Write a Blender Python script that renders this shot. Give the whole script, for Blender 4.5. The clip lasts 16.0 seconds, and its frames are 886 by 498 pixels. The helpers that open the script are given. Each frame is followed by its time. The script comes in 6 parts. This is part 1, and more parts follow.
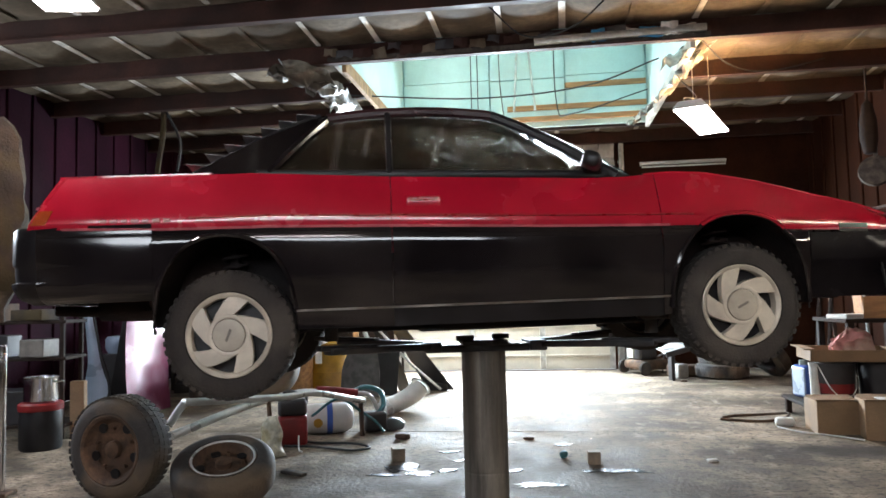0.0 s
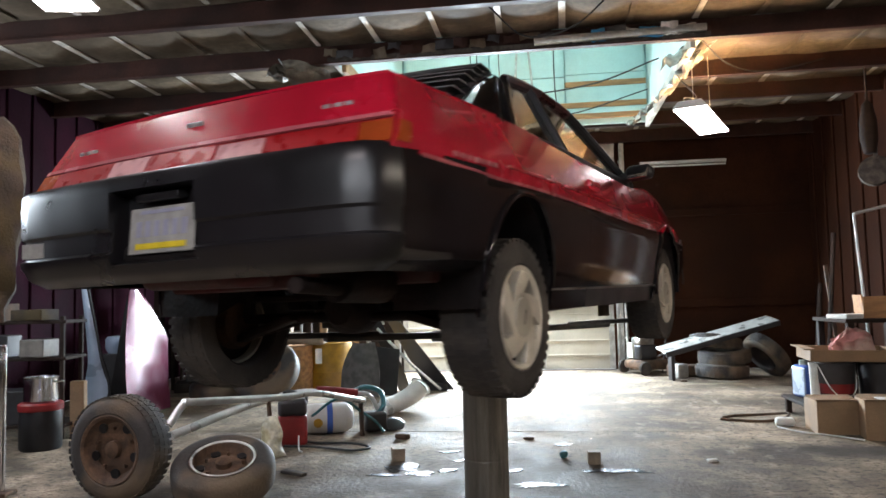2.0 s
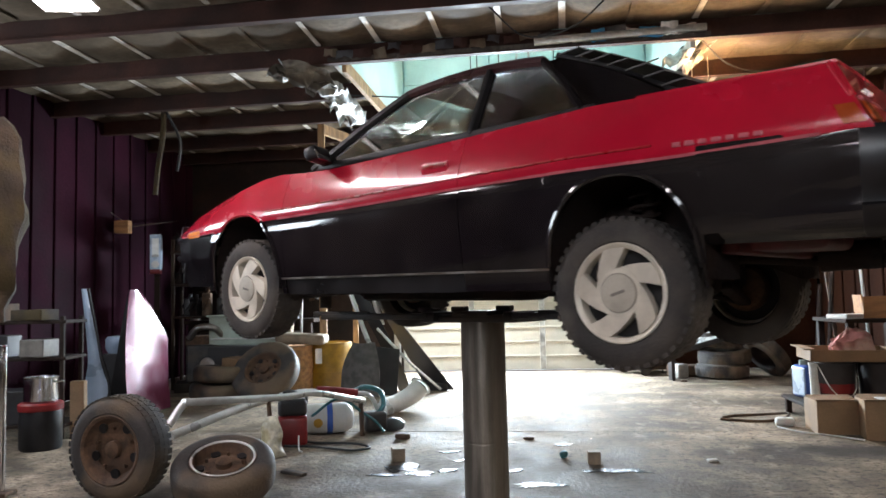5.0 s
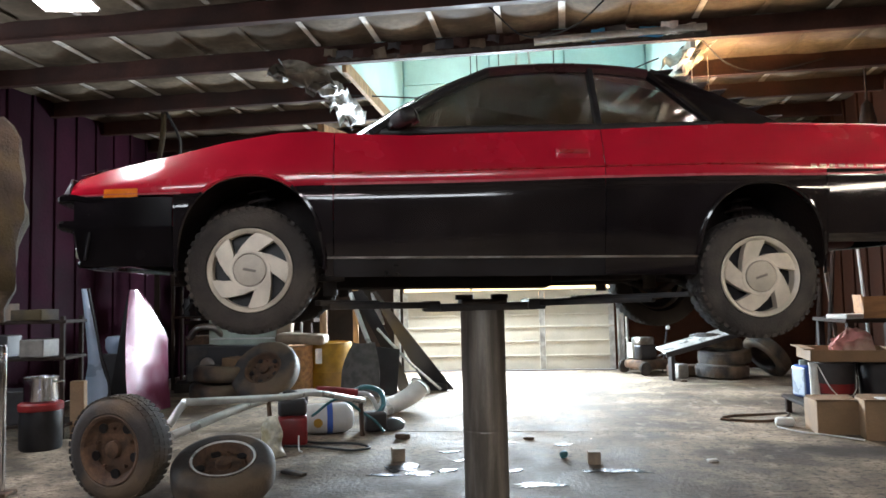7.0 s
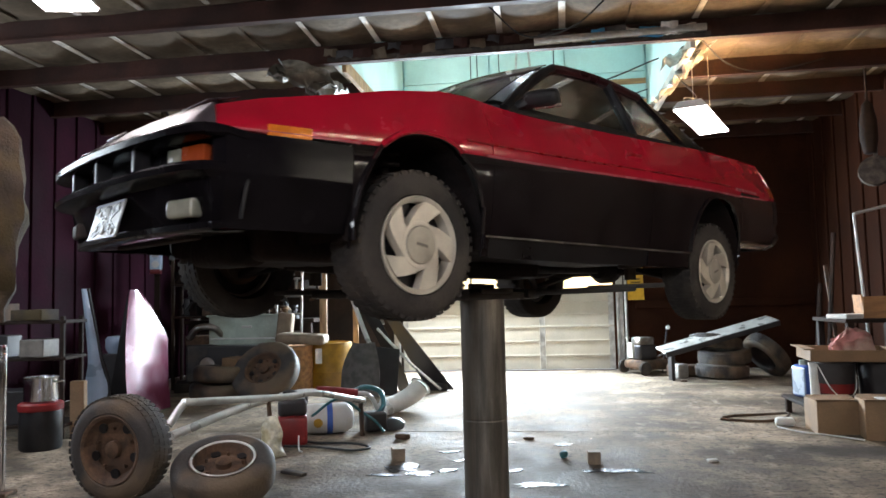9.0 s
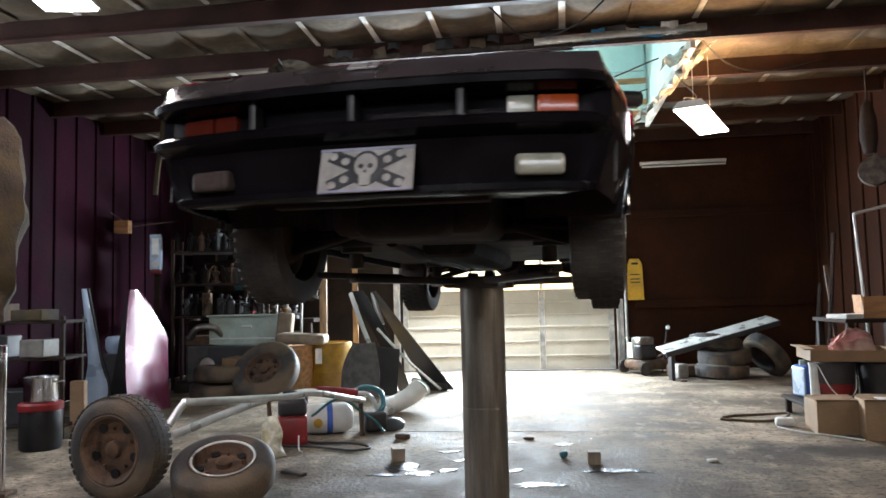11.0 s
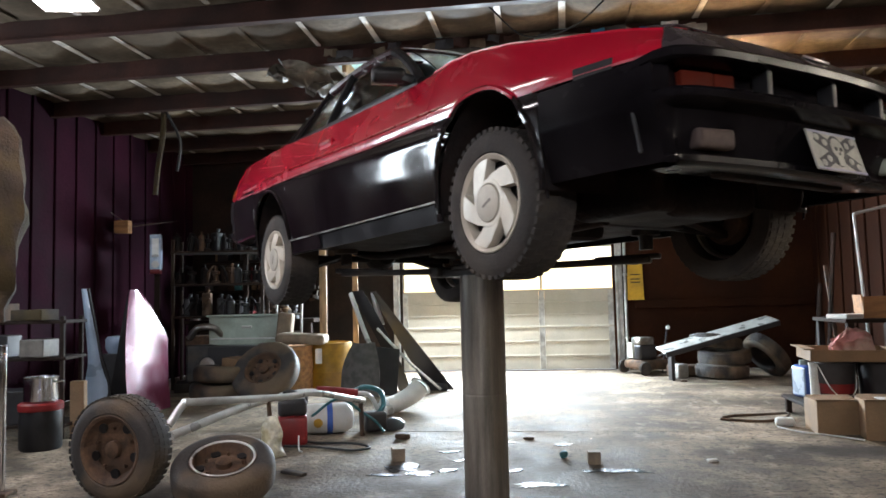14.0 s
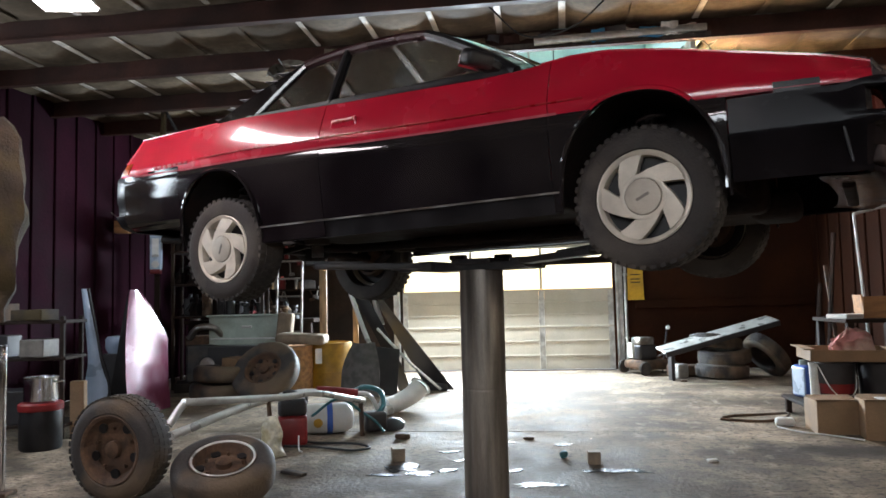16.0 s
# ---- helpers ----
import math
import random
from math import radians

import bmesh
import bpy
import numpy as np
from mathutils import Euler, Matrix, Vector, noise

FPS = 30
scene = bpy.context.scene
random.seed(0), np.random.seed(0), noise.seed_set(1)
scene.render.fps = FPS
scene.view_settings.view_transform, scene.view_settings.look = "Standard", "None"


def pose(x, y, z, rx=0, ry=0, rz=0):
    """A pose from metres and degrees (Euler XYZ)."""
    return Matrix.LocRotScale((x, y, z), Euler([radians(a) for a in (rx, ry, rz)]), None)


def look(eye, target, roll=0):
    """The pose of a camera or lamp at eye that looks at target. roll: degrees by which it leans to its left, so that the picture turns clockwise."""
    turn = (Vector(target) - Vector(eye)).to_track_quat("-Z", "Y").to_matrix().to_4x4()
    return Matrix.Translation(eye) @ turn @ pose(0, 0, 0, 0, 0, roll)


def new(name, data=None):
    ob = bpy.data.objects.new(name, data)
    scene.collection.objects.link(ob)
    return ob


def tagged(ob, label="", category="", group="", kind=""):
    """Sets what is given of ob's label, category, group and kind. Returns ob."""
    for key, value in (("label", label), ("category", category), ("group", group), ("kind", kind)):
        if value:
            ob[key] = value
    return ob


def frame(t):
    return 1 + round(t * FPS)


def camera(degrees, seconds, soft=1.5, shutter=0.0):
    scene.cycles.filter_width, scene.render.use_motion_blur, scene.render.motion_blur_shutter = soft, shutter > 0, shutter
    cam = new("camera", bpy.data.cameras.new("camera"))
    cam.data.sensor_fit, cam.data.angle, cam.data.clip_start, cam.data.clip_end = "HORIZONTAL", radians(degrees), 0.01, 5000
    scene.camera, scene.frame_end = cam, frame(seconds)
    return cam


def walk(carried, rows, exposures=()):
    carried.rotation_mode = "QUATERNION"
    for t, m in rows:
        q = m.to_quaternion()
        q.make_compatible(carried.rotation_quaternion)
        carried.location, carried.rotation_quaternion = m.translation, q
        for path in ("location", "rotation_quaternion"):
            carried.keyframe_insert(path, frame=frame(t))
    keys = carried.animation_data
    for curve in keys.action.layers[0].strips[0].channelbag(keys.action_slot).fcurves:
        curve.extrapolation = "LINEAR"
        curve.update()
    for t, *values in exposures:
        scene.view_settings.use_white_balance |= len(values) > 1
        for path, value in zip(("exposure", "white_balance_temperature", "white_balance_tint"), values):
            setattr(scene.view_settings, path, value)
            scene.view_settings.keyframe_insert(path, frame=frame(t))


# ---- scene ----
# camera: it stands still on a support in front of the lift
cam = camera(62.19, 16.0, soft=1.6, shutter=0.5)
EYE = look((-0.221, -4.313, 1.17), (-0.221, -4.313 + math.cos(radians(3.93)), 1.17 + math.sin(radians(3.93))), -1.36)
walk(cam, [(0.0, EYE), (16.0, EYE)], [(0.0, 0.60), (7.0, 0.56), (9.0, 0.44), (12.5, 0.56), (14.5, 0.44), (16.0, 0.32)])

# ---- world, sun and large lights ----
YAW = -8.0                      # the building's turn against the camera
B = pose(0, 0, 0, 0, 0, YAW)    # building axes: u right, v away from the camera, origin at the lift


def bld(u, v, z=0.0, rz=0.0):
    return B @ pose(u, v, z, 0, 0, rz)


world = bpy.data.worlds.new("sky")
scene.world = world
world.use_nodes = True
nt = world.node_tree
sky = nt.nodes.new("ShaderNodeTexSky")
sky.sky_type, sky.sun_disc = "NISHITA", False
sky.sun_elevation, sky.sun_rotation = radians(32), radians(20)
nt.links.new(sky.outputs[0], nt.nodes["Background"].inputs[0])
nt.nodes["Background"].inputs[1].default_value = 0.15
sun = new("sun", bpy.data.lights.new("sun", "SUN"))
sun.data.energy, sun.data.angle, sun.data.color = 4.5, radians(0.6), (1.0, 0.93, 0.84)
sun.matrix_world = look((0, 0, 20), (-6.0, -14.0, 20 - 9.5))


def area_lamp(name, m, sx, sy, watts, colour):
    ob = new(name, bpy.data.lights.new(name, "AREA"))
    ob.data.shape, ob.data.size, ob.data.size_y = "RECTANGLE", sx, sy
    ob.data.energy, ob.data.color = watts, colour
    ob.matrix_world = m
    return ob


DAY = (0.76, 0.89, 1.0)
# daylight in the glazed section of the big door, inside the roof well and in the side wall's high window; front fill
# added
area_lamp("daylight_door", B @ pose(-1.12, 7.46, 1.60, -70, 0, 0), 1.58, 0.55, 540, DAY)
area_lamp("daylight_door", B @ pose(0.54, 7.46, 1.60, -70, 0, 0), 1.58, 0.55, 215, DAY)
# the well is built closed; this unseen lamp inside stands in for its daylight
area_lamp("daylight_well", B @ pose(-1.36, 4.7, 4.45, 0, -75, 0), 1.0, 2.2, 7.5, (0.86, 0.97, 1.0))
area_lamp("daylight_side", B @ pose(-5.66, 0.05, 2.57, 0, -90, 0), 0.96, 2.2, 85, (0.80, 0.90, 1.0))
# added fill: an unseen lamp in the front wall brightens what faces the camera
area_lamp("fill_front", B @ pose(-0.3, -7.16, 2.85, 90, 0, 0), 5.3, 0.66, 98, (0.90, 0.94, 1.0))

# ---- materials ----


def mat(name, base, rough=0.6, metal=0.0, var=0.3, scale=6.0, bump=0.15, bscale=70.0, dirt=None, dirt_amt=0.5,
        coat=0.0, rvar=0.12, stretch=(1, 1, 1), per_object=0.0, spec=0.5):
    """A surface with broad and fine variation of colour, gloss and relief; dirt: colour of patchy soiling."""
    m = bpy.data.materials.new(name)
    m.use_nodes = True
    t = m.node_tree
    p = t.nodes["Principled BSDF"]
    co = t.nodes.new("ShaderNodeTexCoord")
    mp = t.nodes.new("ShaderNodeMapping")
    mp.inputs["Scale"].default_value = stretch
    t.links.new(co.outputs["Object"], mp.inputs[0])

    def noise_node(sc, det=4.0):
        n = t.nodes.new("ShaderNodeTexNoise")
        n.inputs["Scale"].default_value, n.inputs["Detail"].default_value = sc, det
        t.links.new(mp.outputs[0], n.inputs["Vector"])
        return n

    def ramp(src, a, b, ca, cb):
        r = t.nodes.new("ShaderNodeValToRGB")
        r.color_ramp.elements[0].position, r.color_ramp.elements[1].position = a, b
        r.color_ramp.elements[0].color, r.color_ramp.elements[1].color = (*ca, 1), (*cb, 1)
        t.links.new(src, r.inputs[0])
        return r.outputs[0]

    n1, n2 = noise_node(scale), noise_node(bscale, 3.0)
    lo = [c * (1 - var) for c in base]
    hi = [min(1, c * (1 + var)) for c in base]
    col = ramp(n1.outputs["Fac"], 0.38, 0.62, lo, hi)
    fine = ramp(n2.outputs["Fac"], 0.36, 0.62, (1 - var * 0.5,) * 3, (1.0,) * 3)
    mix = t.nodes.new("ShaderNodeMixRGB")
    mix.blend_type, mix.inputs[0].default_value = "MULTIPLY", 1.0
    t.links.new(col, mix.inputs[1]), t.links.new(fine, mix.inputs[2])
    col = mix.outputs[0]
    if dirt:
        n3 = noise_node(scale * 0.45, 6.0)
        mask = ramp(n3.outputs["Fac"], 0.46, 0.60, (0, 0, 0), (dirt_amt,) * 3)
        mx = t.nodes.new("ShaderNodeMixRGB")
        t.links.new(mask, mx.inputs[0]), t.links.new(col, mx.inputs[1])
        mx.inputs[2].default_value = (*dirt, 1)
        col = mx.outputs[0]
    if per_object:
        oi = t.nodes.new("ShaderNodeObjectInfo")
        r = ramp(oi.outputs["Random"], 0.0, 1.0, (1 - per_object,) * 3, (1.0,) * 3)
        mx = t.nodes.new("ShaderNodeMixRGB")
        mx.blend_type, mx.inputs[0].default_value = "MULTIPLY", 1.0
        t.links.new(col, mx.inputs[1]), t.links.new(r, mx.inputs[2])
        col = mx.outputs[0]
    t.links.new(col, p.inputs["Base Color"])
    rr = ramp(n1.outputs["Fac"], 0.3, 0.7, (max(0.02, rough - rvar),) * 3, (min(1, rough + rvar),) * 3)
    t.links.new(rr, p.inputs["Roughness"])
    p.inputs["Metallic"].default_value = metal
    p.inputs["Specular IOR Level"].default_value = spec
    p.inputs["Coat Weight"].default_value = coat
    p.inputs["Coat Roughness"].default_value = 0.06
    if bump:
        bp = t.nodes.new("ShaderNodeBump")
        bp.inputs["Strength"].default_value, bp.inputs["Distance"].default_value = bump, 0.01
        t.links.new(n2.outputs["Fac"], bp.inputs["Height"])
        t.links.new(bp.outputs[0], p.inputs["Normal"])
    return m


def glow(name, colour, strength):
    m = bpy.data.materials.new(name)
    m.use_nodes = True
    p = m.node_tree.nodes["Principled BSDF"]
    p.inputs["Base Color"].default_value = (*colour, 1)
    p.inputs["Emission Color"].default_value = (*colour, 1)
    p.inputs["Emission Strength"].default_value = strength
    return m


def glass(name, tint, rough=0.02, weight=1.0):
    m = bpy.data.materials.new(name)
    m.use_nodes = True
    p = m.node_tree.nodes["Principled BSDF"]
    p.inputs["Base Color"].default_value = (*tint, 1)
    p.inputs["Roughness"].default_value = rough
    p.inputs["Transmission Weight"].default_value = weight
    p.inputs["IOR"].default_value = 1.45
    return m


M = {}
M["red"] = mat("red_paint", (0.46, 0.005, 0.026), 0.25, 0.0, 0.10, 3, 0.02, 200, (0.30, 0.008, 0.018), 0.25, coat=1.0, rvar=0.05)
M["black"] = mat("black_paint", (0.010, 0.008, 0.009), 0.09, 0.0, 0.3, 4, 0.010, 160, (0.026, 0.021, 0.019), 0.40, coat=0.3, rvar=0.04, spec=0.5)
M["nose"] = mat("grey_nose_paint", (0.046, 0.036, 0.040), 0.30, 0.0, 0.2, 5, 0.02, 160, (0.05, 0.04, 0.04), 0.3, coat=0.3)
M["roof"] = mat("roof_paint", (0.030, 0.006, 0.008), 0.3, 0.0, 0.2, 3, 0.02, 150, coat=0.4)
M["plastic"] = mat("black_plastic", (0.012, 0.011, 0.012), 0.45, 0.0, 0.25, 8, 0.1, 150, spec=0.35)
M["frontbumper"] = mat("front_bumper_paint", (0.006, 0.005, 0.006), 0.22, 0.0, 0.3, 5, 0.02, 150, (0.012, 0.010, 0.011), 0.35, rvar=0.06, spec=0.07)
M["bumper"] = mat("bumper_plastic", (0.009, 0.008, 0.009), 0.33, 0.0, 0.3, 5, 0.03, 150, (0.016, 0.013, 0.015), 0.4, coat=0.05, rvar=0.08, spec=0.4)
# pale pink puts the specular line along the mouldings into their colour
M["trim"] = mat("moulding", (0.45, 0.10, 0.12), 0.25, 0.0, 0.1, 6, 0.02, 150, coat=0.4)
M["rubber"] = mat("tyre_rubber", (0.032, 0.026, 0.023), 0.85, 0.0, 0.3, 7, 0.35, 90, (0.085, 0.070, 0.058), 0.55)
M["tread"] = mat("tread_rubber", (0.026, 0.022, 0.020), 0.9, 0.0, 0.3, 7, 0.35, 90, (0.09, 0.07, 0.055), 0.6)
M["alloy"] = mat("alloy", (0.60, 0.54, 0.45), 0.42, 0.15, 0.12, 9, 0.05, 160, (0.34, 0.29, 0.23), 0.45)
M["louvre"] = mat("faded_louvre_plastic", (0.085, 0.078, 0.078), 0.42, 0.0, 0.25, 9, 0.1, 160)
M["capgrey"] = mat("cap_grey", (0.42, 0.375, 0.31), 0.5, 0.3, 0.12, 9, 0.05, 160)
M["under"] = mat("underbody", (0.013, 0.010, 0.010), 0.75, 0.0, 0.5, 6, 0.5, 40, (0.028, 0.015, 0.011), 0.5, spec=0.2)
M["underred"] = mat("underbody_red", (0.075, 0.007, 0.009), 0.6, 0.0, 0.3, 5, 0.2, 50, (0.05, 0.03, 0.03), 0.6)
M["steel"] = mat("steel", (0.35, 0.33, 0.31), 0.4, 0.9, 0.25, 10, 0.1, 90, (0.16, 0.10, 0.06), 0.5)
M["chrome"] = mat("chrome", (0.72, 0.72, 0.73), 0.16, 1.0, 0.08, 10, 0.03, 90)
M["plunger"] = mat("plunger_steel", (0.23, 0.205, 0.175), 0.42, 0.55, 0.35, 3.0, 0.08, 60, (0.11, 0.085, 0.06), 0.7, stretch=(6, 6, 0.5))
M["liftpaint"] = mat("lift_paint", (0.035, 0.034, 0.036), 0.5, 0.2, 0.4, 9, 0.2, 60, (0.08, 0.06, 0.045), 0.5)
M["liftgrey"] = mat("faded_grey", (0.16, 0.14, 0.12), 0.6, 0.0, 0.2, 9, 0.1, 60)
M["winglass"] = glass("car_glass", (0.62, 0.62, 0.58))
M["amber"] = mat("amber_lens", (0.75, 0.20, 0.015), 0.2, 0.0, 0.1, 20, 0.1, 200, coat=0.4)
# darkened copy of the amber lens: shade put into the right lamp's colour
M["ambershade"] = mat("shaded_amber_lens", (0.075, 0.010, 0.005), 0.6, 0.0, 0.1, 20, 0.1, 200, spec=0.05)
M["amberrear"] = mat("rear_amber_corner_lens", (0.36, 0.058, 0.012), 0.2, 0.0, 0.1, 20, 0.1, 200, coat=0.4)
# glow of the strip added above the far shop light to warm the ceiling
M["warmglow"] = glow("warm_fill_glow", (1.0, 0.62, 0.32), 260.0)
M["redlens"] = mat("red_lens", (0.34, 0.010, 0.014), 0.32, 0.0, 0.1, 20, 0.1, 200, coat=0.4)
M["whitelens"] = mat("white_lens", (0.62, 0.30, 0.30), 0.32, 0.0, 0.1, 20, 0.1, 200, coat=0.4)
M["foglens"] = mat("fog_lens", (0.30, 0.29, 0.23), 0.15, 0.0, 0.1, 20, 0.1, 200, coat=0.5)
# fog lens with the right side's shade put into its colour
M["fogshade"] = mat("shaded_fog_lens", (0.065, 0.048, 0.044), 0.6, 0.0, 0.15, 20, 0.1, 200, spec=0.1)
M["badge"] = mat("badge_silver", (0.62, 0.58, 0.58), 0.3, 0.6, 0.1, 20, 0.02, 200)
M["platewhite"] = mat("plate_white", (0.34, 0.325, 0.30), 0.45, 0.0, 0.15, 15, 0.05, 100)
M["plateyellow"] = mat("plate_yellow", (0.75, 0.56, 0.03), 0.45, 0.0, 0.1, 15, 0.05, 100)
M["platedark"] = mat("plate_dark", (0.02, 0.02, 0.025), 0.45, 0.0, 0.1, 15, 0.05, 100)
M["platebars"] = mat("plate_bars", (0.30, 0.30, 0.40), 0.45, 0.0, 0.1, 15, 0.05, 100)
M["cloth_seat"] = mat("seat_cloth", (0.08, 0.075, 0.07), 0.95, 0.0, 0.25, 12, 0.3, 160)
M["tan"] = mat("tan_trim", (0.22, 0.165, 0.115), 0.8, 0.0, 0.2, 8, 0.2, 100)
M["paper"] = mat("paper", (0.72, 0.70, 0.66), 0.8, 0.0, 0.1, 8, 0.1, 60)
M["concrete"] = mat("concrete_floor", (0.33, 0.260, 0.188), 0.80, 0.0, 0.36, 2.6, 0.9, 34, (0.075, 0.054, 0.038), 0.75, rvar=0.15, spec=0.22)


def soil_layers(m):
    """Adds finer oil spots, scuffs and pale dust to the floor's colour."""
    t = m.node_tree
    p = t.nodes["Principled BSDF"]
    src = p.inputs["Base Color"].links[0].from_socket
    co = t.nodes.new("ShaderNodeTexCoord")
    for sc, det, lo, hi, amt, colour, st in ((15.0, 8.0, 0.53, 0.61, 0.85, (0.045, 0.036, 0.030), (1, 1.6, 1)), (3.6, 9.0, 0.55, 0.66, 0.6, (0.46, 0.39, 0.31), (1.6, 1, 1)),
                                         (45.0, 5.0, 0.55, 0.63, 0.8, (0.05, 0.04, 0.033), (1, 1, 1)), (0.9, 10.0, 0.49, 0.57, 0.35, (0.085, 0.066, 0.050), (1, 1, 1))):
        mp = t.nodes.new("ShaderNodeMapping")
        mp.inputs["Scale"].default_value = st
        mp.inputs["Location"].default_value = (sc, -sc * 1.7, 0)
        n = t.nodes.new("ShaderNodeTexNoise")
        n.inputs["Scale"].default_value, n.inputs["Detail"].default_value, n.inputs["Roughness"].default_value = sc, det, 0.65
        r = t.nodes.new("ShaderNodeValToRGB")
        r.color_ramp.elements[0].position, r.color_ramp.elements[1].position = lo, hi
        r.color_ramp.elements[0].color, r.color_ramp.elements[1].color = (0, 0, 0, 1), (amt, amt, amt, 1)
        mx = t.nodes.new("ShaderNodeMixRGB")
        t.links.new(co.outputs["Object"], mp.inputs[0]), t.links.new(mp.outputs[0], n.inputs["Vector"])
        t.links.new(n.outputs["Fac"], r.inputs[0]), t.links.new(r.outputs[0], mx.inputs[0]), t.links.new(src, mx.inputs[1])
        mx.inputs[2].default_value = (*colour, 1)
        src = mx.outputs[0]
    # old oil stains round the lift and by the boxes
    for cu, cv, ru, rv, amt, colour in ((0.1, 0.35, 2.1, 1.25, 0.72, (0.055, 0.040, 0.032)), (2.62, 1.50, 1.0, 0.30, 0.9, (0.030, 0.024, 0.020)), (-1.6, -0.1, 1.5, 0.6, 0.6, (0.06, 0.042, 0.034))):
        mp = t.nodes.new("ShaderNodeMapping")
        mp.vector_type = "POINT"
        mp.inputs["Scale"].default_value = (1 / ru, 1 / rv, 0)
        mp.inputs["Location"].default_value = (-cu / ru, -cv / rv, 0)
        ln = t.nodes.new("ShaderNodeVectorMath")
        ln.operation = "LENGTH"
        n = t.nodes.new("ShaderNodeTexNoise")
        n.inputs["Scale"].default_value, n.inputs["Detail"].default_value, n.inputs["Roughness"].default_value = 3.2, 9.0, 0.68
        ad = t.nodes.new("ShaderNodeMath")
        ad.operation, ad.inputs[1].default_value = "MULTIPLY_ADD", 2.4
        r = t.nodes.new("ShaderNodeValToRGB")
        r.color_ramp.elements[0].position, r.color_ramp.elements[1].position = 0.52, 0.80
        r.color_ramp.elements[0].color, r.color_ramp.elements[1].color = (amt, amt, amt, 1), (0, 0, 0, 1)
        half = t.nodes.new("ShaderNodeMath")
        half.operation, half.inputs[1].default_value = "MULTIPLY", 0.33
        mx = t.nodes.new("ShaderNodeMixRGB")
        t.links.new(co.outputs["Object"], mp.inputs[0]), t.links.new(mp.outputs[0], ln.inputs[0]), t.links.new(co.outputs["Object"], n.inputs["Vector"])
        t.links.new(n.outputs["Fac"], ad.inputs[0]), t.links.new(ln.outputs["Value"], ad.inputs[2]), t.links.new(ad.outputs[0], half.inputs[0])
        t.links.new(half.outputs[0], r.inputs[0]), t.links.new(r.outputs[0], mx.inputs[0]), t.links.new(src, mx.inputs[1])
        mx.inputs[2].default_value = (*colour, 1)
        src = mx.outputs[0]
    t.links.new(src, p.inputs["Base Color"])


soil_layers(M["concrete"])
M["soil"] = mat("gravel_ground", (0.30, 0.27, 0.23), 0.9, 0.0, 0.35, 1.2, 0.6, 14, (0.12, 0.11, 0.07), 0.5)
M["brownwall"] = mat("brown_wall_panel", (0.034, 0.0115, 0.0055), 0.75, 0.0, 0.3, 1.1, 0.25, 26, (0.020, 0.008, 0.005), 0.6, spec=0.06)
M["maroonwall"] = mat("maroon_sheet", (0.026, 0.0055, 0.0125), 0.7, 0.0, 0.3, 1.3, 0.25, 26, (0.012, 0.003, 0.007), 0.6, spec=0.06)
M["darkwall"] = mat("dark_timber_wall", (0.032, 0.019, 0.014), 0.85, 0.0, 0.45, 1.6, 0.4, 22, (0.013, 0.009, 0.007), 0.6, spec=0.25)
M["blanket"] = mat("insulation_facing", (0.150, 0.118, 0.084), 0.8, 0.0, 0.42, 1.8, 0.35, 18, (0.070, 0.052, 0.037), 0.7, spec=0.10)
M["purlin"] = mat("purlin_red_primer", (0.042, 0.016, 0.011), 0.65, 0.1, 0.35, 3, 0.2, 40, (0.019, 0.010, 0.008), 0.5, spec=0.25)
M["tape"] = mat("white_strip", (0.60, 0.56, 0.50), 0.6, 0.0, 0.25, 4, 0.2, 30, (0.24, 0.19, 0.14), 0.6)
M["foam"] = mat("blue_foam_board", (0.56, 0.74, 0.72), 0.7, 0.0, 0.08, 2, 0.05, 30)
M["wood"] = mat("timber", (0.36, 0.22, 0.11), 0.75, 0.0, 0.3, 3, 0.25, 30, (0.16, 0.095, 0.05), 0.5, stretch=(8, 8, 1))
M["palewood"] = mat("weathered_timber", (0.30, 0.23, 0.165), 0.8, 0.0, 0.3, 9, 0.25, 60, (0.14, 0.11, 0.08), 0.5)
M["rawwood"] = mat("batten_timber", (0.42, 0.21, 0.09), 0.75, 0.0, 0.25, 3, 0.2, 30, stretch=(1, 8, 8))
M["film"] = mat("plastic_sheeting", (0.30, 0.29, 0.26), 0.28, 0.0, 0.4, 5, 0.5, 22, (0.10, 0.085, 0.065), 0.7)
# darker version of the sheeting, for the well's left edge
M["darkfilm"] = mat("dark_plastic_sheeting", (0.13, 0.125, 0.105), 0.35, 0.0, 0.6, 7, 0.5, 22, (0.035, 0.03, 0.025), 0.8)
M["doorpanel"] = mat("door_panel", (0.50, 0.46, 0.385), 0.55, 0.0, 0.12, 1.5, 0.08, 40, (0.36, 0.31, 0.23), 0.5)
M["dustgrey"] = mat("dusty_grey_metal", (0.07, 0.058, 0.048), 0.8, 0.0, 0.4, 12, 0.2, 60, spec=0.2)
M["galv"] = mat("galvanised", (0.50, 0.50, 0.48), 0.42, 0.7, 0.2, 12, 0.05, 60, (0.25, 0.22, 0.18), 0.4)
M["cardboard"] = mat("cardboard", (0.30, 0.19, 0.108), 0.85, 0.0, 0.18, 4, 0.15, 60, (0.20, 0.12, 0.065), 0.5)
M["yellow"] = mat("yellow_plastic", (0.60, 0.34, 0.015), 0.45, 0.0, 0.2, 6, 0.05, 80, (0.30, 0.16, 0.03), 0.6)
M["drumyellow"] = mat("drum_yellow", (0.36, 0.19, 0.012), 0.5, 0.0, 0.25, 6, 0.05, 80, (0.14, 0.07, 0.02), 0.6)
M["blueplastic"] = mat("blue_plastic", (0.04, 0.10, 0.38), 0.4, 0.0, 0.15, 6, 0.05, 80)
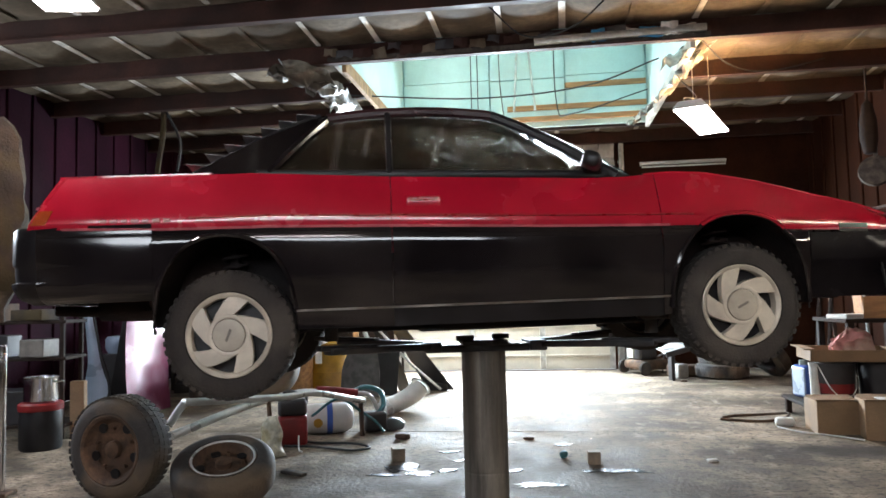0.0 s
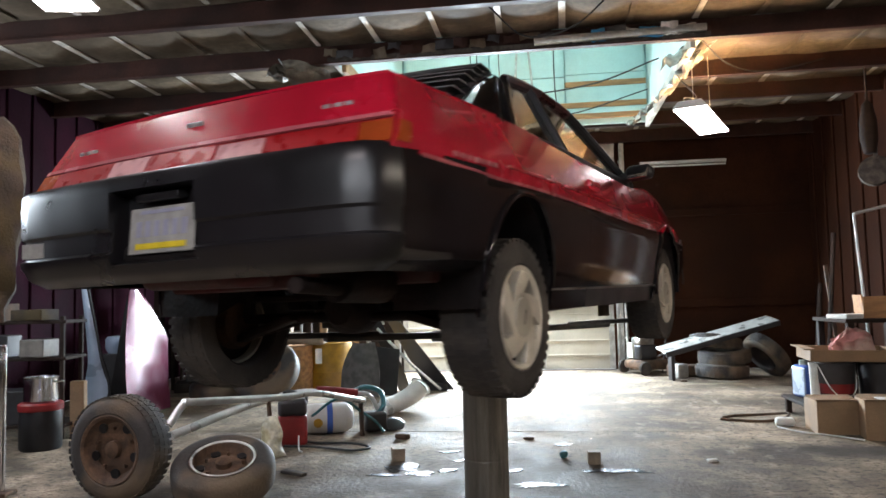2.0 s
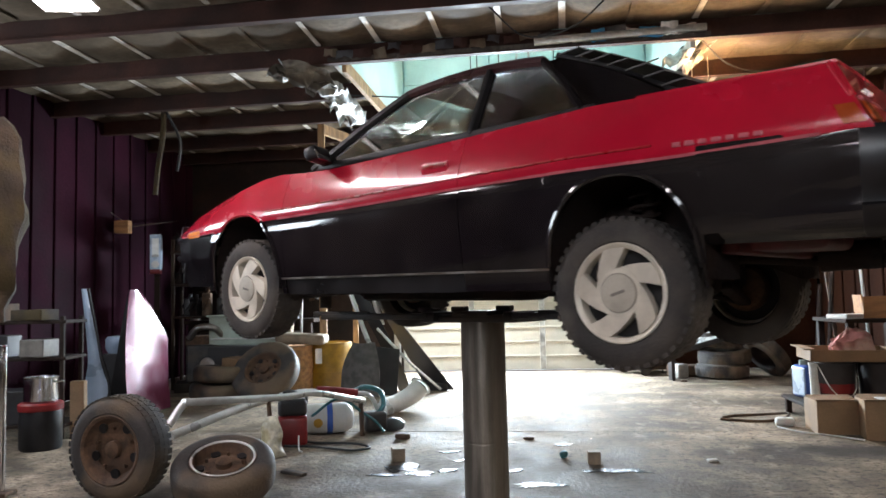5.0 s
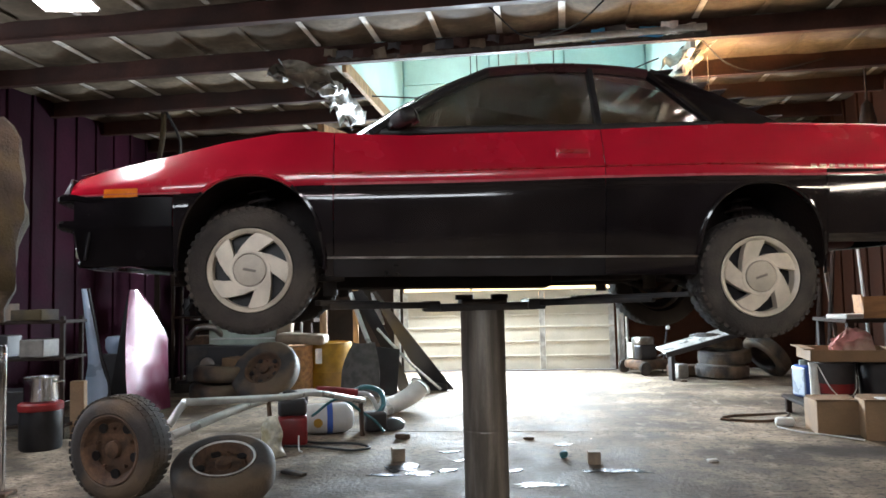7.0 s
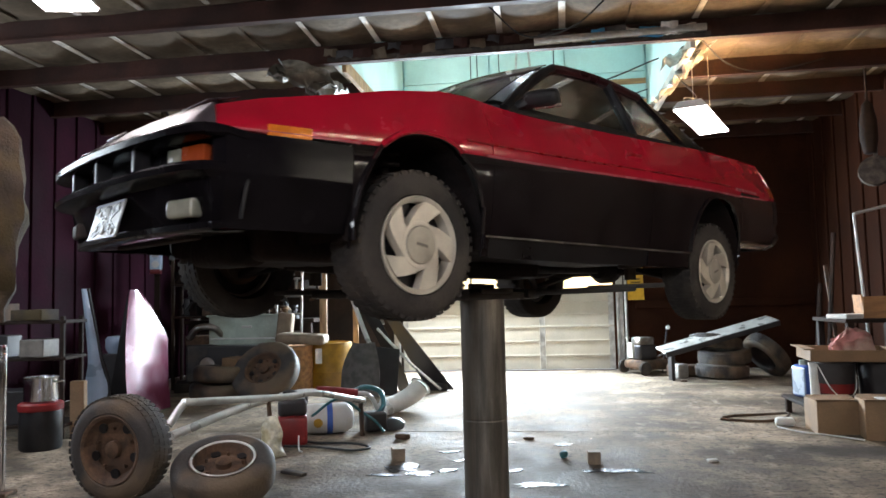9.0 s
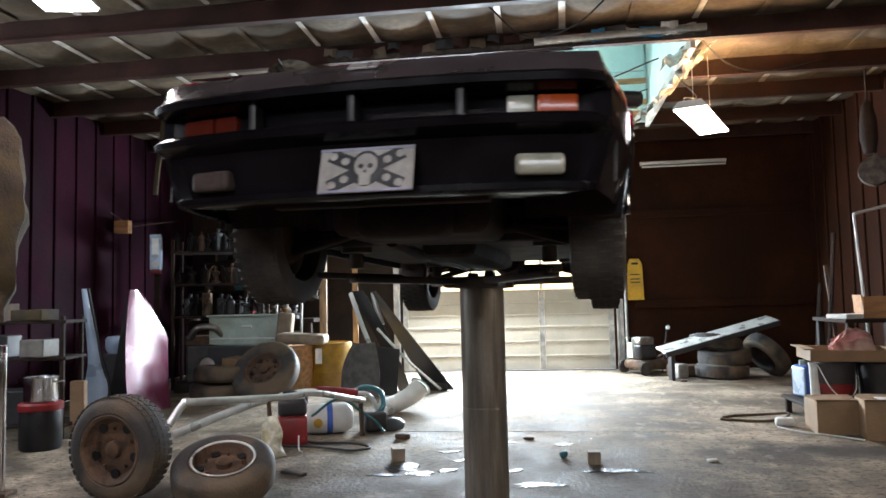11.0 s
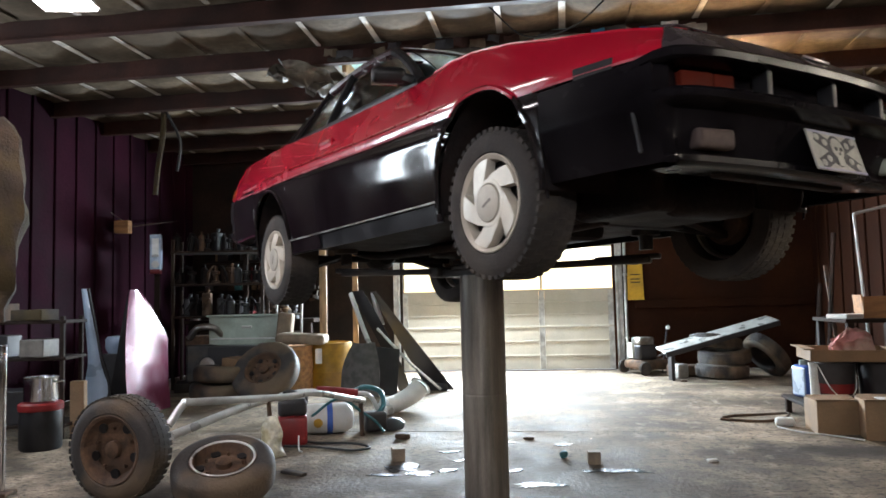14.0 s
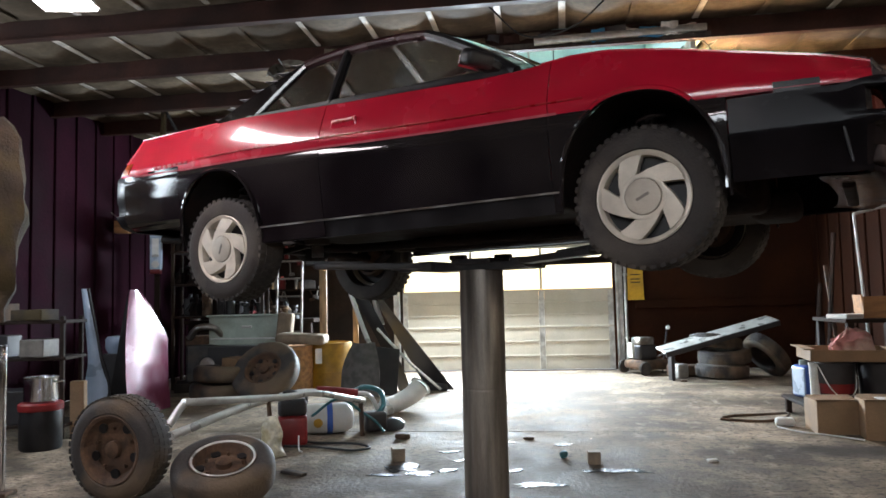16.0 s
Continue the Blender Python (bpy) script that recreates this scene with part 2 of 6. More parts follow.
M["whiteplastic"] = mat("white_plastic", (0.70, 0.70, 0.68), 0.4, 0.0, 0.1, 6, 0.05, 80, (0.48, 0.46, 0.42), 0.4)
M["redplastic"] = mat("red_plastic", (0.22, 0.012, 0.014), 0.42, 0.0, 0.2, 6, 0.05, 80, (0.14, 0.012, 0.012), 0.5)
M["darkplastic"] = mat("dark_plastic", (0.028, 0.026, 0.028), 0.5, 0.0, 0.25, 6, 0.1, 80)
M["mint"] = mat("mint_enamel", (0.42, 0.50, 0.43), 0.45, 0.1, 0.15, 4, 0.1, 50, (0.24, 0.20, 0.14), 0.5)
M["mauve"] = mat("maroon_car_paint", (0.20, 0.040, 0.085), 0.22, 0.1, 0.15, 3, 0.03, 90, (0.42, 0.30, 0.36), 0.35, coat=1.0)
M["iceblue"] = mat("pale_blue_paint", (0.42, 0.52, 0.66), 0.32, 0.2, 0.12, 3, 0.03, 90, (0.25, 0.30, 0.38), 0.4, coat=0.4)
M["rust"] = mat("rusty_steel", (0.11, 0.062, 0.036), 0.8, 0.2, 0.45, 9, 0.5, 50, (0.06, 0.04, 0.03), 0.6)
M["oldtyre"] = mat("old_tyre", (0.042, 0.036, 0.034), 0.75, 0.0, 0.3, 5, 0.4, 60, (0.17, 0.115, 0.065), 0.6)
M["burlap"] = mat("burlap", (0.040, 0.026, 0.016), 0.95, 0.0, 0.35, 9, 0.6, 60, (0.06, 0.042, 0.008), 0.5)
M["silver"] = mat("aluminium", (0.64, 0.65, 0.63), 0.34, 0.4, 0.15, 6, 0.06, 60, (0.35, 0.33, 0.30), 0.5)
M["bag"] = mat("printed_bag", (0.60, 0.56, 0.44), 0.5, 0.0, 0.3, 14, 0.4, 40, (0.26, 0.20, 0.07), 0.7)
M["pink"] = mat("faded_red_cloth", (0.38, 0.15, 0.13), 0.9, 0.0, 0.25, 9, 0.4, 60, (0.62, 0.54, 0.48), 0.6)
M["cable"] = mat("cable_black", (0.016, 0.016, 0.017), 0.55, 0.0, 0.2, 20, 0.05, 80)
M["teal"] = mat("teal_rubber", (0.03, 0.13, 0.15), 0.45, 0.0, 0.2, 20, 0.05, 80)
M["printred"] = mat("print_red", (0.55, 0.05, 0.06), 0.6, 0.0, 0.25, 12, 0.1, 40)
M["printblue"] = mat("print_blue", (0.04, 0.22, 0.42), 0.6, 0.0, 0.25, 12, 0.1, 40)
M["printwhite"] = mat("print_white", (0.66, 0.62, 0.57), 0.6, 0.0, 0.25, 12, 0.1, 40)
M["tubeglow"] = glow("lamp_glow", (1.0, 0.89, 0.92), 23.0)
M["wallglow"] = glow("wall_tube_glow", (1.0, 0.90, 0.76), 42.0)
M["lampwhite"] = mat("lamp_housing", (0.66, 0.64, 0.60), 0.5, 0.0, 0.1, 6, 0.05, 60)
M["water"] = mat("oily_water", (0.026, 0.030, 0.036), 0.42, 0.0, 0.4, 14, 0.9, 30, rvar=0.22, spec=0.24)
M["pane"] = glass("clear_pane", (0.95, 0.98, 0.98))
M["ice"] = mat("snowy_ground", (0.74, 0.77, 0.80), 0.8, 0.0, 0.12, 0.8, 0.3, 9, (0.45, 0.43, 0.40), 0.3)

# ---- mesh helpers ----


def part(name, bm, material, parent=None, label="", smooth=38.0):
    """Links a bmesh as one mesh object, under a parent if there is one."""
    bmesh.ops.recalc_face_normals(bm, faces=bm.faces)
    for f in bm.faces:
        f.smooth = True
    lim = radians(smooth)
    for e in bm.edges:
        e.smooth = len(e.link_faces) == 2 and e.calc_face_angle(0) < lim
        if e.smooth and e.calc_face_angle(0) > 0.12:
            a, b = sorted(f.calc_area() for f in e.link_faces)
            e.smooth = b < 14 * a
    me = bpy.data.meshes.new(name)
    bm.to_mesh(me)
    bm.free()
    me.materials.append(M[material] if isinstance(material, str) else material)
    ob = new(name, me)
    if parent is not None:
        ob.parent = parent
    if label:
        tagged(ob, label)
    return ob


def thing(name, m, label, category, group="", kind=""):
    ob = new(name)
    ob.empty_display_size = 0.1
    ob.matrix_world = m
    return tagged(ob, label, category, group, kind)


def put(bm, geom_fn, m):
    """Adds to bm what geom_fn makes in a bmesh of its own, moved by m."""
    t = bmesh.new()
    geom_fn(t)
    bmesh.ops.transform(t, matrix=m, verts=t.verts)
    me = bpy.data.meshes.new("tmp")
    t.to_mesh(me)
    t.free()
    bm.from_mesh(me)
    bpy.data.meshes.remove(me)
    return bm


def box(bm, c, s, bevel=0.0, m=None, seg=2):
    def make(t):
        bmesh.ops.create_cube(t, size=1.0)
        bmesh.ops.transform(t, matrix=Matrix.Diagonal((*s, 1)), verts=t.verts)
        if bevel:
            bmesh.ops.bevel(t, geom=t.edges[:], offset=bevel, segments=seg, affect="EDGES", profile=0.5)
    return put(bm, make, Matrix.Translation(c) @ (m or Matrix()))


def block(bm, m, s):
    """A plain block, quick to make in great numbers."""
    v = [bm.verts.new(m @ Vector((s[0] * x / 2, s[1] * y / 2, s[2] * z / 2))) for x in (-1, 1) for y in (-1, 1) for z in (-1, 1)]
    for f in ((0, 1, 3, 2), (4, 6, 7, 5), (0, 4, 5, 1), (2, 3, 7, 6), (0, 2, 6, 4), (1, 5, 7, 3)):
        bm.faces.new([v[k] for k in f])


def boxed(c, s, bevel=0.004, m=None, seg=2):
    return box(bmesh.new(), c, s, bevel, m, seg)


def frame_to(p0, p1):
    d = Vector(p1) - Vector(p0)
    return Matrix.Translation((Vector(p0) + Vector(p1)) / 2) @ d.to_track_quat("Z", "Y").to_matrix().to_4x4(), d.length


def rod(bm, p0, p1, r0, r1=None, seg=14):
    m, ln = frame_to(p0, p1)

    def make(t):
        bmesh.ops.create_cone(t, cap_ends=True, segments=seg, radius1=r0, radius2=r0 if r1 is None else r1, depth=ln)
    return put(bm, make, m)


def bar(bm, p0, p1, w, h, bevel=0.004, twist=0.0):
    m, ln = frame_to(p0, p1)
    return put(bm, lambda t: box(t, (0, 0, 0), (w, h, ln), bevel), m @ pose(0, 0, 0, 0, 0, twist))


def smooth_line(pts, n=8):
    """A Catmull-Rom line through points."""
    P = [Vector(p) for p in pts]
    P = [P[0] * 2 - P[1]] + P + [P[-1] * 2 - P[-2]]
    out = []
    for i in range(1, len(P) - 2):
        a, b, c, d = P[i - 1:i + 3]
        for k in range(n):
            t = k / n
            out.append(0.5 * ((2 * b) + (c - a) * t + (2 * a - 5 * b + 4 * c - d) * t * t + (3 * b - a - 3 * c + d) * t ** 3))
    out.append(P[-2])
    return out


def tube(bm, pts, r, seg=8, n=8, curved=True):
    line = smooth_line(pts, n) if curved else [Vector(p) for p in pts]
    rings = []
    up = Vector((0.13, 0.21, 0.97))
    for i, p in enumerate(line):
        d = (line[min(i + 1, len(line) - 1)] - line[max(i - 1, 0)]).normalized()
        a = d.cross(up)
        a = a.normalized() if a.length > 1e-4 else d.orthogonal().normalized()
        b = d.cross(a)
        rad = r(i / (len(line) - 1)) if callable(r) else r
        rings.append([bm.verts.new(p + (a * math.cos(6.28318 * k / seg) + b * math.sin(6.28318 * k / seg)) * rad) for k in range(seg)])
    for u, v in zip(rings, rings[1:]):
        for k in range(seg):
            bm.faces.new((u[k], u[(k + 1) % seg], v[(k + 1) % seg], v[k]))
    bm.faces.new(rings[0][::-1]), bm.faces.new(rings[-1])
    return bm


def lathe(bm, prof, seg=32, m=None, closed=False, caps=True):
    """Turns a line of (radius, height) about z; closed: the line is a loop."""
    def make(t):
        rings = [[t.verts.new((r * math.cos(6.283185 * k / seg), r * math.sin(6.283185 * k / seg), z)) for k in range(seg)] for r, z in prof]
        pairs = list(zip(rings, rings[1:])) + ([(rings[-1], rings[0])] if closed else [])
        for u, v in pairs:
            for k in range(seg):
                t.faces.new((u[k], u[(k + 1) % seg], v[(k + 1) % seg], v[k]))
        if caps and not closed:
            if prof[0][0] > 1e-5:
                t.faces.new(rings[0][::-1])
            if prof[-1][0] > 1e-5:
                t.faces.new(rings[-1])
        bmesh.ops.remove_doubles(t, verts=t.verts, dist=1e-5)
    return put(bm, make, m or Matrix())


def grid(bm, rows, thick=0.0):
    """A sheet through rows of points; with a thickness it becomes a closed shell."""
    P = [[Vector(p) for p in r] for r in rows]
    ni, nj = len(P), len(P[0])

    def area_ok(q):
        return ((q[2].co - q[0].co).cross(q[3].co - q[1].co)).length > 2e-8

    def skin(pts):
        vs = [[bm.verts.new(p) for p in r] for r in pts]
        for i in range(ni - 1):
            for j in range(nj - 1):
                q = (vs[i][j], vs[i][j + 1], vs[i + 1][j + 1], vs[i + 1][j])
                if area_ok(q):
                    bm.faces.new(q)
        return vs

    out = skin(P)
    if thick:
        inner = []
        for i in range(ni):
            r = []
            for j in range(nj):
                du = P[min(i + 1, ni - 1)][j] - P[max(i - 1, 0)][j]
                dv = P[i][min(j + 1, nj - 1)] - P[i][max(j - 1, 0)]
                n = du.cross(dv)
                r.append(P[i][j] - n.normalized() * thick if n.length > 1e-9 else P[i][j].copy())
            inner.append(r)
        inn = skin(inner)
        rim = [(i, 0) for i in range(ni)] + [(ni - 1, j) for j in range(1, nj)] + [(i, nj - 1) for i in range(ni - 2, -1, -1)] + [(0, j) for j in range(nj - 2, 0, -1)]
        for (i, j), (k, l) in zip(rim, rim[1:] + rim[:1]):
            q = (out[i][j], out[k][l], inn[k][l], inn[i][j])
            if area_ok(q):
                bm.faces.new(q)
    loose = [v for v in bm.verts if not v.link_faces]
    bmesh.ops.delete(bm, geom=loose, context="VERTS")
    return bm


def prism(bm, pts, lo, hi, m=None, bevel=0.0):
    """A flat outline (x, y) pulled up from z lo to z hi."""
    def make(t):
        a = [t.verts.new((x, y, lo)) for x, y in pts]
        b = [t.verts.new((x, y, hi)) for x, y in pts]
        n = len(pts)
        t.faces.new(a[::-1]), t.faces.new(b)
        for i in range(n):
            t.faces.new((a[i], a[(i + 1) % n], b[(i + 1) % n], b[i]))
        if bevel:
            bmesh.ops.bevel(t, geom=t.edges[:], offset=bevel, segments=2, affect="EDGES", profile=0.5)
    return put(bm, make, m or Matrix())


def lerp_table(tab, x):
    return float(np.interp(x, [a for a, b in tab], [b for a, b in tab]))


def wob(p, s, a):
    """A small irregular shift of a point."""
    return Vector(p) + noise.noise_vector(Vector(p) * s) * a

# ---- the building ----
U0, U1, V0, V1, ZC = -5.7, 4.45, -7.2, 7.7, 3.62


def structure(name, bm, material, label, m=None, smooth=38.0):
    ob = part(name, bm, material, None, label, smooth)
    ob.matrix_world = B if m is None else m
    return tagged(ob, category=name.split("_")[0], kind="structure")


# ground outside, one sheet to the horizon
bm = bmesh.new()
grid(bm, [[(x, y, -0.22) for x in (-900, -60, 0, 60, 900)] for y in (-900, -60, 0, 60, 900)])
structure("ground", bm, "ice", "pale snowy ground outside the garage", Matrix())
# floor slabs with open joints
bm = boxed(((U0 + U1) / 2, (V0 + V1) / 2, -0.14), (U1 - U0 + 0.4, V1 - V0 + 0.4, 0.15), 0)
floor = structure("floor", bm, "concrete", "stained dusty brown concrete garage floor")
cuts_v = [V0, -2.4, 2.25, V1]
for v0, v1 in zip(cuts_v, cuts_v[1:]):
    part("slab", boxed(((U0 + U1) / 2, (v0 + v1) / 2, -0.032), (U1 - U0 - 0.010, v1 - v0 - 0.010, 0.064), 0.004), "concrete", floor)

# walls: vertical metal sheets and boards on plain cores
D0, D1, DH = -2.0, 1.42, 2.62      # the big door's opening
T = 0.16
bm = boxed(((U0 + D0) / 2, V1 + T / 2, 2.2), (D0 - U0, T, 4.4), 0)
wall_back_left = structure("wall_back_left", bm, "darkwall", "dark timber back wall behind the stored clutter")
bm = boxed(((U1 + D1) / 2, V1 + T / 2, 2.2), (U1 - D1, T, 4.4), 0)
wall_back_right = structure("wall_back_right", bm, "brownwall", "brown painted sheet wall beside the big door")
bm = boxed(((D0 + D1) / 2, V1 + T / 2, (DH + 4.4) / 2), (D1 - D0 - 0.004, T, 4.4 - DH), 0)
structure("wall_back_header", bm, "darkwall", "dark boarded wall above the big door")
SW0, SW1, SZ0, SZ1 = -1.10, 1.20, 2.05, 3.08      # the side wall's high window
bm = boxed((U0 - T / 2, (V0 - T + SW0) / 2, 2.2), (T, SW0 - V0 + T, 4.4), 0)
box(bm, (U0 - T / 2, (SW1 + V1 + T) / 2, 2.2), (T, V1 + T - SW1, 4.4))
box(bm, (U0 - T / 2, (SW0 + SW1) / 2, SZ0 / 2), (T, SW1 - SW0, SZ0))
box(bm, (U0 - T / 2, (SW0 + SW1) / 2, (SZ1 + 4.4) / 2), (T, SW1 - SW0, 4.4 - SZ1))
wall_left = structure("wall_left", bm, "maroonwall", "dark maroon sheet metal side wall")
bm = boxed((U1 + T / 2, (V0 + V1) / 2, 2.2), (T, V1 - V0 + 2 * T, 4.4), 0)
wall_right = structure("wall_right", bm, "brownwall", "dark brown sheet metal side wall")
FU0, FU1, FZ0, FZ1 = -3.0, 2.4, 2.48, 3.22      # window band added to the unseen front wall, for fill
bm = boxed(((U0 + U1) / 2, V0 - T / 2, FZ0 / 2), (U1 - U0, T, FZ0), 0)
box(bm, ((U0 + U1) / 2, V0 - T / 2, (FZ1 + 4.4) / 2), (U1 - U0, T, 4.4 - FZ1))
box(bm, ((U0 + FU0) / 2, V0 - T / 2, (FZ0 + FZ1) / 2), (FU0 - U0, T, FZ1 - FZ0))
box(bm, ((U1 + FU1) / 2, V0 - T / 2, (FZ0 + FZ1) / 2), (U1 - FU1, T, FZ1 - FZ0))
structure("wall_front", bm, "darkwall", "plain unseen dark wall closing the garage, with an added window band")
window = thing("added_window", B @ pose((FU0 + FU1) / 2, V0 - T / 2, 0), "added, unseen window band in the front wall for fill", "window", kind="structure")
for i in range(4):
    w = (FU1 - FU0) / 4
    part("mullion", boxed((-2 * w + w * i + (0.02 if i == 0 else 0), 0, (FZ0 + FZ1) / 2), (0.04, 0.06, FZ1 - FZ0 - 0.004), 0.004), "lampwhite", window)
    pn = part("pane", boxed((-1.5 * w + w * i, 0, (FZ0 + FZ1) / 2), (w - 0.044, 0.006, FZ1 - FZ0 - 0.004), 0), "pane", window)
    pn.visible_shadow = False
window = thing("window_1", B @ pose(U0 - T / 2, 0, 0), "high daylit window in the dark side wall", "window", kind="structure")
for z in (SZ0 + 0.025, SZ1 - 0.025):
    part("window_frame", boxed((0, (SW0 + SW1) / 2, z), (0.08, SW1 - SW0 - 0.004, 0.05), 0.004), "lampwhite", window)
for i in range(4):
    v = SW0 + 0.025 + (SW1 - SW0 - 0.05) * i / 3
    part("mullion", boxed((0, v, (SZ0 + SZ1) / 2), (0.06, 0.04, SZ1 - SZ0 - 0.104), 0.004), "lampwhite", window)
for i in range(3):
    w = (SW1 - SW0 - 0.05) / 3
    pn = part("pane", boxed((0, SW0 + 0.025 + w * (i + 0.5), (SZ0 + SZ1) / 2), (0.006, w - 0.044, SZ1 - SZ0 - 0.108), 0), "pane", window)
    pn.visible_shadow = False


def ribs(parent, material, along_u, fixed, a, b, z0, z1, step):
    """Standing ribs of profiled sheet on a wall."""
    n = int((b - a) / step)
    for k in range(n):
        s = a + (k + 0.5) * step
        c = (s, fixed, (z0 + z1) / 2) if along_u else (fixed, s, (z0 + z1) / 2)
        sz = (0.06, 0.03, z1 - z0) if along_u else (0.03, 0.06, z1 - z0)
        if parent.name == "wall_left" and SW0 - 0.06 < s < SW1 + 0.06:
            part("rib", boxed((fixed, s, (z0 + SZ0) / 2 - 0.02), (0.03, 0.06, SZ0 - z0 - 0.04), 0.008, seg=1), material, parent)
            part("rib", boxed((fixed, s, (z1 + SZ1) / 2 + 0.02), (0.03, 0.06, z1 - SZ1 - 0.04), 0.008, seg=1), material, parent)
            continue
        part("rib", boxed(c, sz, 0.008, seg=1), material, parent)


ribs(wall_left, "maroonwall", False, U0 + 0.012, -2.0, V1, 0.0, 4.2, 0.42)
ribs(wall_right, "brownwall", False, U1 - 0.012, -2.0, V1, 0.0, 4.2, 0.42)
part("girt", boxed(((U1 + D1) / 2 + 0.15, V1 - 0.03, 1.02), (U1 - D1 - 0.35, 0.06, 0.12), 0.006), "brownwall", wall_back_right)
part("girt", boxed(((U1 + D1) / 2 + 0.15, V1 - 0.03, 2.45), (U1 - D1 - 0.35, 0.06, 0.12), 0.006), "brownwall", wall_back_right)

# big sectional door: four sections, the third glazed
door = thing("garage_door", B @ pose((D0 + D1) / 2, V1 + 0.03, 0), "cream sectional garage door with a glazed upper section", "garage door", kind="structure")
DW = D1 - D0
for k, (z0, z1) in enumerate(((0.012, 0.69), (0.70, 1.275))):
    for i in range(3):
        w = DW / 3
        cx = -DW / 2 + (i + 0.5) * w
        pan = part("door_panel", boxed((cx, 0, (z0 + z1) / 2), (w - 0.09, 0.04, z1 - z0 - 0.004), 0.006), "doorpanel", door)
        for q in (0.33, 0.67):
            z = z0 + (z1 - z0) * q
            part("rib", boxed((cx, -0.026, z), (w - 0.13, 0.012, 0.022), 0.004, seg=1), "doorpanel", pan)
for i in range(4):
    cx = -DW / 2 + i * DW / 3
    cx = min(max(cx, -DW / 2 + 0.045), DW / 2 - 0.045)
    part("stile", boxed((cx, -0.006, 0.65), (0.085, 0.05, 1.27), 0.004), "galv", door)
for z in (0.695, 1.28, 1.975):
    part("rail", boxed((0, -0.010, z), (DW - 0.02, 0.045, 0.035), 0.004), "doorpanel", door)
part("door_panel", boxed((0, 0, 2.29), (DW - 0.02, 0.04, 0.60), 0.006), "doorpanel", door)
for i in range(3):
    w = DW / 3
    pn = part("pane", boxed((-DW / 2 + (i + 0.5) * w, 0, 1.63), (w - 0.02, 0.006, 0.655), 0), "pane", door)
    pn.visible_shadow = False
for i in (1, 2):
    part("mullion", boxed((-DW / 2 + i * DW / 3, 0, 1.63), (0.04, 0.04, 0.655), 0.004), "doorpanel", door)
for s in (-1, 1):
    part("track", boxed((s * (DW / 2 + 0.055), -0.10, 1.25), (0.045, 0.05, 2.5), 0.006), "galv", door)
    part("jamb", boxed((s * (DW / 2 + 0.11), -0.06, 1.3), (0.06, 0.10, 2.6), 0.006), "galv", door)
part("threshold", boxed((0, -0.07, 0.006), (DW, 0.05, 0.012), 0.002), "darkplastic", door)

# ceiling: sagging faced insulation between purlins
WU0, WU1, WV0, WV1 = -1.62, 1.86, 2.86, 6.15     # the raised well over the lift


def sag(u, v):
    a = abs(math.sin(math.pi * u / 0.61))
    b = abs(math.sin(math.pi * (v - 1.55) / 1.2))
    return 3.785 - (0.058 + 0.04 * noise.noise((math.floor(u / 0.61) * 1.3, math.floor((v - 1.55) / 1.2) * 2.1, 5.0))) * a ** 0.7 * (0.35 + 0.65 * b) + 0.02 * noise.noise((u * 1.7, v * 1.7, 0))


def blanket(bm, u0, u1, v0, v1):
    nu, nv = max(2, int((u1 - u0) / 0.0763)), max(2, int((v1 - v0) / 0.12))
    grid(bm, [[(u0 + (u1 - u0) * i / nu, v0 + (v1 - v0) * j / nv, sag(u0 + (u1 - u0) * i / nu, v0 + (v1 - v0) * j / nv)) for i in range(nu + 1)] for j in range(nv + 1)])


bm = bmesh.new()
for a in ((U0, U1, V0, WV0), (U0, WU0, WV0, WV1), (WU1, U1, WV0, WV1), (U0, U1, WV1, V1)):
    blanket(bm, *a)
ceiling = structure("ceiling", bm, "blanket", "sagging dirty insulation blanket ceiling")
bm = bmesh.new()
for a in ((U0 - 0.2, U1 + 0.2, V0 - 0.2, WV0 - 0.06), (U0 - 0.2, WU0 - 0.06, WV0 - 0.06, WV1 + 0.06), (WU1 + 0.06, U1 + 0.2, WV0 - 0.06, WV1 + 0.06), (U0 - 0.2, U1 + 0.2, WV1 + 0.06, V1 + 0.2)):
    box(bm, ((a[0] + a[1]) / 2, (a[2] + a[3]) / 2, 3.94), (a[1] - a[0], a[3] - a[2], 0.10))
structure("roof", bm, "galv", "plain metal roof above the insulation")

ALONG_U = Matrix(((0, 0, 1, 0), (1, 0, 0, 0), (0, 1, 0, 0), (0, 0, 0, 1)))      # local z runs along u
purlins = thing("purlins", B, "dark red primed steel purlins under the ceiling", "beam", kind="structure")
PV = [-5.65, -4.45, -3.25, -2.05, -0.85, 0.35, 1.58, 2.78, 4.05, 5.10, 6.30, 7.4]
for v in PV:
    segs = [(U0, U1)] if not (WV0 < v < WV1) else [(U0, WU0 - 0.05), (WU1 + 0.05, U1)]
    for a, b in segs:
        pb = prism(bmesh.new(), [(v + q, z) for q, z in ((-.072, 3.561), (.007, 3.561), (.007, 3.749), (.072, 3.749), (.072, 3.763), (-.007, 3.763), (-.007, 3.575), (-.072, 3.575))], a, b, ALONG_U)
        part("purlin", pb, "purlin", purlins)
strips = thing("ceiling_strips", B, "white printed retaining strips across the insulation", "strip", kind="structure")
k = int(U0 / 0.61)
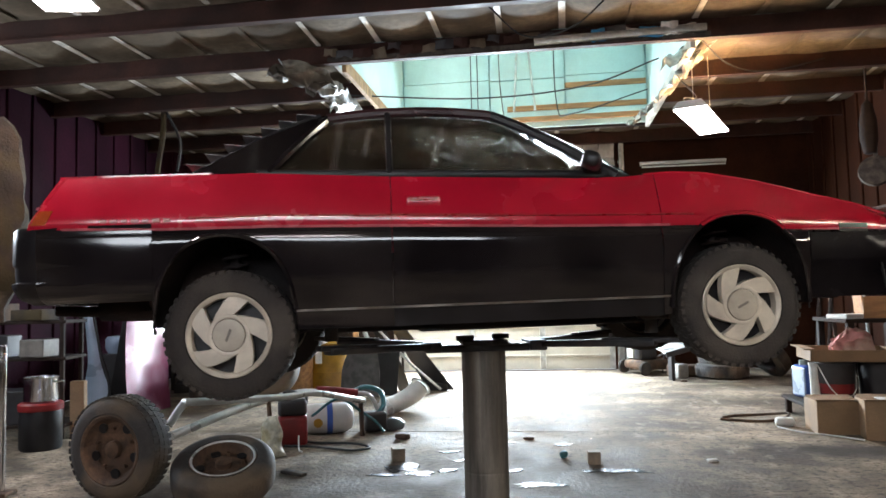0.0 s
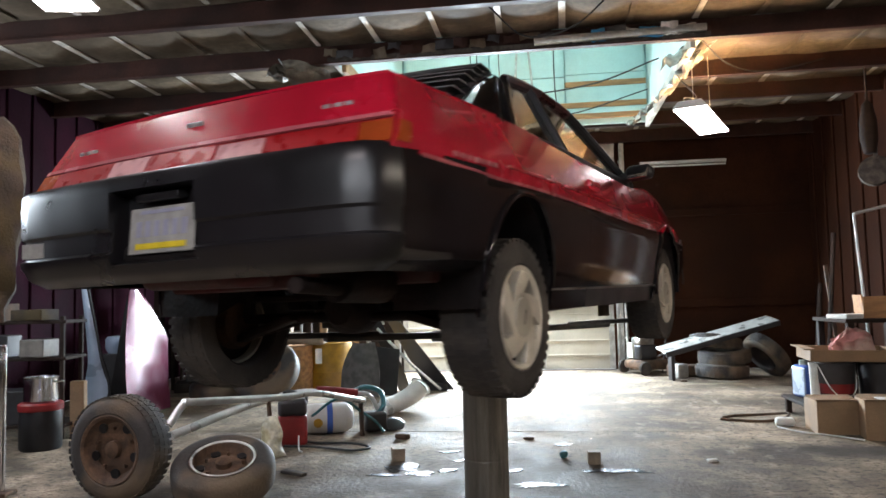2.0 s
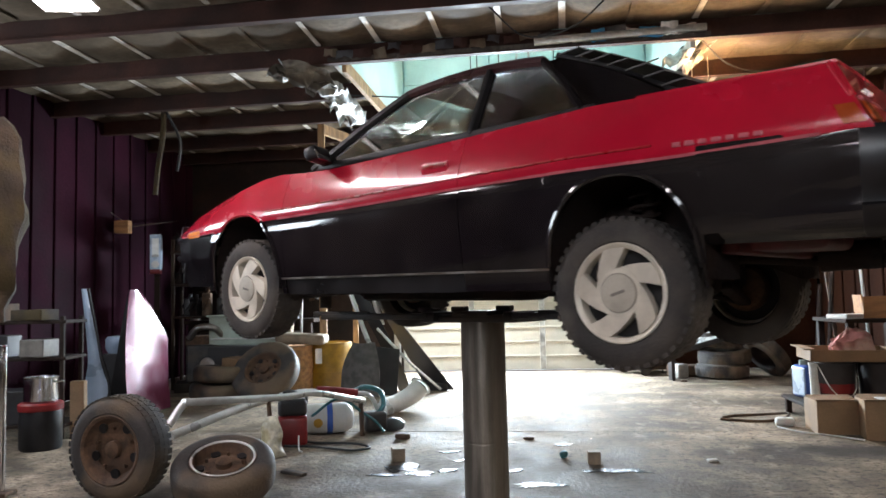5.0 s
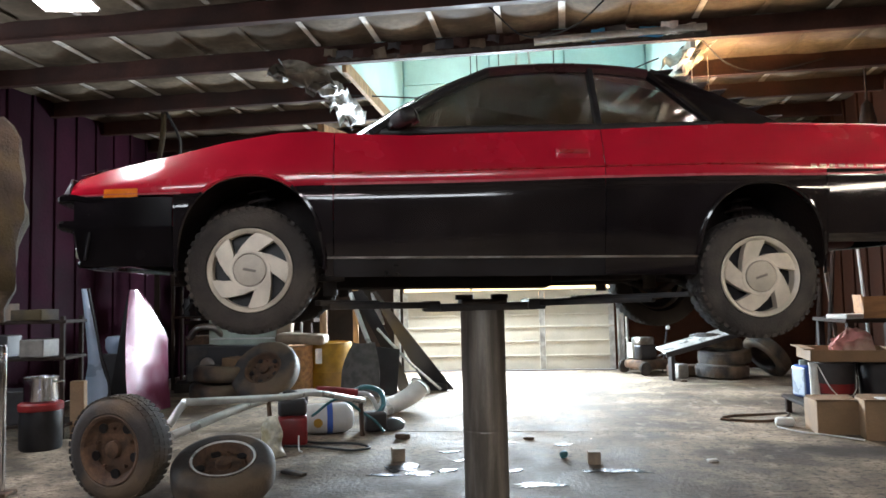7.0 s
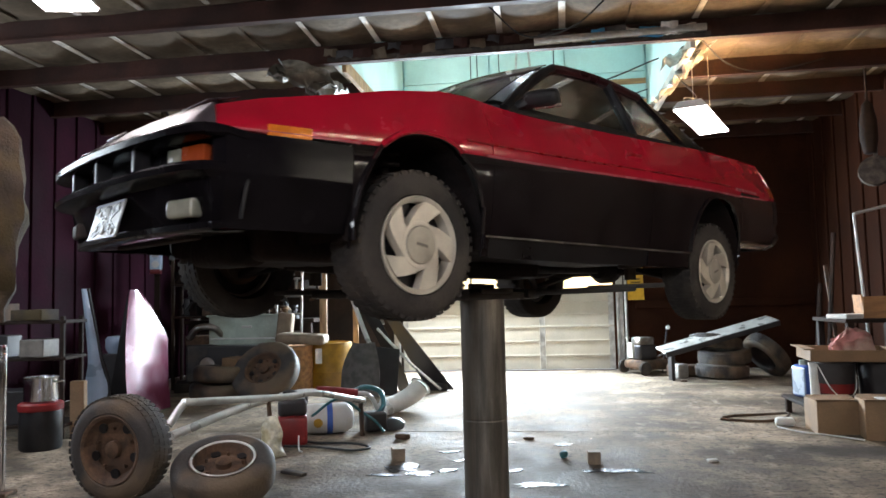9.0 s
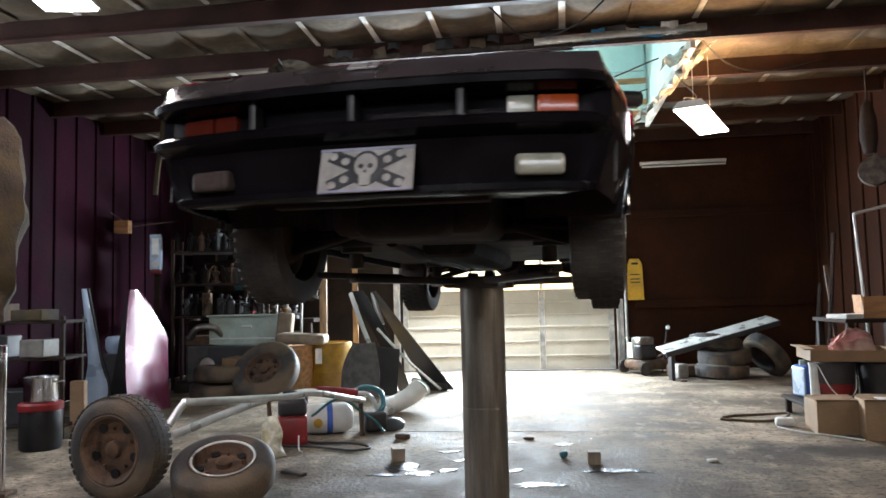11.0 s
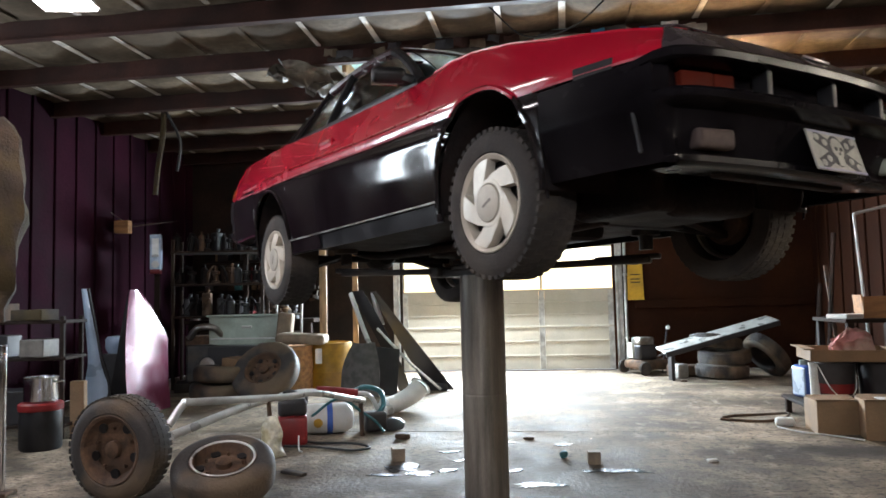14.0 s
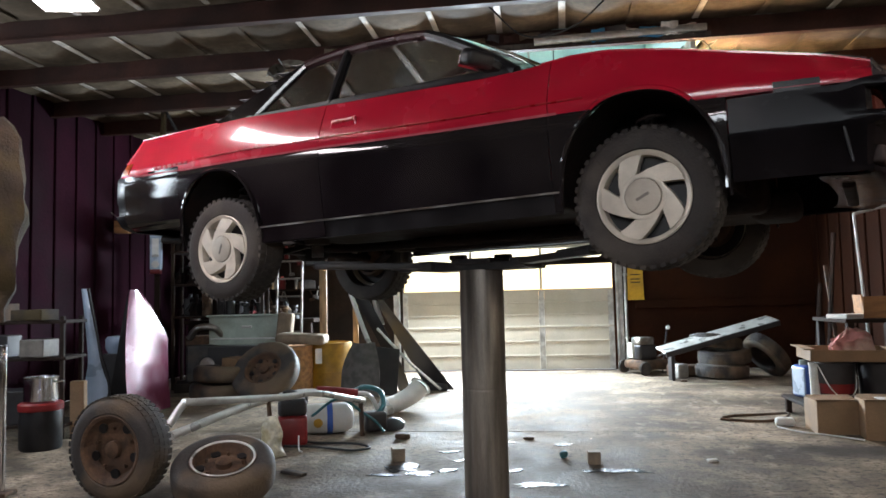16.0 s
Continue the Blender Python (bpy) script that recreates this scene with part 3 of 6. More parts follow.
while k * 0.61 < U1:
    u = k * 0.61
    for a, b in zip(PV[3:], PV[4:]):
        if WU0 < u < WU1 and a > 2.5 and b < WV1 + 0.2:
            continue
        wd = 0.045 + 0.02 * random.random()
        part("strip", boxed((u + random.uniform(-0.02, 0.02), (a + b) / 2, 3.757 + 0.004 * random.random()), (wd, b - a - 0.10, 0.012), 0.003, pose(0, 0, 0, 0, 0, random.uniform(-1.5, 1.5)), 1),
             "tape" if random.random() < 0.75 else "blanket", strips)
    k += 1

# the raised well: upstands, foam boards, battens
well = thing("roof_well", B, "raised roof well lined with pale blue foam boards", "roof well", kind="structure")
ZW = 4.95
for nm, c, s in (("upstand", (WU0 - 0.03, (WV0 + WV1) / 2, 4.3), (0.06, WV1 - WV0, 1.4)), ("upstand", (WU1 + 0.03, (WV0 + WV1) / 2, 4.3), (0.06, WV1 - WV0, 1.4)),
                 ("upstand", ((WU0 + WU1) / 2, WV0 - 0.03, 4.3), (WU1 - WU0 + 0.12, 0.06, 1.4)), ("upstand", ((WU0 + WU1) / 2, WV1 + 0.06, 4.3), (WU1 - WU0 + 0.12, 0.06, 1.4)),
                 ("well_roof", ((WU0 + WU1) / 2, (WV0 + WV1) / 2, ZW + 0.10), (WU1 - WU0 + 0.2, WV1 - WV0 + 0.2, 0.06))):
    part(nm, boxed(c, s, 0.003), "foam", well)
for a, b, z0, z1 in ((WU0 + 0.02, -0.35, 3.72, 4.30), (-0.345, 0.72, 3.74, 4.28), (0.725, WU1 - 0.02, 3.70, 4.30), (WU0 + 0.02, -0.35, 4.31, 4.9), (-0.345, 0.72, 4.29, 4.9), (0.725, WU1 - 0.02, 4.31, 4.9)):
    part("foam_board", boxed(((a + b) / 2, WV1 - 0.01 - 0.02 * random.random(), (z0 + z1) / 2), (b - a - 0.012, 0.04, z1 - z0), 0.003), "foam", well)
for z, a, b in ((3.86, -0.1, WU1 - 0.02), (4.16, 0.72, WU1 - 0.02), (3.70, WU0 + 0.05, WU1 - 0.02)):
    part("batten", boxed(((a + b) / 2, WV1 - 0.055, z), (b - a, 0.035, 0.075), 0.004), "rawwood", well)
part("rim_board", boxed((0.12, WV0 - 0.10, 3.60), (WU1 - WU0 + 0.25, 0.03, 0.07), 0.004), "dustgrey", well)
part("rim_board", boxed((WU1 - 0.02, (WV0 + WV1) / 2, 3.58), (0.05, WV1 - WV0, 0.13), 0.004), "tape", well)
part("rim_board", boxed((WU0 + 0.02, (WV0 + WV1) / 2, 3.58), (0.05, WV1 - WV0, 0.13), 0.004), "wood", well)
part("hanger", boxed((0.05, 5.6, 4.25), (0.03, 0.03, 1.1), 0.004, pose(0, 0, 0, 0, 4, 0)), "galv", well)
part("hanger", boxed((0.25, 5.6, 4.25), (0.03, 0.03, 1.1), 0.004, pose(0, 0, 0, 0, -5, 0)), "galv", well)

# pale insulation and a post at the head of the back wall
ins = thing("insulation_panel", B @ pose(1.02, V1 - 0.05, 3.14), "pale crumpled insulation batts above the big door", "insulation", kind="structure")
for i in range(4):
    for j in range(2):
        rows = [[wob((-.50 + .25 * i + .235 * a / 5, -.03 * math.sin(math.pi * a / 5) * math.sin(math.pi * b / 5) - .01, .24 * j + .225 * b / 5), 12, .02) for a in range(6)] for b in range(6)]
        part("batt", grid(bmesh.new(), rows, .02), "tape", ins)
part("post", boxed((.60, -.03, .12), (.07, .06, .72), .004), "tape", ins)

# ---- the car ----
HUB = 1.085       # height of the front hubs when the clip begins
BELT = [(-2.3, .715), (-2.05, .718), (-1.38, .718), (-1.17, .720), (-.49, .685), (.44, .652), (.66, .655), (.88, .668), (1.04, .660), (1.31, .612), (1.58, .545), (1.85, .488), (2.03, .437), (2.2, .39)]
LINE = [(-2.4, .478), (-1.55, .452), (-1.06, .450), (-.45, .435), (.23, .412), (.76, .400), (.95, .396), (1.45, .360), (1.82, .355), (2.2, .352)]
WIDE = [(-2.4, .74), (-2.25, .795), (-2.1, .822), (-1.9, .834), (-1.3, .845), (0, .845), (1.2, .845), (1.6, .830), (1.9, .790), (2.05, .757), (2.2, .70)]


def arch(x):
    z = -9.0
    for xc, zc, rx, rz in ((1.175, 0.04, 0.345, 0.405), (-1.295, 0.04, 0.325, 0.378)):
        q = abs((x - xc) / rx)
        if q < 1:
            z = max(z, zc + rz * (1 - q ** 2.3) ** (1 / 2.0))
    return z


def side_y(x, z):
    w, zl, zb = lerp_table(WIDE, x), lerp_table(LINE, x), lerp_table(BELT, x)
    if z >= zl:
        r = min(1.0, (z - zl) / .052)
        return w - 0.013 * (1 - r) ** 1.5 - 0.085 * max(0.0, (z - zl) / (zb - zl)) ** 1.4
    d = max(0.0, zl - z)
    return w - 0.016 * max(0.0, 1 - d / .07) ** 1.6 - 0.055 * min(1.0, d / 0.45) ** 1.6


def tail_x(s, z):
    k = min(1.0, max(0.0, (-1.80 - s) / 0.25))
    return s - 0.13 * k * (0.718 - z) / 0.24


def stations(a, b, step=0.03):
    n = max(1, int(round((b - a) / step)))
    xs = [a + (b - a) * i / n for i in range(n + 1)]
    for xc, rx in ((1.175, .345), (-1.295, .325)):
        for e in (0.0005, 0.004, 0.012, 0.024):
            xs += [v for v in (xc - rx + e, xc + rx - e, xc - rx - 0.0005, xc + rx + 0.0005) if a < v < b]
    return sorted(set(xs))


def side_sheet(side, xs, lo, hi, n, off=0.0, shear=False, thick=0.006):
    rows = []
    for x in xs:
        a, b = lo(x), hi(x)
        r = []
        for i in range(n + 1):
            z = a + (b - a) * i / n
            r.append(((tail_x(x, z) if shear else x), side * (side_y(x, z) + off), z))
        rows.append(r)
    return grid(bmesh.new(), rows, -thick if side > 0 else thick)


def crown(x):
    """Height of the roof's middle line."""
    return 1.088 - .036 * ((x + .40) / .44) ** 2


def build_car():
    car = thing("car", Matrix(), "red and black wedge-shaped coupe raised on a single-post lift", "car")
    sill = lambda x: -0.03
    # painted sides, red above the moulding and black below
    for s, nm in ((1, "left"), (-1, "right")):
        part("quarter_panel", side_sheet(s, stations(-2.05, -.515), lambda x: max(lerp_table(LINE, x), arch(x)), lambda x: lerp_table(BELT, x), 12, 0, True), "red", car, "red painted rear quarter panel")
        d = part("door", side_sheet(s, stations(-.511, .787), lambda x: lerp_table(LINE, x), lambda x: lerp_table(BELT, x), 12), "red", car, "red painted door upper")
        part("fender", side_sheet(s, stations(.791, 2.03), lambda x: max(lerp_table(LINE, x), arch(x)), lambda x: lerp_table(BELT, x), 12), "red", car, "red painted front fender")
        low = lambda x: max(sill(x), min(arch(x), lerp_table(LINE, x) - .004))
        part("lower_door", side_sheet(s, stations(-.511, .787), lambda x: 0.055, lambda x: lerp_table(LINE, x) - .002, 14), "black", d, "black lower door")
        for xa, xb in ((.791, .985), (1.405, 1.53)):
            part("lower_side", side_sheet(s, stations(xa, xb, .015), low, lambda x: lerp_table(LINE, x) - .002, 14), "black", car, "black lower fender")
        part("lower_side", side_sheet(s, stations(-1.63, -.515), low, lambda x: lerp_table(LINE, x) - .002, 14), "black", car, "black lower quarter panel")
        part("sill", side_sheet(s, stations(-.97, .823), lambda x: -0.035, lambda x: 0.050, 3, -0.012), "bumper", car, "black sill")
        part("sill_trim", side_sheet(s, stations(-.97, .823), lambda x: 0.051, lambda x: 0.060, 1, 0.004), "steel", car, "dull bright sill strip")
        # mouldings
        part("moulding", side_sheet(s, stations(-2.03, -1.635) + stations(-1.62, .83), lambda x: lerp_table(LINE, x) - .004, lambda x: lerp_table(LINE, x) + .007, 2, 0.007), "trim", car, "side moulding with its highlight painted pale pink-red")
        part("moulding", side_sheet(s, stations(-1.45, .95), lambda x: lerp_table(LINE, x) + .052, lambda x: lerp_table(LINE, x) + .060, 1, 0.007), "redlens", car, "red crease moulding")
        part("moulding", side_sheet(s, stations(1.50, 2.02), lambda x: lerp_table(LINE, x) - .004, lambda x: lerp_table(LINE, x) + .004, 2, 0.006), "trim", car, "thin nose moulding")
        # arch lips
        for xc, zc, rx, rz, z0 in ((1.175, .04, .345, .405, .0), (-1.295, .04, .325, .378, .06)):
            lip = bmesh.new()
            pts = []
            for i in range(41):
                q = -0.998 + 1.996 * i / 40
                z = zc + rz * (1 - abs(q) ** 2.3) ** 0.5
                x = xc + rx * q
                pts.append((x, s * (side_y(x, z) + 0.004), z))
            pts = [(pts[0][0], pts[0][1], z0)] + pts + [(pts[-1][0], pts[-1][1], z0)]
            tube(lip, pts, 0.011, 6, 1, False)
            part("arch_lip", lip, "black", car)
            if xc > 0:
                up = [p for p in pts if p[2] > lerp_table(LINE, p[0]) - .004]
                part("arch_lip", tube(bmesh.new(), [(p[0], p[1] + s * .003, p[2] + .004) for p in up], .012, 6, 1, False), "red", car)
            # inner wheel housing
            hs = bmesh.new()
            rows = []
            for yy in (0.80, 0.62, 0.44):
                r = []
                for i in range(25):
                    a = math.pi * i / 24
                    r.append((xc + (rx + 0.01) * math.cos(a), s * yy, zc - 0.04 + (rz + 0.05) * math.sin(a) ** 0.9))
                rows.append(r)
            rows.append([(xc, s * 0.44, zc + 0.1)] * 25)
            grid(hs, rows)
            part("wheel_housing", hs, "under", car)
        # handle, fuel flap, badges
        hx = -.36
        part("door_handle", boxed((hx, s * (side_y(hx, .56) + .004), .555), (.165, .014, .055), .006), "red", d, "recessed red pull handle")
        part("handle_grip", boxed((hx, s * (side_y(hx, .56) + .013), .565), (.14, .008, .020), .003), "redlens", d)
        for i, w in enumerate((.030, .034, .028, .034, .026, .034, .030)):
            x = -1.55 - i * .048
            part("badge", boxed((x, s * (side_y(x, .497) + .004), .497), (w, .006, .018), .002), "trim", car, "silver badge bars")
        # glass surround and panes
        P = lambda x, z: Vector((x, s * (0.725 - (z - .70) * 0.50), z))
        rim = lambda x: crown(x) - .030
        pill = [P(.61, .662), P(.46, .768), P(.30, .872), P(.14, .965), P(.02, rim(.02))]
        rail = [P(x, rim(x)) for x in (.02, -.10, -.25, -.40, -.55, -.70, -.82)]
        part("a_pillar", tube(bmesh.new(), pill, .027, 8, 4), "plastic", car)
        part("roof_rail", tube(bmesh.new(), rail, .027, 8, 3), "roof", car)
        part("c_pillar", tube(bmesh.new(), [P(-.82, rim(-.82)), P(-.96, .885), P(-1.10, .725)], .022, 8, 4), "black", car)
        for nm2, p0, p1, w, h in (("b_pillar", P(-.515, .70), P(-.515, 1.045), .052, .030), ("belt_rail", P(.60, .672), P(-1.16, .722), .04, .030)):
            part(nm2, bar(bmesh.new(), p0, p1, h, w, .010), "plastic", car)
        for nm2, pl in (("door_glass", ((.55, .685), (.30, .855), (.14, .948), (.01, 1.004), (-.12, 1.030), (-.30, 1.044), (-.498, 1.045), (-.498, .70))), ("quarter_glass", ((-.532, .705), (-.532, 1.043), (-.68, 1.034), (-.80, 1.006), (-.95, .88), (-1.08, .735)))):
            g = bmesh.new()
            o = [g.verts.new(P(x, z) + Vector((0, -s * .004, 0))) for x, z in pl]
            f = g.faces.new(o)
            bmesh.ops.solidify(g, geom=[f], thickness=.004)
            part(nm2, g, "winglass", car, "dark tinted side glass")
        # wide rear quarter behind the side glass
        g = bmesh.new()
        f = g.faces.new([g.verts.new(P(x, z) + Vector((0, -s * .008, 0))) for x, z in ((-.82, 1.022), (-.96, .885), (-1.09, .725), (-1.49, .722), (-1.18, .905), (-.90, 1.030))])
        bmesh.ops.solidify(g, geom=[f], thickness=.012)
        part("rear_quarter", g, "black", car, "broad black panel behind the side glass")
        # mirror
        mr = thing_part("door_mirror", car)
        part("mirror_shell", boxed((.46, s * .845, .722), (.085, .165, .078), .026, pose(0, 0, 0, 0, 22, s * 20), 3), "plastic", mr)
        part("mirror_glass", boxed((.415, s * .845, .712), (.006, .13, .056), .002, pose(0, 0, 0, 0, 22, s * 20)), "chrome", mr)
        part("mirror_foot", bar(bmesh.new(), (.50, s * .715, .690), (.47, s * .79, .712), .09, .045, .012), "plastic", mr)
        # front corner lamps
        part("side_marker", side_sheet(s, stations(1.70, 1.86), lambda x: lerp_table(LINE, x) - .012, lambda x: lerp_table(LINE, x) + .028, 2, 0.005), "amber" if s > 0 else "plastic", car, "side marker lamp")
    # hood, fender tops, cowl and nose panel
    def top_z(x, y):
        yf = side_y(x, lerp_table(BELT, x))
        return lerp_table(BELT, x) + 0.030 * (1 - (y / yf) ** 2)
    xs = [0.74 + (2.03 - .74) * i / 28 for i in range(29)]
    part("hood", grid(bmesh.new(), [[(x, -.615 + 1.23 * j / 16, top_z(x, -.615 + 1.23 * j / 16)) for j in range(17)] for x in xs], .012), "red", car, "red hood")
    for s in (1, -1):
        rows = [[(x, s * (.622 + (side_y(x, lerp_table(BELT, x)) - .622) * j / 3), top_z(x, .622 + (side_y(x, lerp_table(BELT, x)) - .622) * j / 3)) for j in range(4)] for x in xs]
        part("fender_top", grid(bmesh.new(), rows, .008), "red", car)
    plan = [(2.03, .752), (2.065, .738), (2.095, .69), (2.12, .60), (2.145, .42), (2.16, .2), (2.165, 0.0)]
    plan = plan + [(x, -y) for x, y in plan[-2::-1]]
    rows = []
    zn = lerp_table(BELT, 2.03)
    for x, y in plan:
        cr = 1 - (y / .76) ** 2
        rows.append([(2.034 + (x - 2.034) * q, y * (1 - 0.03 * (1 - q)), zn + .028 * cr + (.358 - zn - .028 * cr) * q ** 1.2) for q in (0, .25, .5, .75, .9, 1)])
    part("nose_panel", grid(bmesh.new(), rows, .008), "nose", car, "dark grey nose panel")
    # front bumper wraps round the nose, with a slot for grille and lamps above a set-back lower face
    wrap = [(1.535, .822), (1.65, .815), (1.80, .80), (1.92, .777), (2.0, .760)] + plan
    wrap = wrap + [(2.0, -.760), (1.92, -.777), (1.80, -.80), (1.65, -.815), (1.535, -.822)]
    prof = [(-.30, .036), (-.16, .026), (-.100, .024), (-.084, .030), (-.082, .040), (-.116, .050), (-.092, .12), (-.066, .190), (-.006, .204), (.010, .210), (.014, .224), (.006, .232), (-.095, .238), (-.105, .322), (-.006, .330), (.012, .335), (.014, .350), (.0, .360)]
    rows = []
    for i, (x, y) in enumerate(wrap):
        a, b = wrap[max(0, i - 1)], wrap[min(len(wrap) - 1, i + 1)]
        nrm = Vector((-(b[1] - a[1]), b[0] - a[0], 0)).normalized()
        if nrm.dot(Vector((x - 1.0, y, 0))) < 0:
            nrm = -nrm
        k = min(1.0, max(0.0, (x - 2.0) / .07))
        side_in = -.065 * (1 - k)
        r = []
        for o, z in prof:
            o2 = o * k + (side_in * min(1, max(0, (.20 - z) / .2)) if z < .2 else 0)
            r.append((x + nrm.x * o2, y + nrm.y * o2, z - (0.018 if x < 1.95 and z > .33 else 0)))
        rows.append(r)
    fb = part("front_bumper", grid(bmesh.new(), rows, .006), "frontbumper", car, "glossy black front bumper with a deep slot")
    for y in (-.36, -.02, .32):
        part("grille_divider", boxed((2.125 - .10 * abs(y) ** 1.6, y, .286), (.06, .024, .092), .004), "plastic", fb)
    for s in (1, -1):
        # right-hand lenses take the darkened copies, so their shade is painted
        part("turn_lamp", boxed((2.022, s * .60, .280), (.05, .125, .066), .008, pose(0, 0, 0, 0, 0, s * 13)), "ambershade" if s < 0 else "amberrear", fb, "amber turn lamp in the slot")
        part("turn_lamp_lens", boxed((2.038, s * .49, .280), (.05, .085, .066), .008, pose(0, 0, 0, 0, 0, s * 9)), "ambershade" if s < 0 else "foglens", fb)
        part("fog_lamp", boxed((2.040, s * .545, .098), (.06, .150, .066), .016, pose(0, 0, 0, 0, 0, s * 11), 3), "foglens" if s > 0 else "fogshade", fb, "rectangular fog lamp")
        part("bumper_seam", boxed((1.925, s * .772, .19), (.010, .010, .28), .002, pose(0, 0, 0, 0, -10, -s * 12)), "plastic", fb)
        part("pop_up_lamp_cover", boxed((1.955, s * .50, .482), (.13, .30, .006), .003, pose(0, 0, 0, 0, 16, 0)), "nose", car)
    part("hood_badge", boxed((2.085, 0.0, .437), (.05, .10, .008), .003, pose(0, 0, 0, 0, 33, 0)), "badge", car)
    # novelty front plate: pale ground, dark crossed bands and plain ovals
    fp = part("front_plate", boxed((2.122, .02, .096), (.008, .305, .152), .003, pose(0, 0, 0, 0, -15, 0)), "platewhite", car, "novelty plate with a plain white emblem on dark crossed bands")
    pm = pose(2.1265, .02, .095, 0, -15, 0)

    def on_plate(nm, y, z, sy, sz, rot, material, h=.002):
        part(nm, put(bmesh.new(), lambda t: box(t, (h / 2, 0, 0), (h, sy, sz), .0006), pm @ pose(0, y, z, rot, 0, 0)), material, fp)

    def disc(nm, y, z, ry, rz, h, material):
        d = bmesh.new()
        lathe(d, [(0, h), (.8, h), (1, h * .6), (1, 0)], 20, pm @ pose(0, y, z) @ Matrix.Diagonal((1, ry, rz, 1)) @ pose(0, 0, 0, 0, 90, 0))
        part(nm, d, material, fp)
    for r in (25, -25):
        on_plate("plate_band", 0, 0, .262, .046, r, "platedark", .002 + .0006 * (r > 0))
    on_plate("plate_frame", 0, .070, .30, .008, 0, "platebars", .003)
    on_plate("plate_frame", 0, -.070, .30, .008, 0, "platebars", .003)
    for y in (-.108, -.068, .068, .108):
        for sz in (-1, 1):
            disc("plate_dot", y, sz * abs(y) * .45, .014, .013, .005, "platewhite")
    disc("plate_backing", 0, .004, .050, .060, .004, "platedark")
    disc("plate_emblem", 0, .014, .038, .040, .0065, "platewhite")
    on_plate("plate_jaw", 0, -.036, .036, .036, 0, "platewhite", .0065)
    for y in (-.015, .015):
        disc("plate_mark", y, .010, .010, .009, .0085, "platedark")
    disc("plate_mark", 0, -.008, .005, .006, .0085, "platedark")
    # deck, rear face, lamp band
    dx = [-1.36 - (2.07 - 1.36) * i / 12 for i in range(13)]
    part("trunk_lid", grid(bmesh.new(), [[(x - .02 * (1 - (y / .72) ** 2) * (1 if x < -2 else 0), y, .718 + .012 * (1 - (y / .74) ** 2)) for y in [(-1 + 2 * j / 14) * (side_y(x, .718) - .004) for j in range(15)]] for x in dx], .01), "red", car, "red trunk lid")
    def rear(y, z):
        return tail_x(-2.05, z) - .035 * (1 - (y / .78) ** 2) - .004
    def rear_sheet(y0, y1, z0, z1, off, n=8):
        fit = lambda z: (side_y(-2.05, z) - .006) / .762
        return grid(bmesh.new(), [[(rear(y * fit(z), z) - off, y * fit(z), z) for z in [z0 + (z1 - z0) * i / 4 for i in range(5)]] for y in [y0 + (y1 - y0) * j / n for j in range(n + 1)]], .008)
    hw = .762
    part("rear_panel", rear_sheet(-hw, hw, .580, .722, 0, 16), "red", car, "red rear panel")
    part("rear_lamp_trim", rear_sheet(-hw, hw, .564, .578, .008, 16), "trim", car)
    part("lamp_backing", rear_sheet(-hw, hw, .478, .579, -.006, 16), "redlens", car)
    for s in (1, -1):
        for a, b, mt, lb in ((.335, .655, "redlens", "red tail lamp"), (.658, .760, "amberrear", "amber rear turn lamp"), (.150, .332, "whitelens", "clear reversing lamp")):
            part("tail_lamp", rear_sheet(s * a, s * b, .490, .558, .008, 4), mt, car, lb)
        part("rear_marker", side_sheet(s, stations(-2.045, -2.0), lambda x: .490, lambda x: .558, 2, .004, True), "amberrear", car)
        part("tail_corner", tube(bmesh.new(), [(tail_x(-2.05, z) + .006, s * (side_y(-2.05, z) - .010), z) for z in (.580, .62, .66, .70, .718)], .013, 8, 3), "red", car)
    part("rear_reflector", rear_sheet(-.147, .147, .491, .557, .007, 4), "redlens", car, "red reflector panel")
    part("trunk_badge", boxed((rear(0, .655) - .010, .0, .655), (.010, .075, .022), .004, pose(0, 0, 0, 0, -28, 0)), "badge", car)
    for y in (.53, .57, .61):
        part("trunk_badge", boxed((rear(y, .63) - .008, y, .628), (.006, .028, .024), .002, pose(0, 0, 0, 0, -28, 0)), "badge", car)
    for y in (-.55, -.59, -.63):
        part("trunk_badge", boxed((rear(y, .63) - .008, y, .628), (.006, .030, .024), .002, pose(0, 0, 0, 0, -28, 0)), "badge", car)
    # rear bumper
    side = [(-1.62, .833), (-1.80, .832), (-2.0, .834), (-2.14, .830), (-2.22, .815), (-2.262, .778), (-2.283, .70), (-2.298, .52), (-2.31, .35), (-2.315, .212), (-2.315, .208)]
    mid = [(-2.315, 0.02), (-2.315, -.178), (-2.315, -.182)]
    wrap = side + mid + [(x, -y) for x, y in side[-3::-1]]
    prof = [(-.085, .128), (-.060, .142), (-.040, .150), (-.022, .165), (-.010, .190), (0, .203), (0.004, .225), (-.012, .235), (-.010, .30), (.0, .31), (0, .42), (-.002, .43), (-.004, .468), (-.016, .482), (-.16, .486)]
    rows = []
    for i, (x, y) in enumerate(wrap):
        a, b = wrap[max(0, i - 1)], wrap[min(len(wrap) - 1, i + 1)]
        nrm = Vector((-(b[1] - a[1]), b[0] - a[0], 0)).normalized()
        if nrm.dot(Vector((x + 1.2, y, 0))) < 0:
            nrm = -nrm
        inner = -.18 < y < .21 and x < -2.2
        flush = min(1.0, max(0.0, (x + 2.20) / .15))
        sg = 1 if y > 0 else -1
        row = []
        for o, z in prof:
            yy = y + nrm.y * o * (0.0 if inner else 1)
            if flush > 0:
                yy += (sg * (side_y(x, z) + .003 + min(0.0, o + .02)) - yy) * flush
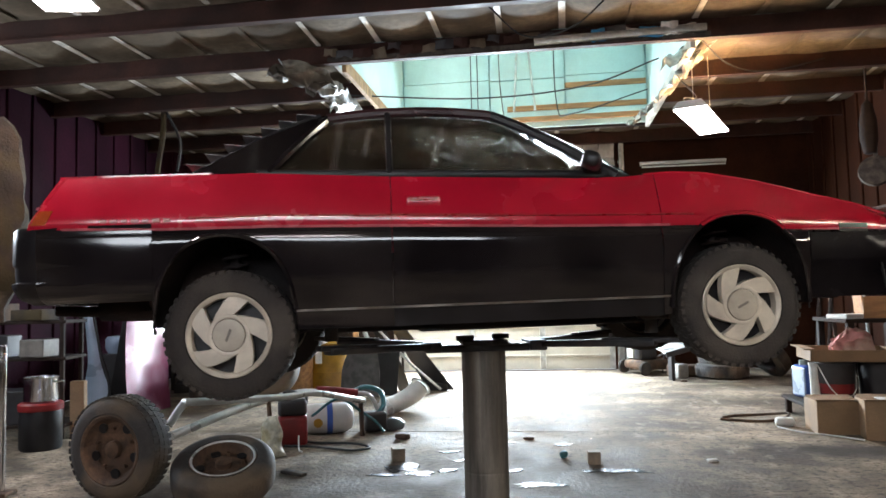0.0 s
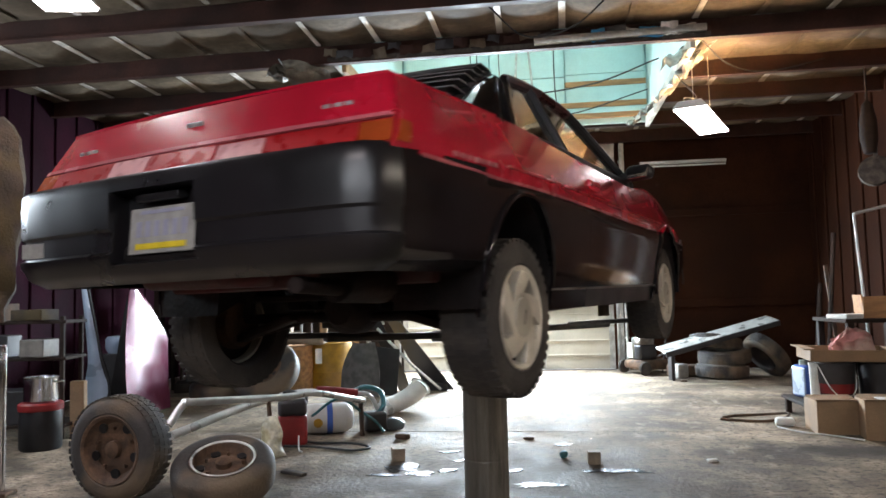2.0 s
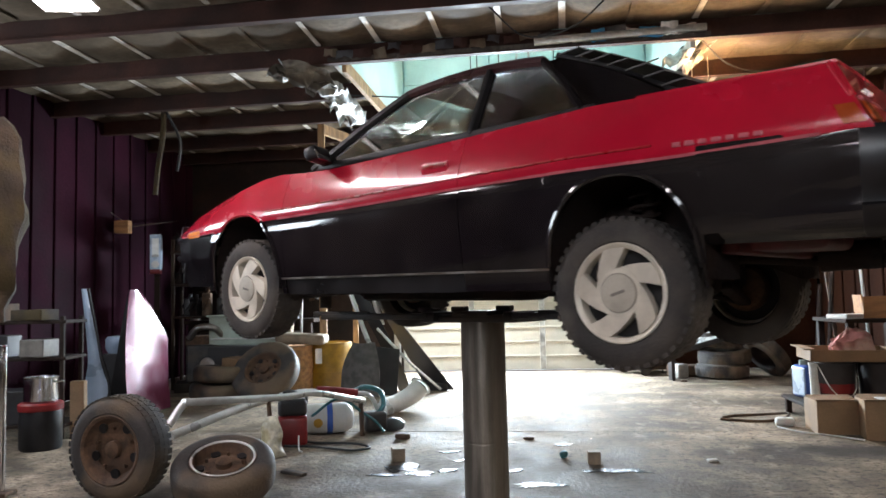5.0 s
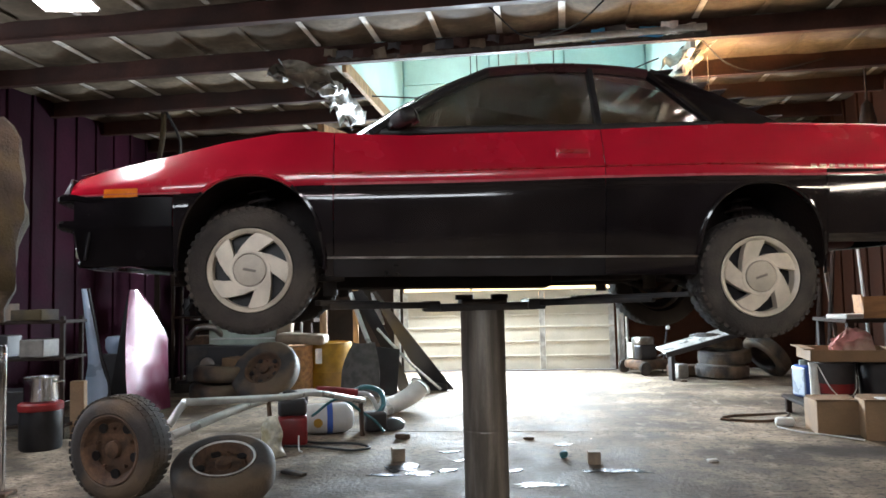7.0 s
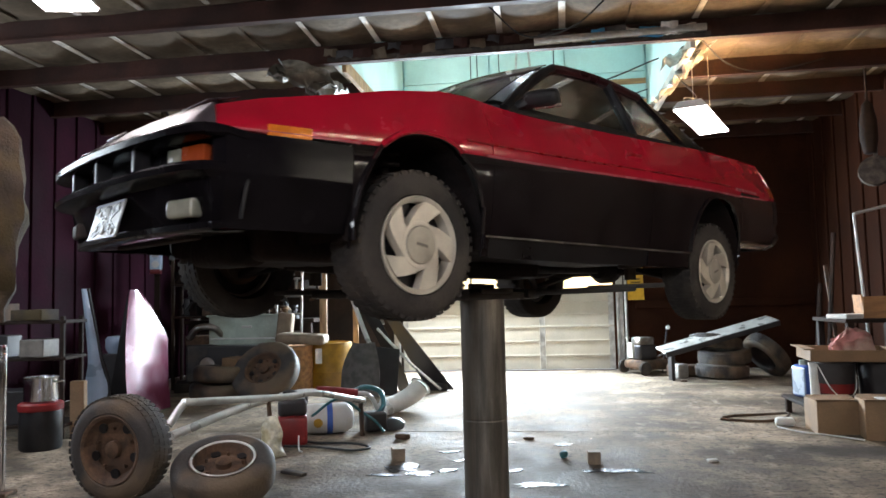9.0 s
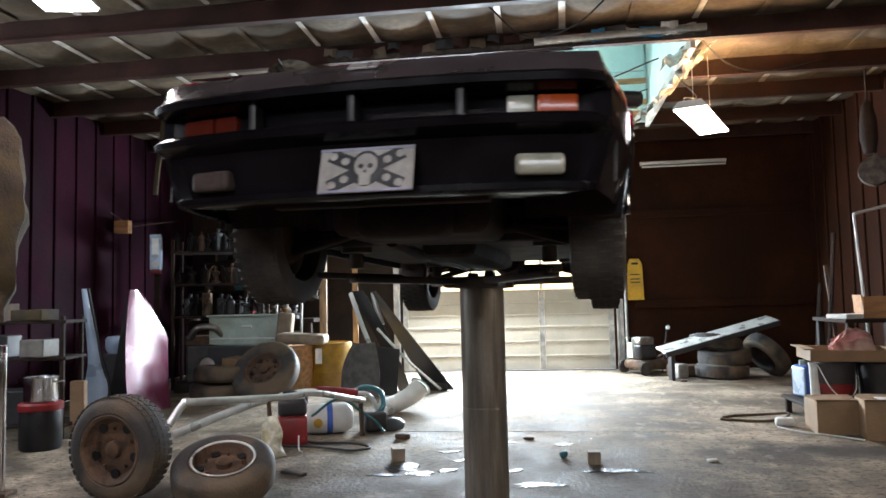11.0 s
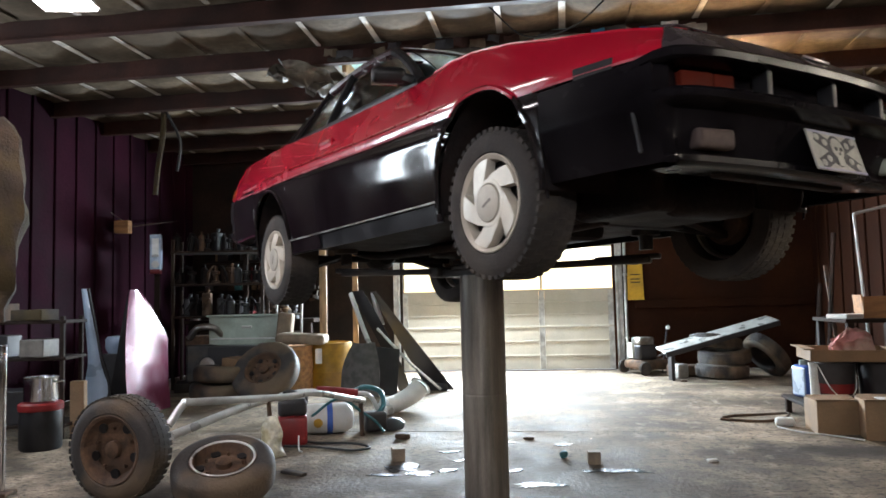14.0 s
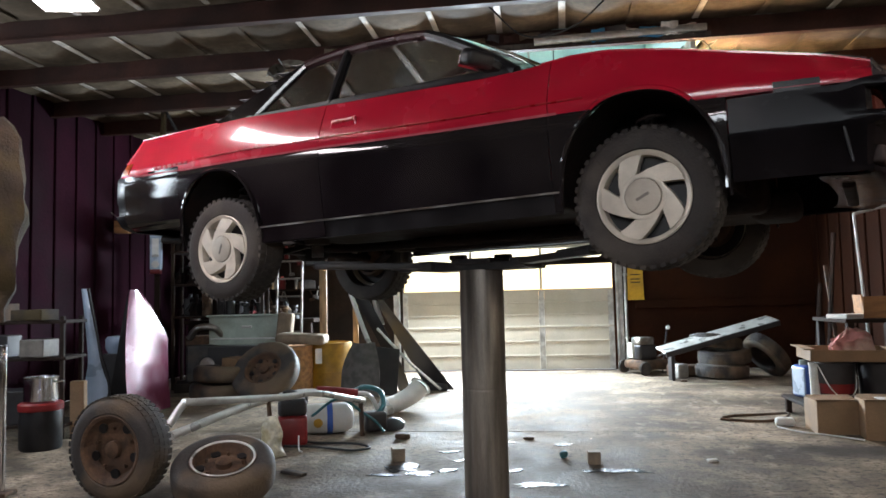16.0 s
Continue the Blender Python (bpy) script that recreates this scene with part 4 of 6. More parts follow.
            row.append((x + nrm.x * (o - (.080 if inner and .19 < z < .425 else 0)), yy, z))
        rows.append(row)
    rb = part("rear_bumper", grid(bmesh.new(), rows[3:-3], .006), "bumper", car, "black rear bumper with a recessed plate bay")
    for nm2, rr in (("bumper_end", rows[:4]), ("bumper_end", rows[-4:])):
        part(nm2, grid(bmesh.new(), rr, .006), "black", rb, "glossy black bumper end")
    rp = part("rear_plate", boxed((-2.264, .018, .297), (.006, .302, .152), .003, pose(0, 0, 0, 0, 6, 0)), "platewhite", rb, "number plate with plain bars and a yellow lower band")
    qm = pose(-2.264, .018, .297, 0, 6, 0)
    for nm, y, z, sy, sz, mt in [("plate_band", 0, -.052, .235, .020, "plateyellow"), ("plate_band", 0, .060, .20, .012, "platebars")] + [("plate_bar", -.105 + i * .042, .005, .024, .052, "platebars") for i in range(6)]:
        part(nm, put(bmesh.new(), lambda t: box(t, (-.004, y, z), (.003, sy, sz), .0008), qm), mt, rp)
    part("plate_lamp", boxed((-2.262, .018, .402), (.05, .20, .026), .008), "plastic", rb, "black plate lamp housing")
    part("sticker", boxed((-2.300, .645, .262), (.004, .105, .052), .001, pose(0, 0, 0, 0, 0, 7)), "platewhite", rb, "pale rectangular sticker")
    # roof, screens, louvres
    rows = []
    for i in range(13):
        x = .03 - .87 * i / 12
        hwid = .548 - .02 * (i / 12)
        rows.append([(x - .015 * (1 - (j / 6 - 1) ** 2) * (-2 if i == 0 else 0), hwid * (j / 6 - 1), crown(x) - .022 * (j / 6 - 1) ** 4 - .010 * (j / 6 - 1) ** 2) for j in range(13)])
    part("roof", grid(bmesh.new(), rows, .014), "roof", car, "dark roof panel")
    def screen(x0, z0, w0, x1, z1, w1, bow, n=10):
        return grid(bmesh.new(), [[(x0 + (x1 - x0) * q + bow * (1 - (j / 6 - 1) ** 2), (w0 + (w1 - w0) * q) * (j / 6 - 1), z0 + (z1 - z0) * q + .024 * math.sin(math.pi * q)) for j in range(13)] for q in [i / n for i in range(n + 1)]], .005)
    part("windscreen", screen(.70, .672, .68, .03, crown(.03) - .004, .535, .12), "winglass", car, "raked dark windscreen")
    part("cowl", boxed((.80, 0, .668), (.14, 1.25, .02), .006), "plastic", car)
    part("rear_glass", screen(-.84, crown(-.84) - .002, .52, -1.49, .728, .66, -.04), "winglass", car, "dark sloping hatch glass")
    lv = thing_part("louvre_set", car)
    for i in range(7):
        q = (i + .3) / 7
        x, z, w = -.87 - .62 * q, 1.064 - .318 * q + .020 * math.sin(math.pi * q), .52 + .125 * q
        part("louvre", grid(bmesh.new(), [[(x - .03 - .045 * (1 - (j / 6 - 1) ** 2) * 1 + .055 * k, w * (j / 6 - 1), z + .004 - .006 * k + .012 * (1 - (j / 6 - 1) ** 2)) for k in (-1.0, 0, .8)] for j in range(13)], .006), "louvre", lv)
    for s in (1, -1):
        part("louvre_rail", tube(bmesh.new(), [(-.86, s * .50, 1.058), (-1.16, s * .56, .920), (-1.48, s * .615, .745)], .017, 8, 4), "plastic", lv)
    # cabin seen through the glass
    part("cabin_floor", boxed((-.30, 0, .06), (2.0, 1.40, .03), .01), "under", car)
    part("dashboard", boxed((.50, 0, .58), (.34, 1.28, .16), .05, None, 3), "plastic", car, "dark dashboard")
    st = bmesh.new()
    lathe(st, [(.17 + .013 * math.cos(a), .013 * math.sin(a)) for a in [6.2832 * k / 10 for k in range(10)]], 28, pose(.22, .35, .68, 0, -62, 0), True)
    rod(st, (.22, .35, .68), (.42, .35, .60), .02)
    bar(st, (.21, .20, .68), (.21, .50, .68), .03, .014, .004)
    part("steering_wheel", st, "plastic", car)
    for s in (1, -1):
        se = bmesh.new()
        box(se, (-.08, s * .36, .32), (.50, .48, .16), .05, None, 3)
        box(se, (-.36, s * .36, .60), (.15, .46, .56), .05, pose(0, 0, 0, 0, -20, 0), 3)
        box(se, (-.44, s * .36, .90), (.09, .25, .15), .03, pose(0, 0, 0, 0, -15, 0), 3)
        part("front_seat", se, "cloth_seat", car)
    part("rear_seat", boxed((-.98, 0, .52), (.20, 1.20, .46), .06, pose(0, 0, 0, 0, -24, 0), 3), "cloth_seat", car)
    part("parcel_cover", boxed((-1.22, 0, .66), (.35, 1.2, .03), .01), "tan", car)
    part("papers", boxed((.42, -.25, .69), (.24, .22, .02), .004, pose(0, 0, 0, 10, 22, 18)), "paper", car, "crumpled white papers on the dashboard")
    part("papers", boxed((.28, -.30, .76), (.26, .05, .02), .006, pose(0, 0, 0, 0, 38, 5)), "paper", car)
    # underbody
    ub = bmesh.new()
    box(ub, (-.05, 0, .02), (1.75, 1.50, .05), .02)
    box(ub, (-1.30, 0, .20), (.62, .85, .05), .02)
    box(ub, (-1.93, 0, .22), (.66, 1.40, .08), .03)
    box(ub, (1.20, 0, .27), (.70, .86, .05), .02)
    part("floor_pan", ub, "under", car)
    rp2 = bmesh.new()
    box(rp2, (-1.66, 0, .145), (.07, 1.30, .10), .02)
    box(rp2, (-1.80, .28, .160), (.34, .46, .10), .04, None, 3)
    part("spare_well", rp2, "underred", car, "red-painted rear floor pressing")
    tn = bmesh.new()
    box(tn, (.25, 0, -.03), (1.30, .26, .12), .04)
    rod(tn, (-.4, 0, -.02), (-1.25, 0, .0), .035)
    part("drive_tunnel", tn, "under", car)
    df = bmesh.new()
    lathe(df, [(0, -.12), (.07, -.11), (.11, -.05), (.115, .04), (.08, .10), (0, .12)], 20, pose(-1.27, 0, .01, 0, 90, 0))
    rod(df, (-1.27, -.62, -.03), (-1.27, .62, -.03), .022)
    part("differential", df, "under", car, "rusty differential and drive shafts")
    en = bmesh.new()
    box(en, (1.35, 0, .05), (.50, .62, .20), .05, None, 3)
    box(en, (1.60, 0, .00), (.22, .36, .14), .05, None, 3)
    rod(en, (1.18, -.64, .0), (1.18, .64, .0), .020)
    part("engine_sump", en, "under", car, "dirty engine underside")
    part("crossmember", boxed((1.05, 0, -.005), (.10, .95, .08), .02), "under", car)
    rd = bmesh.new()
    box(rd, (1.92, 0, .13), (.05, .75, .24), .01)
    part("radiator", rd, "under", car)
    ex = bmesh.new()
    tube(ex, [(1.20, -.18, -.04), (.6, -.20, -.06), (-.3, -.22, -.05), (-.95, -.26, -.03), (-1.30, -.40, .10), (-1.75, -.45, .08), (-2.20, -.47, .10)], .026, 10, 6)
    tube(ex, [(-1.72, -.45, .10), (-1.98, -.45, .11)], .070, 16, 3)
    part("exhaust", ex, "under", car, "rusty exhaust pipe and silencer")
    for s in (1, -1):
        for x, zz in ((1.181, 0.0), (-1.284, -.045)):
            ar = bmesh.new()
            bar(ar, (x - .02, s * .30, zz + .02), (x, s * .66, zz - .08), .07, .035, .008)
            bar(ar, (x - .34 * (1 if x > 0 else -1), s * .42, zz + .02), (x, s * .66, zz - .08), .05, .03, .008)
            part("control_arm", ar, "under", car)
            sp = bmesh.new()
            rod(sp, (x, s * .60, zz + .02), (x - .02, s * .52, zz + .42), .028)
            tube(sp, [(x + .06 * math.cos(a) - .01, s * .56 + .06 * math.sin(a), zz + .20 + a * .0075) for a in [i * .5 for i in range(56)]], .008, 6, 1, False)
            part("strut", sp, "under", car)
            part("brake_drum", lathe(bmesh.new(), [(0, -.06), (.11, -.06), (.125, -.03), (.125, .0), (.05, .015), (0, .015)], 24, pose(x, s * .70, zz, -90 * s, 0, 0)), "rust", car)
    # wheels
    for x, zz in ((1.181, 0.0), (-1.284, -.045)):
        for s in (1, -1):
            build_wheel(car, pose(x, s * .795, zz, 90, 0, 180 if s > 0 else 0) @ pose(0, 0, 0, 0, 0, random.uniform(0, 72) + (7 if x > 0 else 33)))
    return car


def thing_part(name, parent):
    """A small carrier mesh for a part that has pieces of its own."""
    ob = part(name, boxed((.47 if "mirror" in name else -1.15, 0, .66 if "mirror" in name else .90), (.01, .01, .01), 0), "plastic", parent)
    return ob


def build_wheel(parent, m, knob=True):
    """A road wheel whose outer face looks along local z."""
    R, W = .308, .19
    t = bmesh.new()
    lathe(t, [(.198, -.006), (.206, .004), (.225, .008), (.262, .006), (.285, -.004), (.299, -.020), (.302, -.040), (.302, -W + .02), (.292, -W - .004), (.26, -W - .012), (.205, -W - .004), (.195, -W + .01), (.19, -.10)], 56, m, True)
    wheel = part("wheel", t, "rubber", parent, "dusty black tyre on a pale five-spoke alloy wheel")
    kb = bmesh.new()
    for i in range(44):
        a = 6.283185 * i / 44
        for zc, da, w in ((-.022, 0, .036), (-.070, .07, .040), (-.118, .0, .040), (-.168, .07, .036)):
            outer = zc > -.03 or zc < -.16
            r = .2942 if outer else .3000
            block(kb, m @ pose(r * math.cos(a + da), r * math.sin(a + da), zc, 0, 0, math.degrees(a + da)), (.016, .025, w) if outer else (.009, .029, w))
    tagged(part("tread", kb, "tread", wheel, "blocky winter tread"), kind="stuff")
    rm = bmesh.new()
    lathe(rm, [(.196, -.002), (.199, .003), (.194, .006), (.184, .001), (.176, -.006), (.172, -.030), (.180, -.12), (.196, -.12)], 56, m, True)
    part("rim", rm, "alloy", wheel, "pale alloy rim")
    bk = bmesh.new()
    lathe(bk, [(0, -.055), (.175, -.055), (.178, -.075), (0, -.075)], 32, m)
    part("brake_cover", bk, "plastic", wheel)
    P = lambda r, a: (r * math.cos(radians(a)), r * math.sin(radians(a)))
    for k in range(5):
        o = 72 * k
        outline = [P(.178, o + a) for a in (99, 107, 115, 123, 131)] + [P(.150, o + 141), P(.118, o + 160), P(.096, o + 184), P(.094, o + 170), P(.094, o + 150), P(.094, o + 132), P(.098, o + 114), P(.13, o + 107)]
        part("spoke", prism(bmesh.new(), outline, -.042, .004, m, .003), "alloy", wheel)
    hb = bmesh.new()
    lathe(hb, [(.100, -.04), (.100, .000), (.096, .005), (.082, .007), (.078, .005)], 36, m, caps=False)
    part("hub", hb, "alloy", wheel)
    part("hub_cap", lathe(bmesh.new(), [(.077, .004), (.074, .011), (.05, .014), (0, .015)], 32, m), "capgrey", wheel, "round grey hub cap")
    part("cap_mark", put(bmesh.new(), lambda b: box(b, (0, 0, 0), (.06, .012, .002), .0006), m @ pose(0, 0, .0145, 0, 0, -35)), "liftgrey", wheel)
    return wheel


def build_lift():
    """The in-ground single-post lift: plunger, head and four swing arms."""
    lift = thing("post_lift", Matrix(), "worn steel single-post lift with swing arms", "lift")
    pl = bmesh.new()
    lathe(pl, [(.128, -2.2), (.128, -.905), (.1265, -.900), (.1265, -.893), (.128, -.888), (.128, -.215), (0, -.215)], 48)
    part("plunger", pl, "plunger", lift, "oily grey steel plunger")
    hd = bmesh.new()
    box(hd, (0, 0, -.195), (.62, .22, .045), .008)
    box(hd, (0, 0, -.165), (.26, .26, .03), .008)
    part("head_plate", hd, "liftpaint", lift)
    for sx in (1, -1):
        bk = bmesh.new()
        box(bk, (sx * .30, 0, -.185), (.10, .30, .06), .01)
        part("yoke", bk, "liftpaint", lift)
        for sy in (1, -1):
            arm = bmesh.new()
            bar(arm, (sx * .30, sy * .09, -.180), (sx * .86, sy * .48, -.168), .085, .036, .008)
            bar(arm, (sx * .62, sy * .315, -.158), (sx * (1.02 if sx * sy < 0 else .90), sy * (.60 if sx * sy < 0 else .51), -.150), .06, .028, .006)
            a = part("swing_arm", arm, "liftpaint", lift)
            pd = bmesh.new()
            lathe(pd, [(.035, -.16), (.035, -.09), (.075, -.085), (.075, -.055), (0, -.055)], 18, pose(sx * .84, sy * .47, .045))
            part("pad", pd, "rubber", a, "black rubber lift pad")
    for y in (-.07, .07):
        part("stop_block", boxed((y * 1.6, y, -.138), (.10, .05, .03), .006), "liftpaint", lift)
    return lift


car = build_car()
lift = build_lift()
# collar in the floor round the plunger
cl = bmesh.new()
lathe(cl, [(.132, .0), (.132, .010), (.19, .012), (.235, .010), (.24, 0)], 40)
collar = part("lift_collar", cl, "rust", None, "flat steel floor collar round the lift post")
tagged(collar, category="lift collar")

# ---- lamps ----


def shop_light(m, label):
    """A hanging shop light: white housing, glowing diffuser, two hooks; its length along local y."""
    ob = thing("shop_light", m, label, "ceiling light", "shop lights")
    hs = bmesh.new()
    prism(hs, [(-.165, .004), (-.11, .075), (.11, .075), (.165, .004)], -.645, .645, pose(0, 0, 0, 90, 0, 0), .006)
    part("housing", hs, "lampwhite", ob)
    part("diffuser", boxed((0, 0, -.004), (.30, 1.26, .014), .004), "tubeglow", ob, "glowing white diffuser")
    for y in (-.45, .45):
        hk = bmesh.new()
        rod(hk, (0, y, .07), (0, y, .82), .004, seg=6)
        part("hanger_wire", hk, "galv", ob)
    return ob


far_light = shop_light(pose(2.50, 3.19, 2.95, 0, 0, -30), "white shop light hanging lit below the ceiling")
# glowing strip added on the housing in place of a hidden warm bulb
part("upper_tube", boxed((0, 0, .088), (.05, 1.10, .02), .006), "warmglow", far_light, "added warm glowing strip that brightens the ceiling")
shop_light(pose(-2.36, -.66, 2.95, 0, 0, 4), "white shop light hanging lit near the side wall")
for v in (-3.0, -1.45):
    wl = thing("wall_light", B @ pose(U1 - .06, v, 2.26), "white strip light lit on the brown side wall", "wall light", "wall lights")
    part("housing", boxed((.025, 0, 0), (.07, 1.42, .24), .010), "lampwhite", wl)
    for z in (-.055, .055):
        tb = bmesh.new()
        rod(tb, (-.03, -.66, z), (-.03, .66, z), .022)
        part("tube", tb, "wallglow", wl, "glowing fluorescent tube")
shop_light(pose(-1.2, -4.6, 2.95, 0, 0, 90), "white shop light hanging lit by the front wall")
# unlit tube fitting on the far wall
st = thing("strip_light", B @ pose(2.57, V1 - .07, 3.22), "unlit pale strip light on the brown wall", "strip light")
part("body", boxed((0, .02, .035), (1.32, .06, .05), .006), "lampwhite", st)
for z in (-.012, .012):
    tb = bmesh.new()
    rod(tb, (-.64, -.03, z * 2.2), (.64, -.03, z * 2.2), .013)
    part("tube", tb, "whiteplastic", st)

# ---- tyres and wheels on the floor ----


def tyre_mesh(R, w, r_in, knobs=0, seg=44):
    t, kb = bmesh.new(), bmesh.new()
    h = w / 2
    lathe(t, [(r_in, h * .80), (r_in + .02, h * .98), (R * .82, h), (R * .93, h * .86), (R * .985, h * .62), (R, h * .3), (R, -h * .3), (R * .985, -h * .62), (R * .93, -h * .86), (R * .82, -h), (r_in + .02, -h * .98), (r_in, -h * .80), (r_in + .015, 0)], seg, None, True)
    for i in range(knobs):
        a = 6.283185 * i / knobs
        for z in (-h * .62, -h * .2, h * .2, h * .62):
            block(kb, pose(R * (1 if abs(z) < h * .4 else .985) * math.cos(a + z), R * (1 if abs(z) < h * .4 else .985) * math.sin(a + z), z, 0, 0, math.degrees(a + z)), (.007, R * 4.4 / knobs, h * .34))
    return t, kb


def wheel_thing(name, m, R, w, r_in, label, rim, knobs=0, group=""):
    ob = thing(name, m, label, "tyre", group)
    t, kb = tyre_mesh(R, w, r_in, knobs)
    ty = part("tyre", t, "oldtyre", ob)
    if knobs:
        tagged(part("tread", kb, "oldtyre", ty), kind="stuff")
    else:
        kb.free()
    if rim:
        rm = bmesh.new()
        h = w / 2
        lathe(rm, [(r_in + .012, h * .95), (r_in + .004, h * .99), (r_in - .012, h * .9), (r_in - .025, h * .45), (r_in - .045, h * .28), (r_in * .55, h * .42), (r_in * .42, h * .50), (r_in * .25, h * .42), (0, h * .42)], 40, None, False, False)
        lathe(rm, [(r_in - .02, h * .40), (r_in - .01, -h * .9), (r_in + .01, -h * .95)], 40, None, False, False)
        ring = part("rim", rm, rim, ob, "rusty steel rim")
        for k in range(5):
            a = radians(72 * k + 20)
            hb = bmesh.new()
            rod(hb, (r_in * .62 * math.cos(a), r_in * .62 * math.sin(a), h * .30), (r_in * .62 * math.cos(a), r_in * .62 * math.sin(a), h * .62), .011, seg=6)
            part("lug_nut", hb, "rust", ring)
            put_hole = bmesh.new()
            lathe(put_hole, [(0, h * .47), (.030, h * .47), (.030, h * .34), (0, h * .34)], 12, pose(r_in * .74 * math.cos(a + .6), r_in * .74 * math.sin(a + .6), 0))
            part("vent_hole", put_hole, "plastic", ring)
        part("hub", lathe(bmesh.new(), [(r_in * .26, h * .40), (r_in * .25, h * .75), (r_in * .12, h * .85), (0, h * .85)], 20), "rust", ob)
    return ob


wheel_thing("knobbly_tyre", pose(-2.215, .23, .318, 90, 0, -17), .315, .20, .20, "muddy knobbly tyre on a rusty steel wheel standing on the floor", "rust", 44)
# the axle frame that the wheel carries: bright tubes
ax = thing("trailer_axle", pose(0, 0, 0), "bare aluminium axle frame tubes lying behind the wheels", "axle")
for pts, r in (([(-2.02, .50, .40), (-1.96, .60, .52), (-1.90, .66, .525), (-1.46, 1.30, .462), (-1.26, 1.60, .45), (-.95, 2.2, .30)], .026), ([(-2.05, .62, .31), (-1.76, 1.20, .40), (-1.62, 1.42, .43)], .030)):
    part("tube", tube(bmesh.new(), pts, r, 12, 5), "silver", ax)
part("stay", bar(bmesh.new(), (-1.60, 1.44, .44), (-1.58, 1.46, 0.0), .04, .02, .004), "rust", ax)
part("stay", bar(bmesh.new(), (-.97, 2.16, .31), (-.96, 2.18, 0.0), .04, .02, .004), "rust", ax)
spare = wheel_thing("spare_wheel", pose(-1.575, .20, .165, 21, 4, 0), .305, .20, .185, "worn black tyre on a steel wheel lying tilted on the floor", "rust", 0)
part("rim_edge", lathe(bmesh.new(), [(.185 + .008 * math.cos(a), .094 + .007 * math.sin(a)) for a in [6.2832 * k / 10 for k in range(10)]], 40, None, True), "silver", spare, "bright steel rim edge")
wheel_thing("flat_tyre", pose(-2.43, 4.78, .33, 50, 0, -14), .42, .22, .22, "large grey tyre half buried among the clutter", "rust", 0)
for i, (x, y, z, rx, ry) in enumerate(((3.60, 5.95, .10, 0, 2), (3.66, 6.0, .29, 3, -3), (3.55, 6.03, .47, -9, 10))):
    wheel_thing("stacked_tyre", pose(x, y, z, rx, ry, 0), .35, .19, .20, "dusty black tyre in a low stack", None, 28, "stacked tyres")
wheel_thing("leaning_tyre", pose(4.24, 5.98, .30, 0, 52, 12), .34, .19, .20, "dusty black tyre leaning on the stack", None, 28)
wheel_thing("bench_tyre", pose(-3.05, 4.85, .115, 4, 3, 0), .33, .20, .19, "black tyre lying flat under the boxes", None, 0)
wheel_thing("bench_tyre", pose(-3.02, 4.9, .315, -3, 3, 0), .33, .20, .19, "black tyre lying flat under the boxes", None, 0)

# ---- floor clutter by the axle ----
can = thing("fuel_can", pose(-1.50, 1.85, 0, 0, 0, 12), "dark red fuel can with a black upper half", "fuel can")
part("body", boxed((0, 0, .125), (.24, .17, .25), .035, None, 3), "redplastic", can)
part("shoulder", boxed((0, 0, .31), (.235, .165, .14), .035, None, 3), "darkplastic", can)
part("neck", lathe(bmesh.new(), [(.05, .36), (.05, .40), (.058, .405), (.058, .44), (.03, .45), (0, .45)], 20, pose(-.02, 0, 0)), "darkplastic", can)
part("handle", tube(bmesh.new(), [(.03, 0, .37), (.06, 0, .42), (.11, 0, .41), (.115, 0, .34)], .014, 8, 5), "darkplastic", can)
jug = thing("canister", pose(-1.28, 2.36, .135, 0, 90, 12), "white canister with a round yellow sticker lying on its side", "canister")
part("body", lathe(bmesh.new(), [(0, -.22), (.10, -.22), (.13, -.19), (.134, 0), (.13, .15), (.10, .20), (.05, .22), (0, .22)], 32), "whiteplastic", jug)
part("band", lathe(bmesh.new(), [(.135, -.02), (.138, -.01), (.138, .02), (.135, .03)], 32, caps=False), "blueplastic", jug)
part("sticker", lathe(bmesh.new(), [(.04, 0), (.04, .004), (0, .004)], 20, pose(.02, -.133, -.10, 90, 0, 0)), "yellow", jug, "round yellow sticker")
tl = thing("string_trimmer", pose(0, 0, 0), "red and white trimmer shaft with a dark looped handle", "trimmer")
part("shaft", tube(bmesh.new(), [(-1.62, 1.95, .40), (-1.41, 2.20, .40), (-1.05, 2.34, .355), (-.90, 2.42, .30), (-.80, 2.55, .0)], .020, 10, 5), "whiteplastic", tl)
part("grip", tube(bmesh.new(), [(-1.36, 2.205, .405), (-1.20, 2.27, .385), (-1.02, 2.34, .355)], .034, 12, 4), "redplastic", tl)
part("loop_handle", tube(bmesh.new(), [(-1.10, 2.4, .34), (-.98, 2.55, .38), (-.84, 2.6, .33), (-.80, 2.5, .22), (-.86, 2.4, .14)], .024, 10, 6), "teal", tl)
part("motor", boxed((-.88, 2.42, .09), (.20, .18, .17), .03, pose(0, 0, 0, 0, 0, 25), 3), "darkplastic", tl)
part("guard", lathe(bmesh.new(), [(.05, .02), (.11, .0), (.115, .02), (.05, .06)], 20, pose(-.72, 2.5, .03, 20, 0, 0)), "darkplastic", tl)
bg = bmesh.new()
rows = []
for i in range(11):
    q = i / 10
    rows.append([wob((-1.57 + (.11 - .06 * q) * math.cos(a), 1.42 + (.08 - .05 * q) * math.sin(a), .01 + .29 * q), 9, .045) for a in [6.2832 * k / 16 for k in range(17)]])
for r in rows:
    r[-1] = r[0]
grid(bg, rows)
bag = part("paper_sack", bg, "bag", None, "crumpled printed paper sack on the floor", 20)
tagged(bag, category="bag")


def loose_line(name, pts, r, material, label, category):
    ob = part(name, tube(bmesh.new(), pts, r, 7, 7), material, None, label)
    return tagged(ob, category=category)


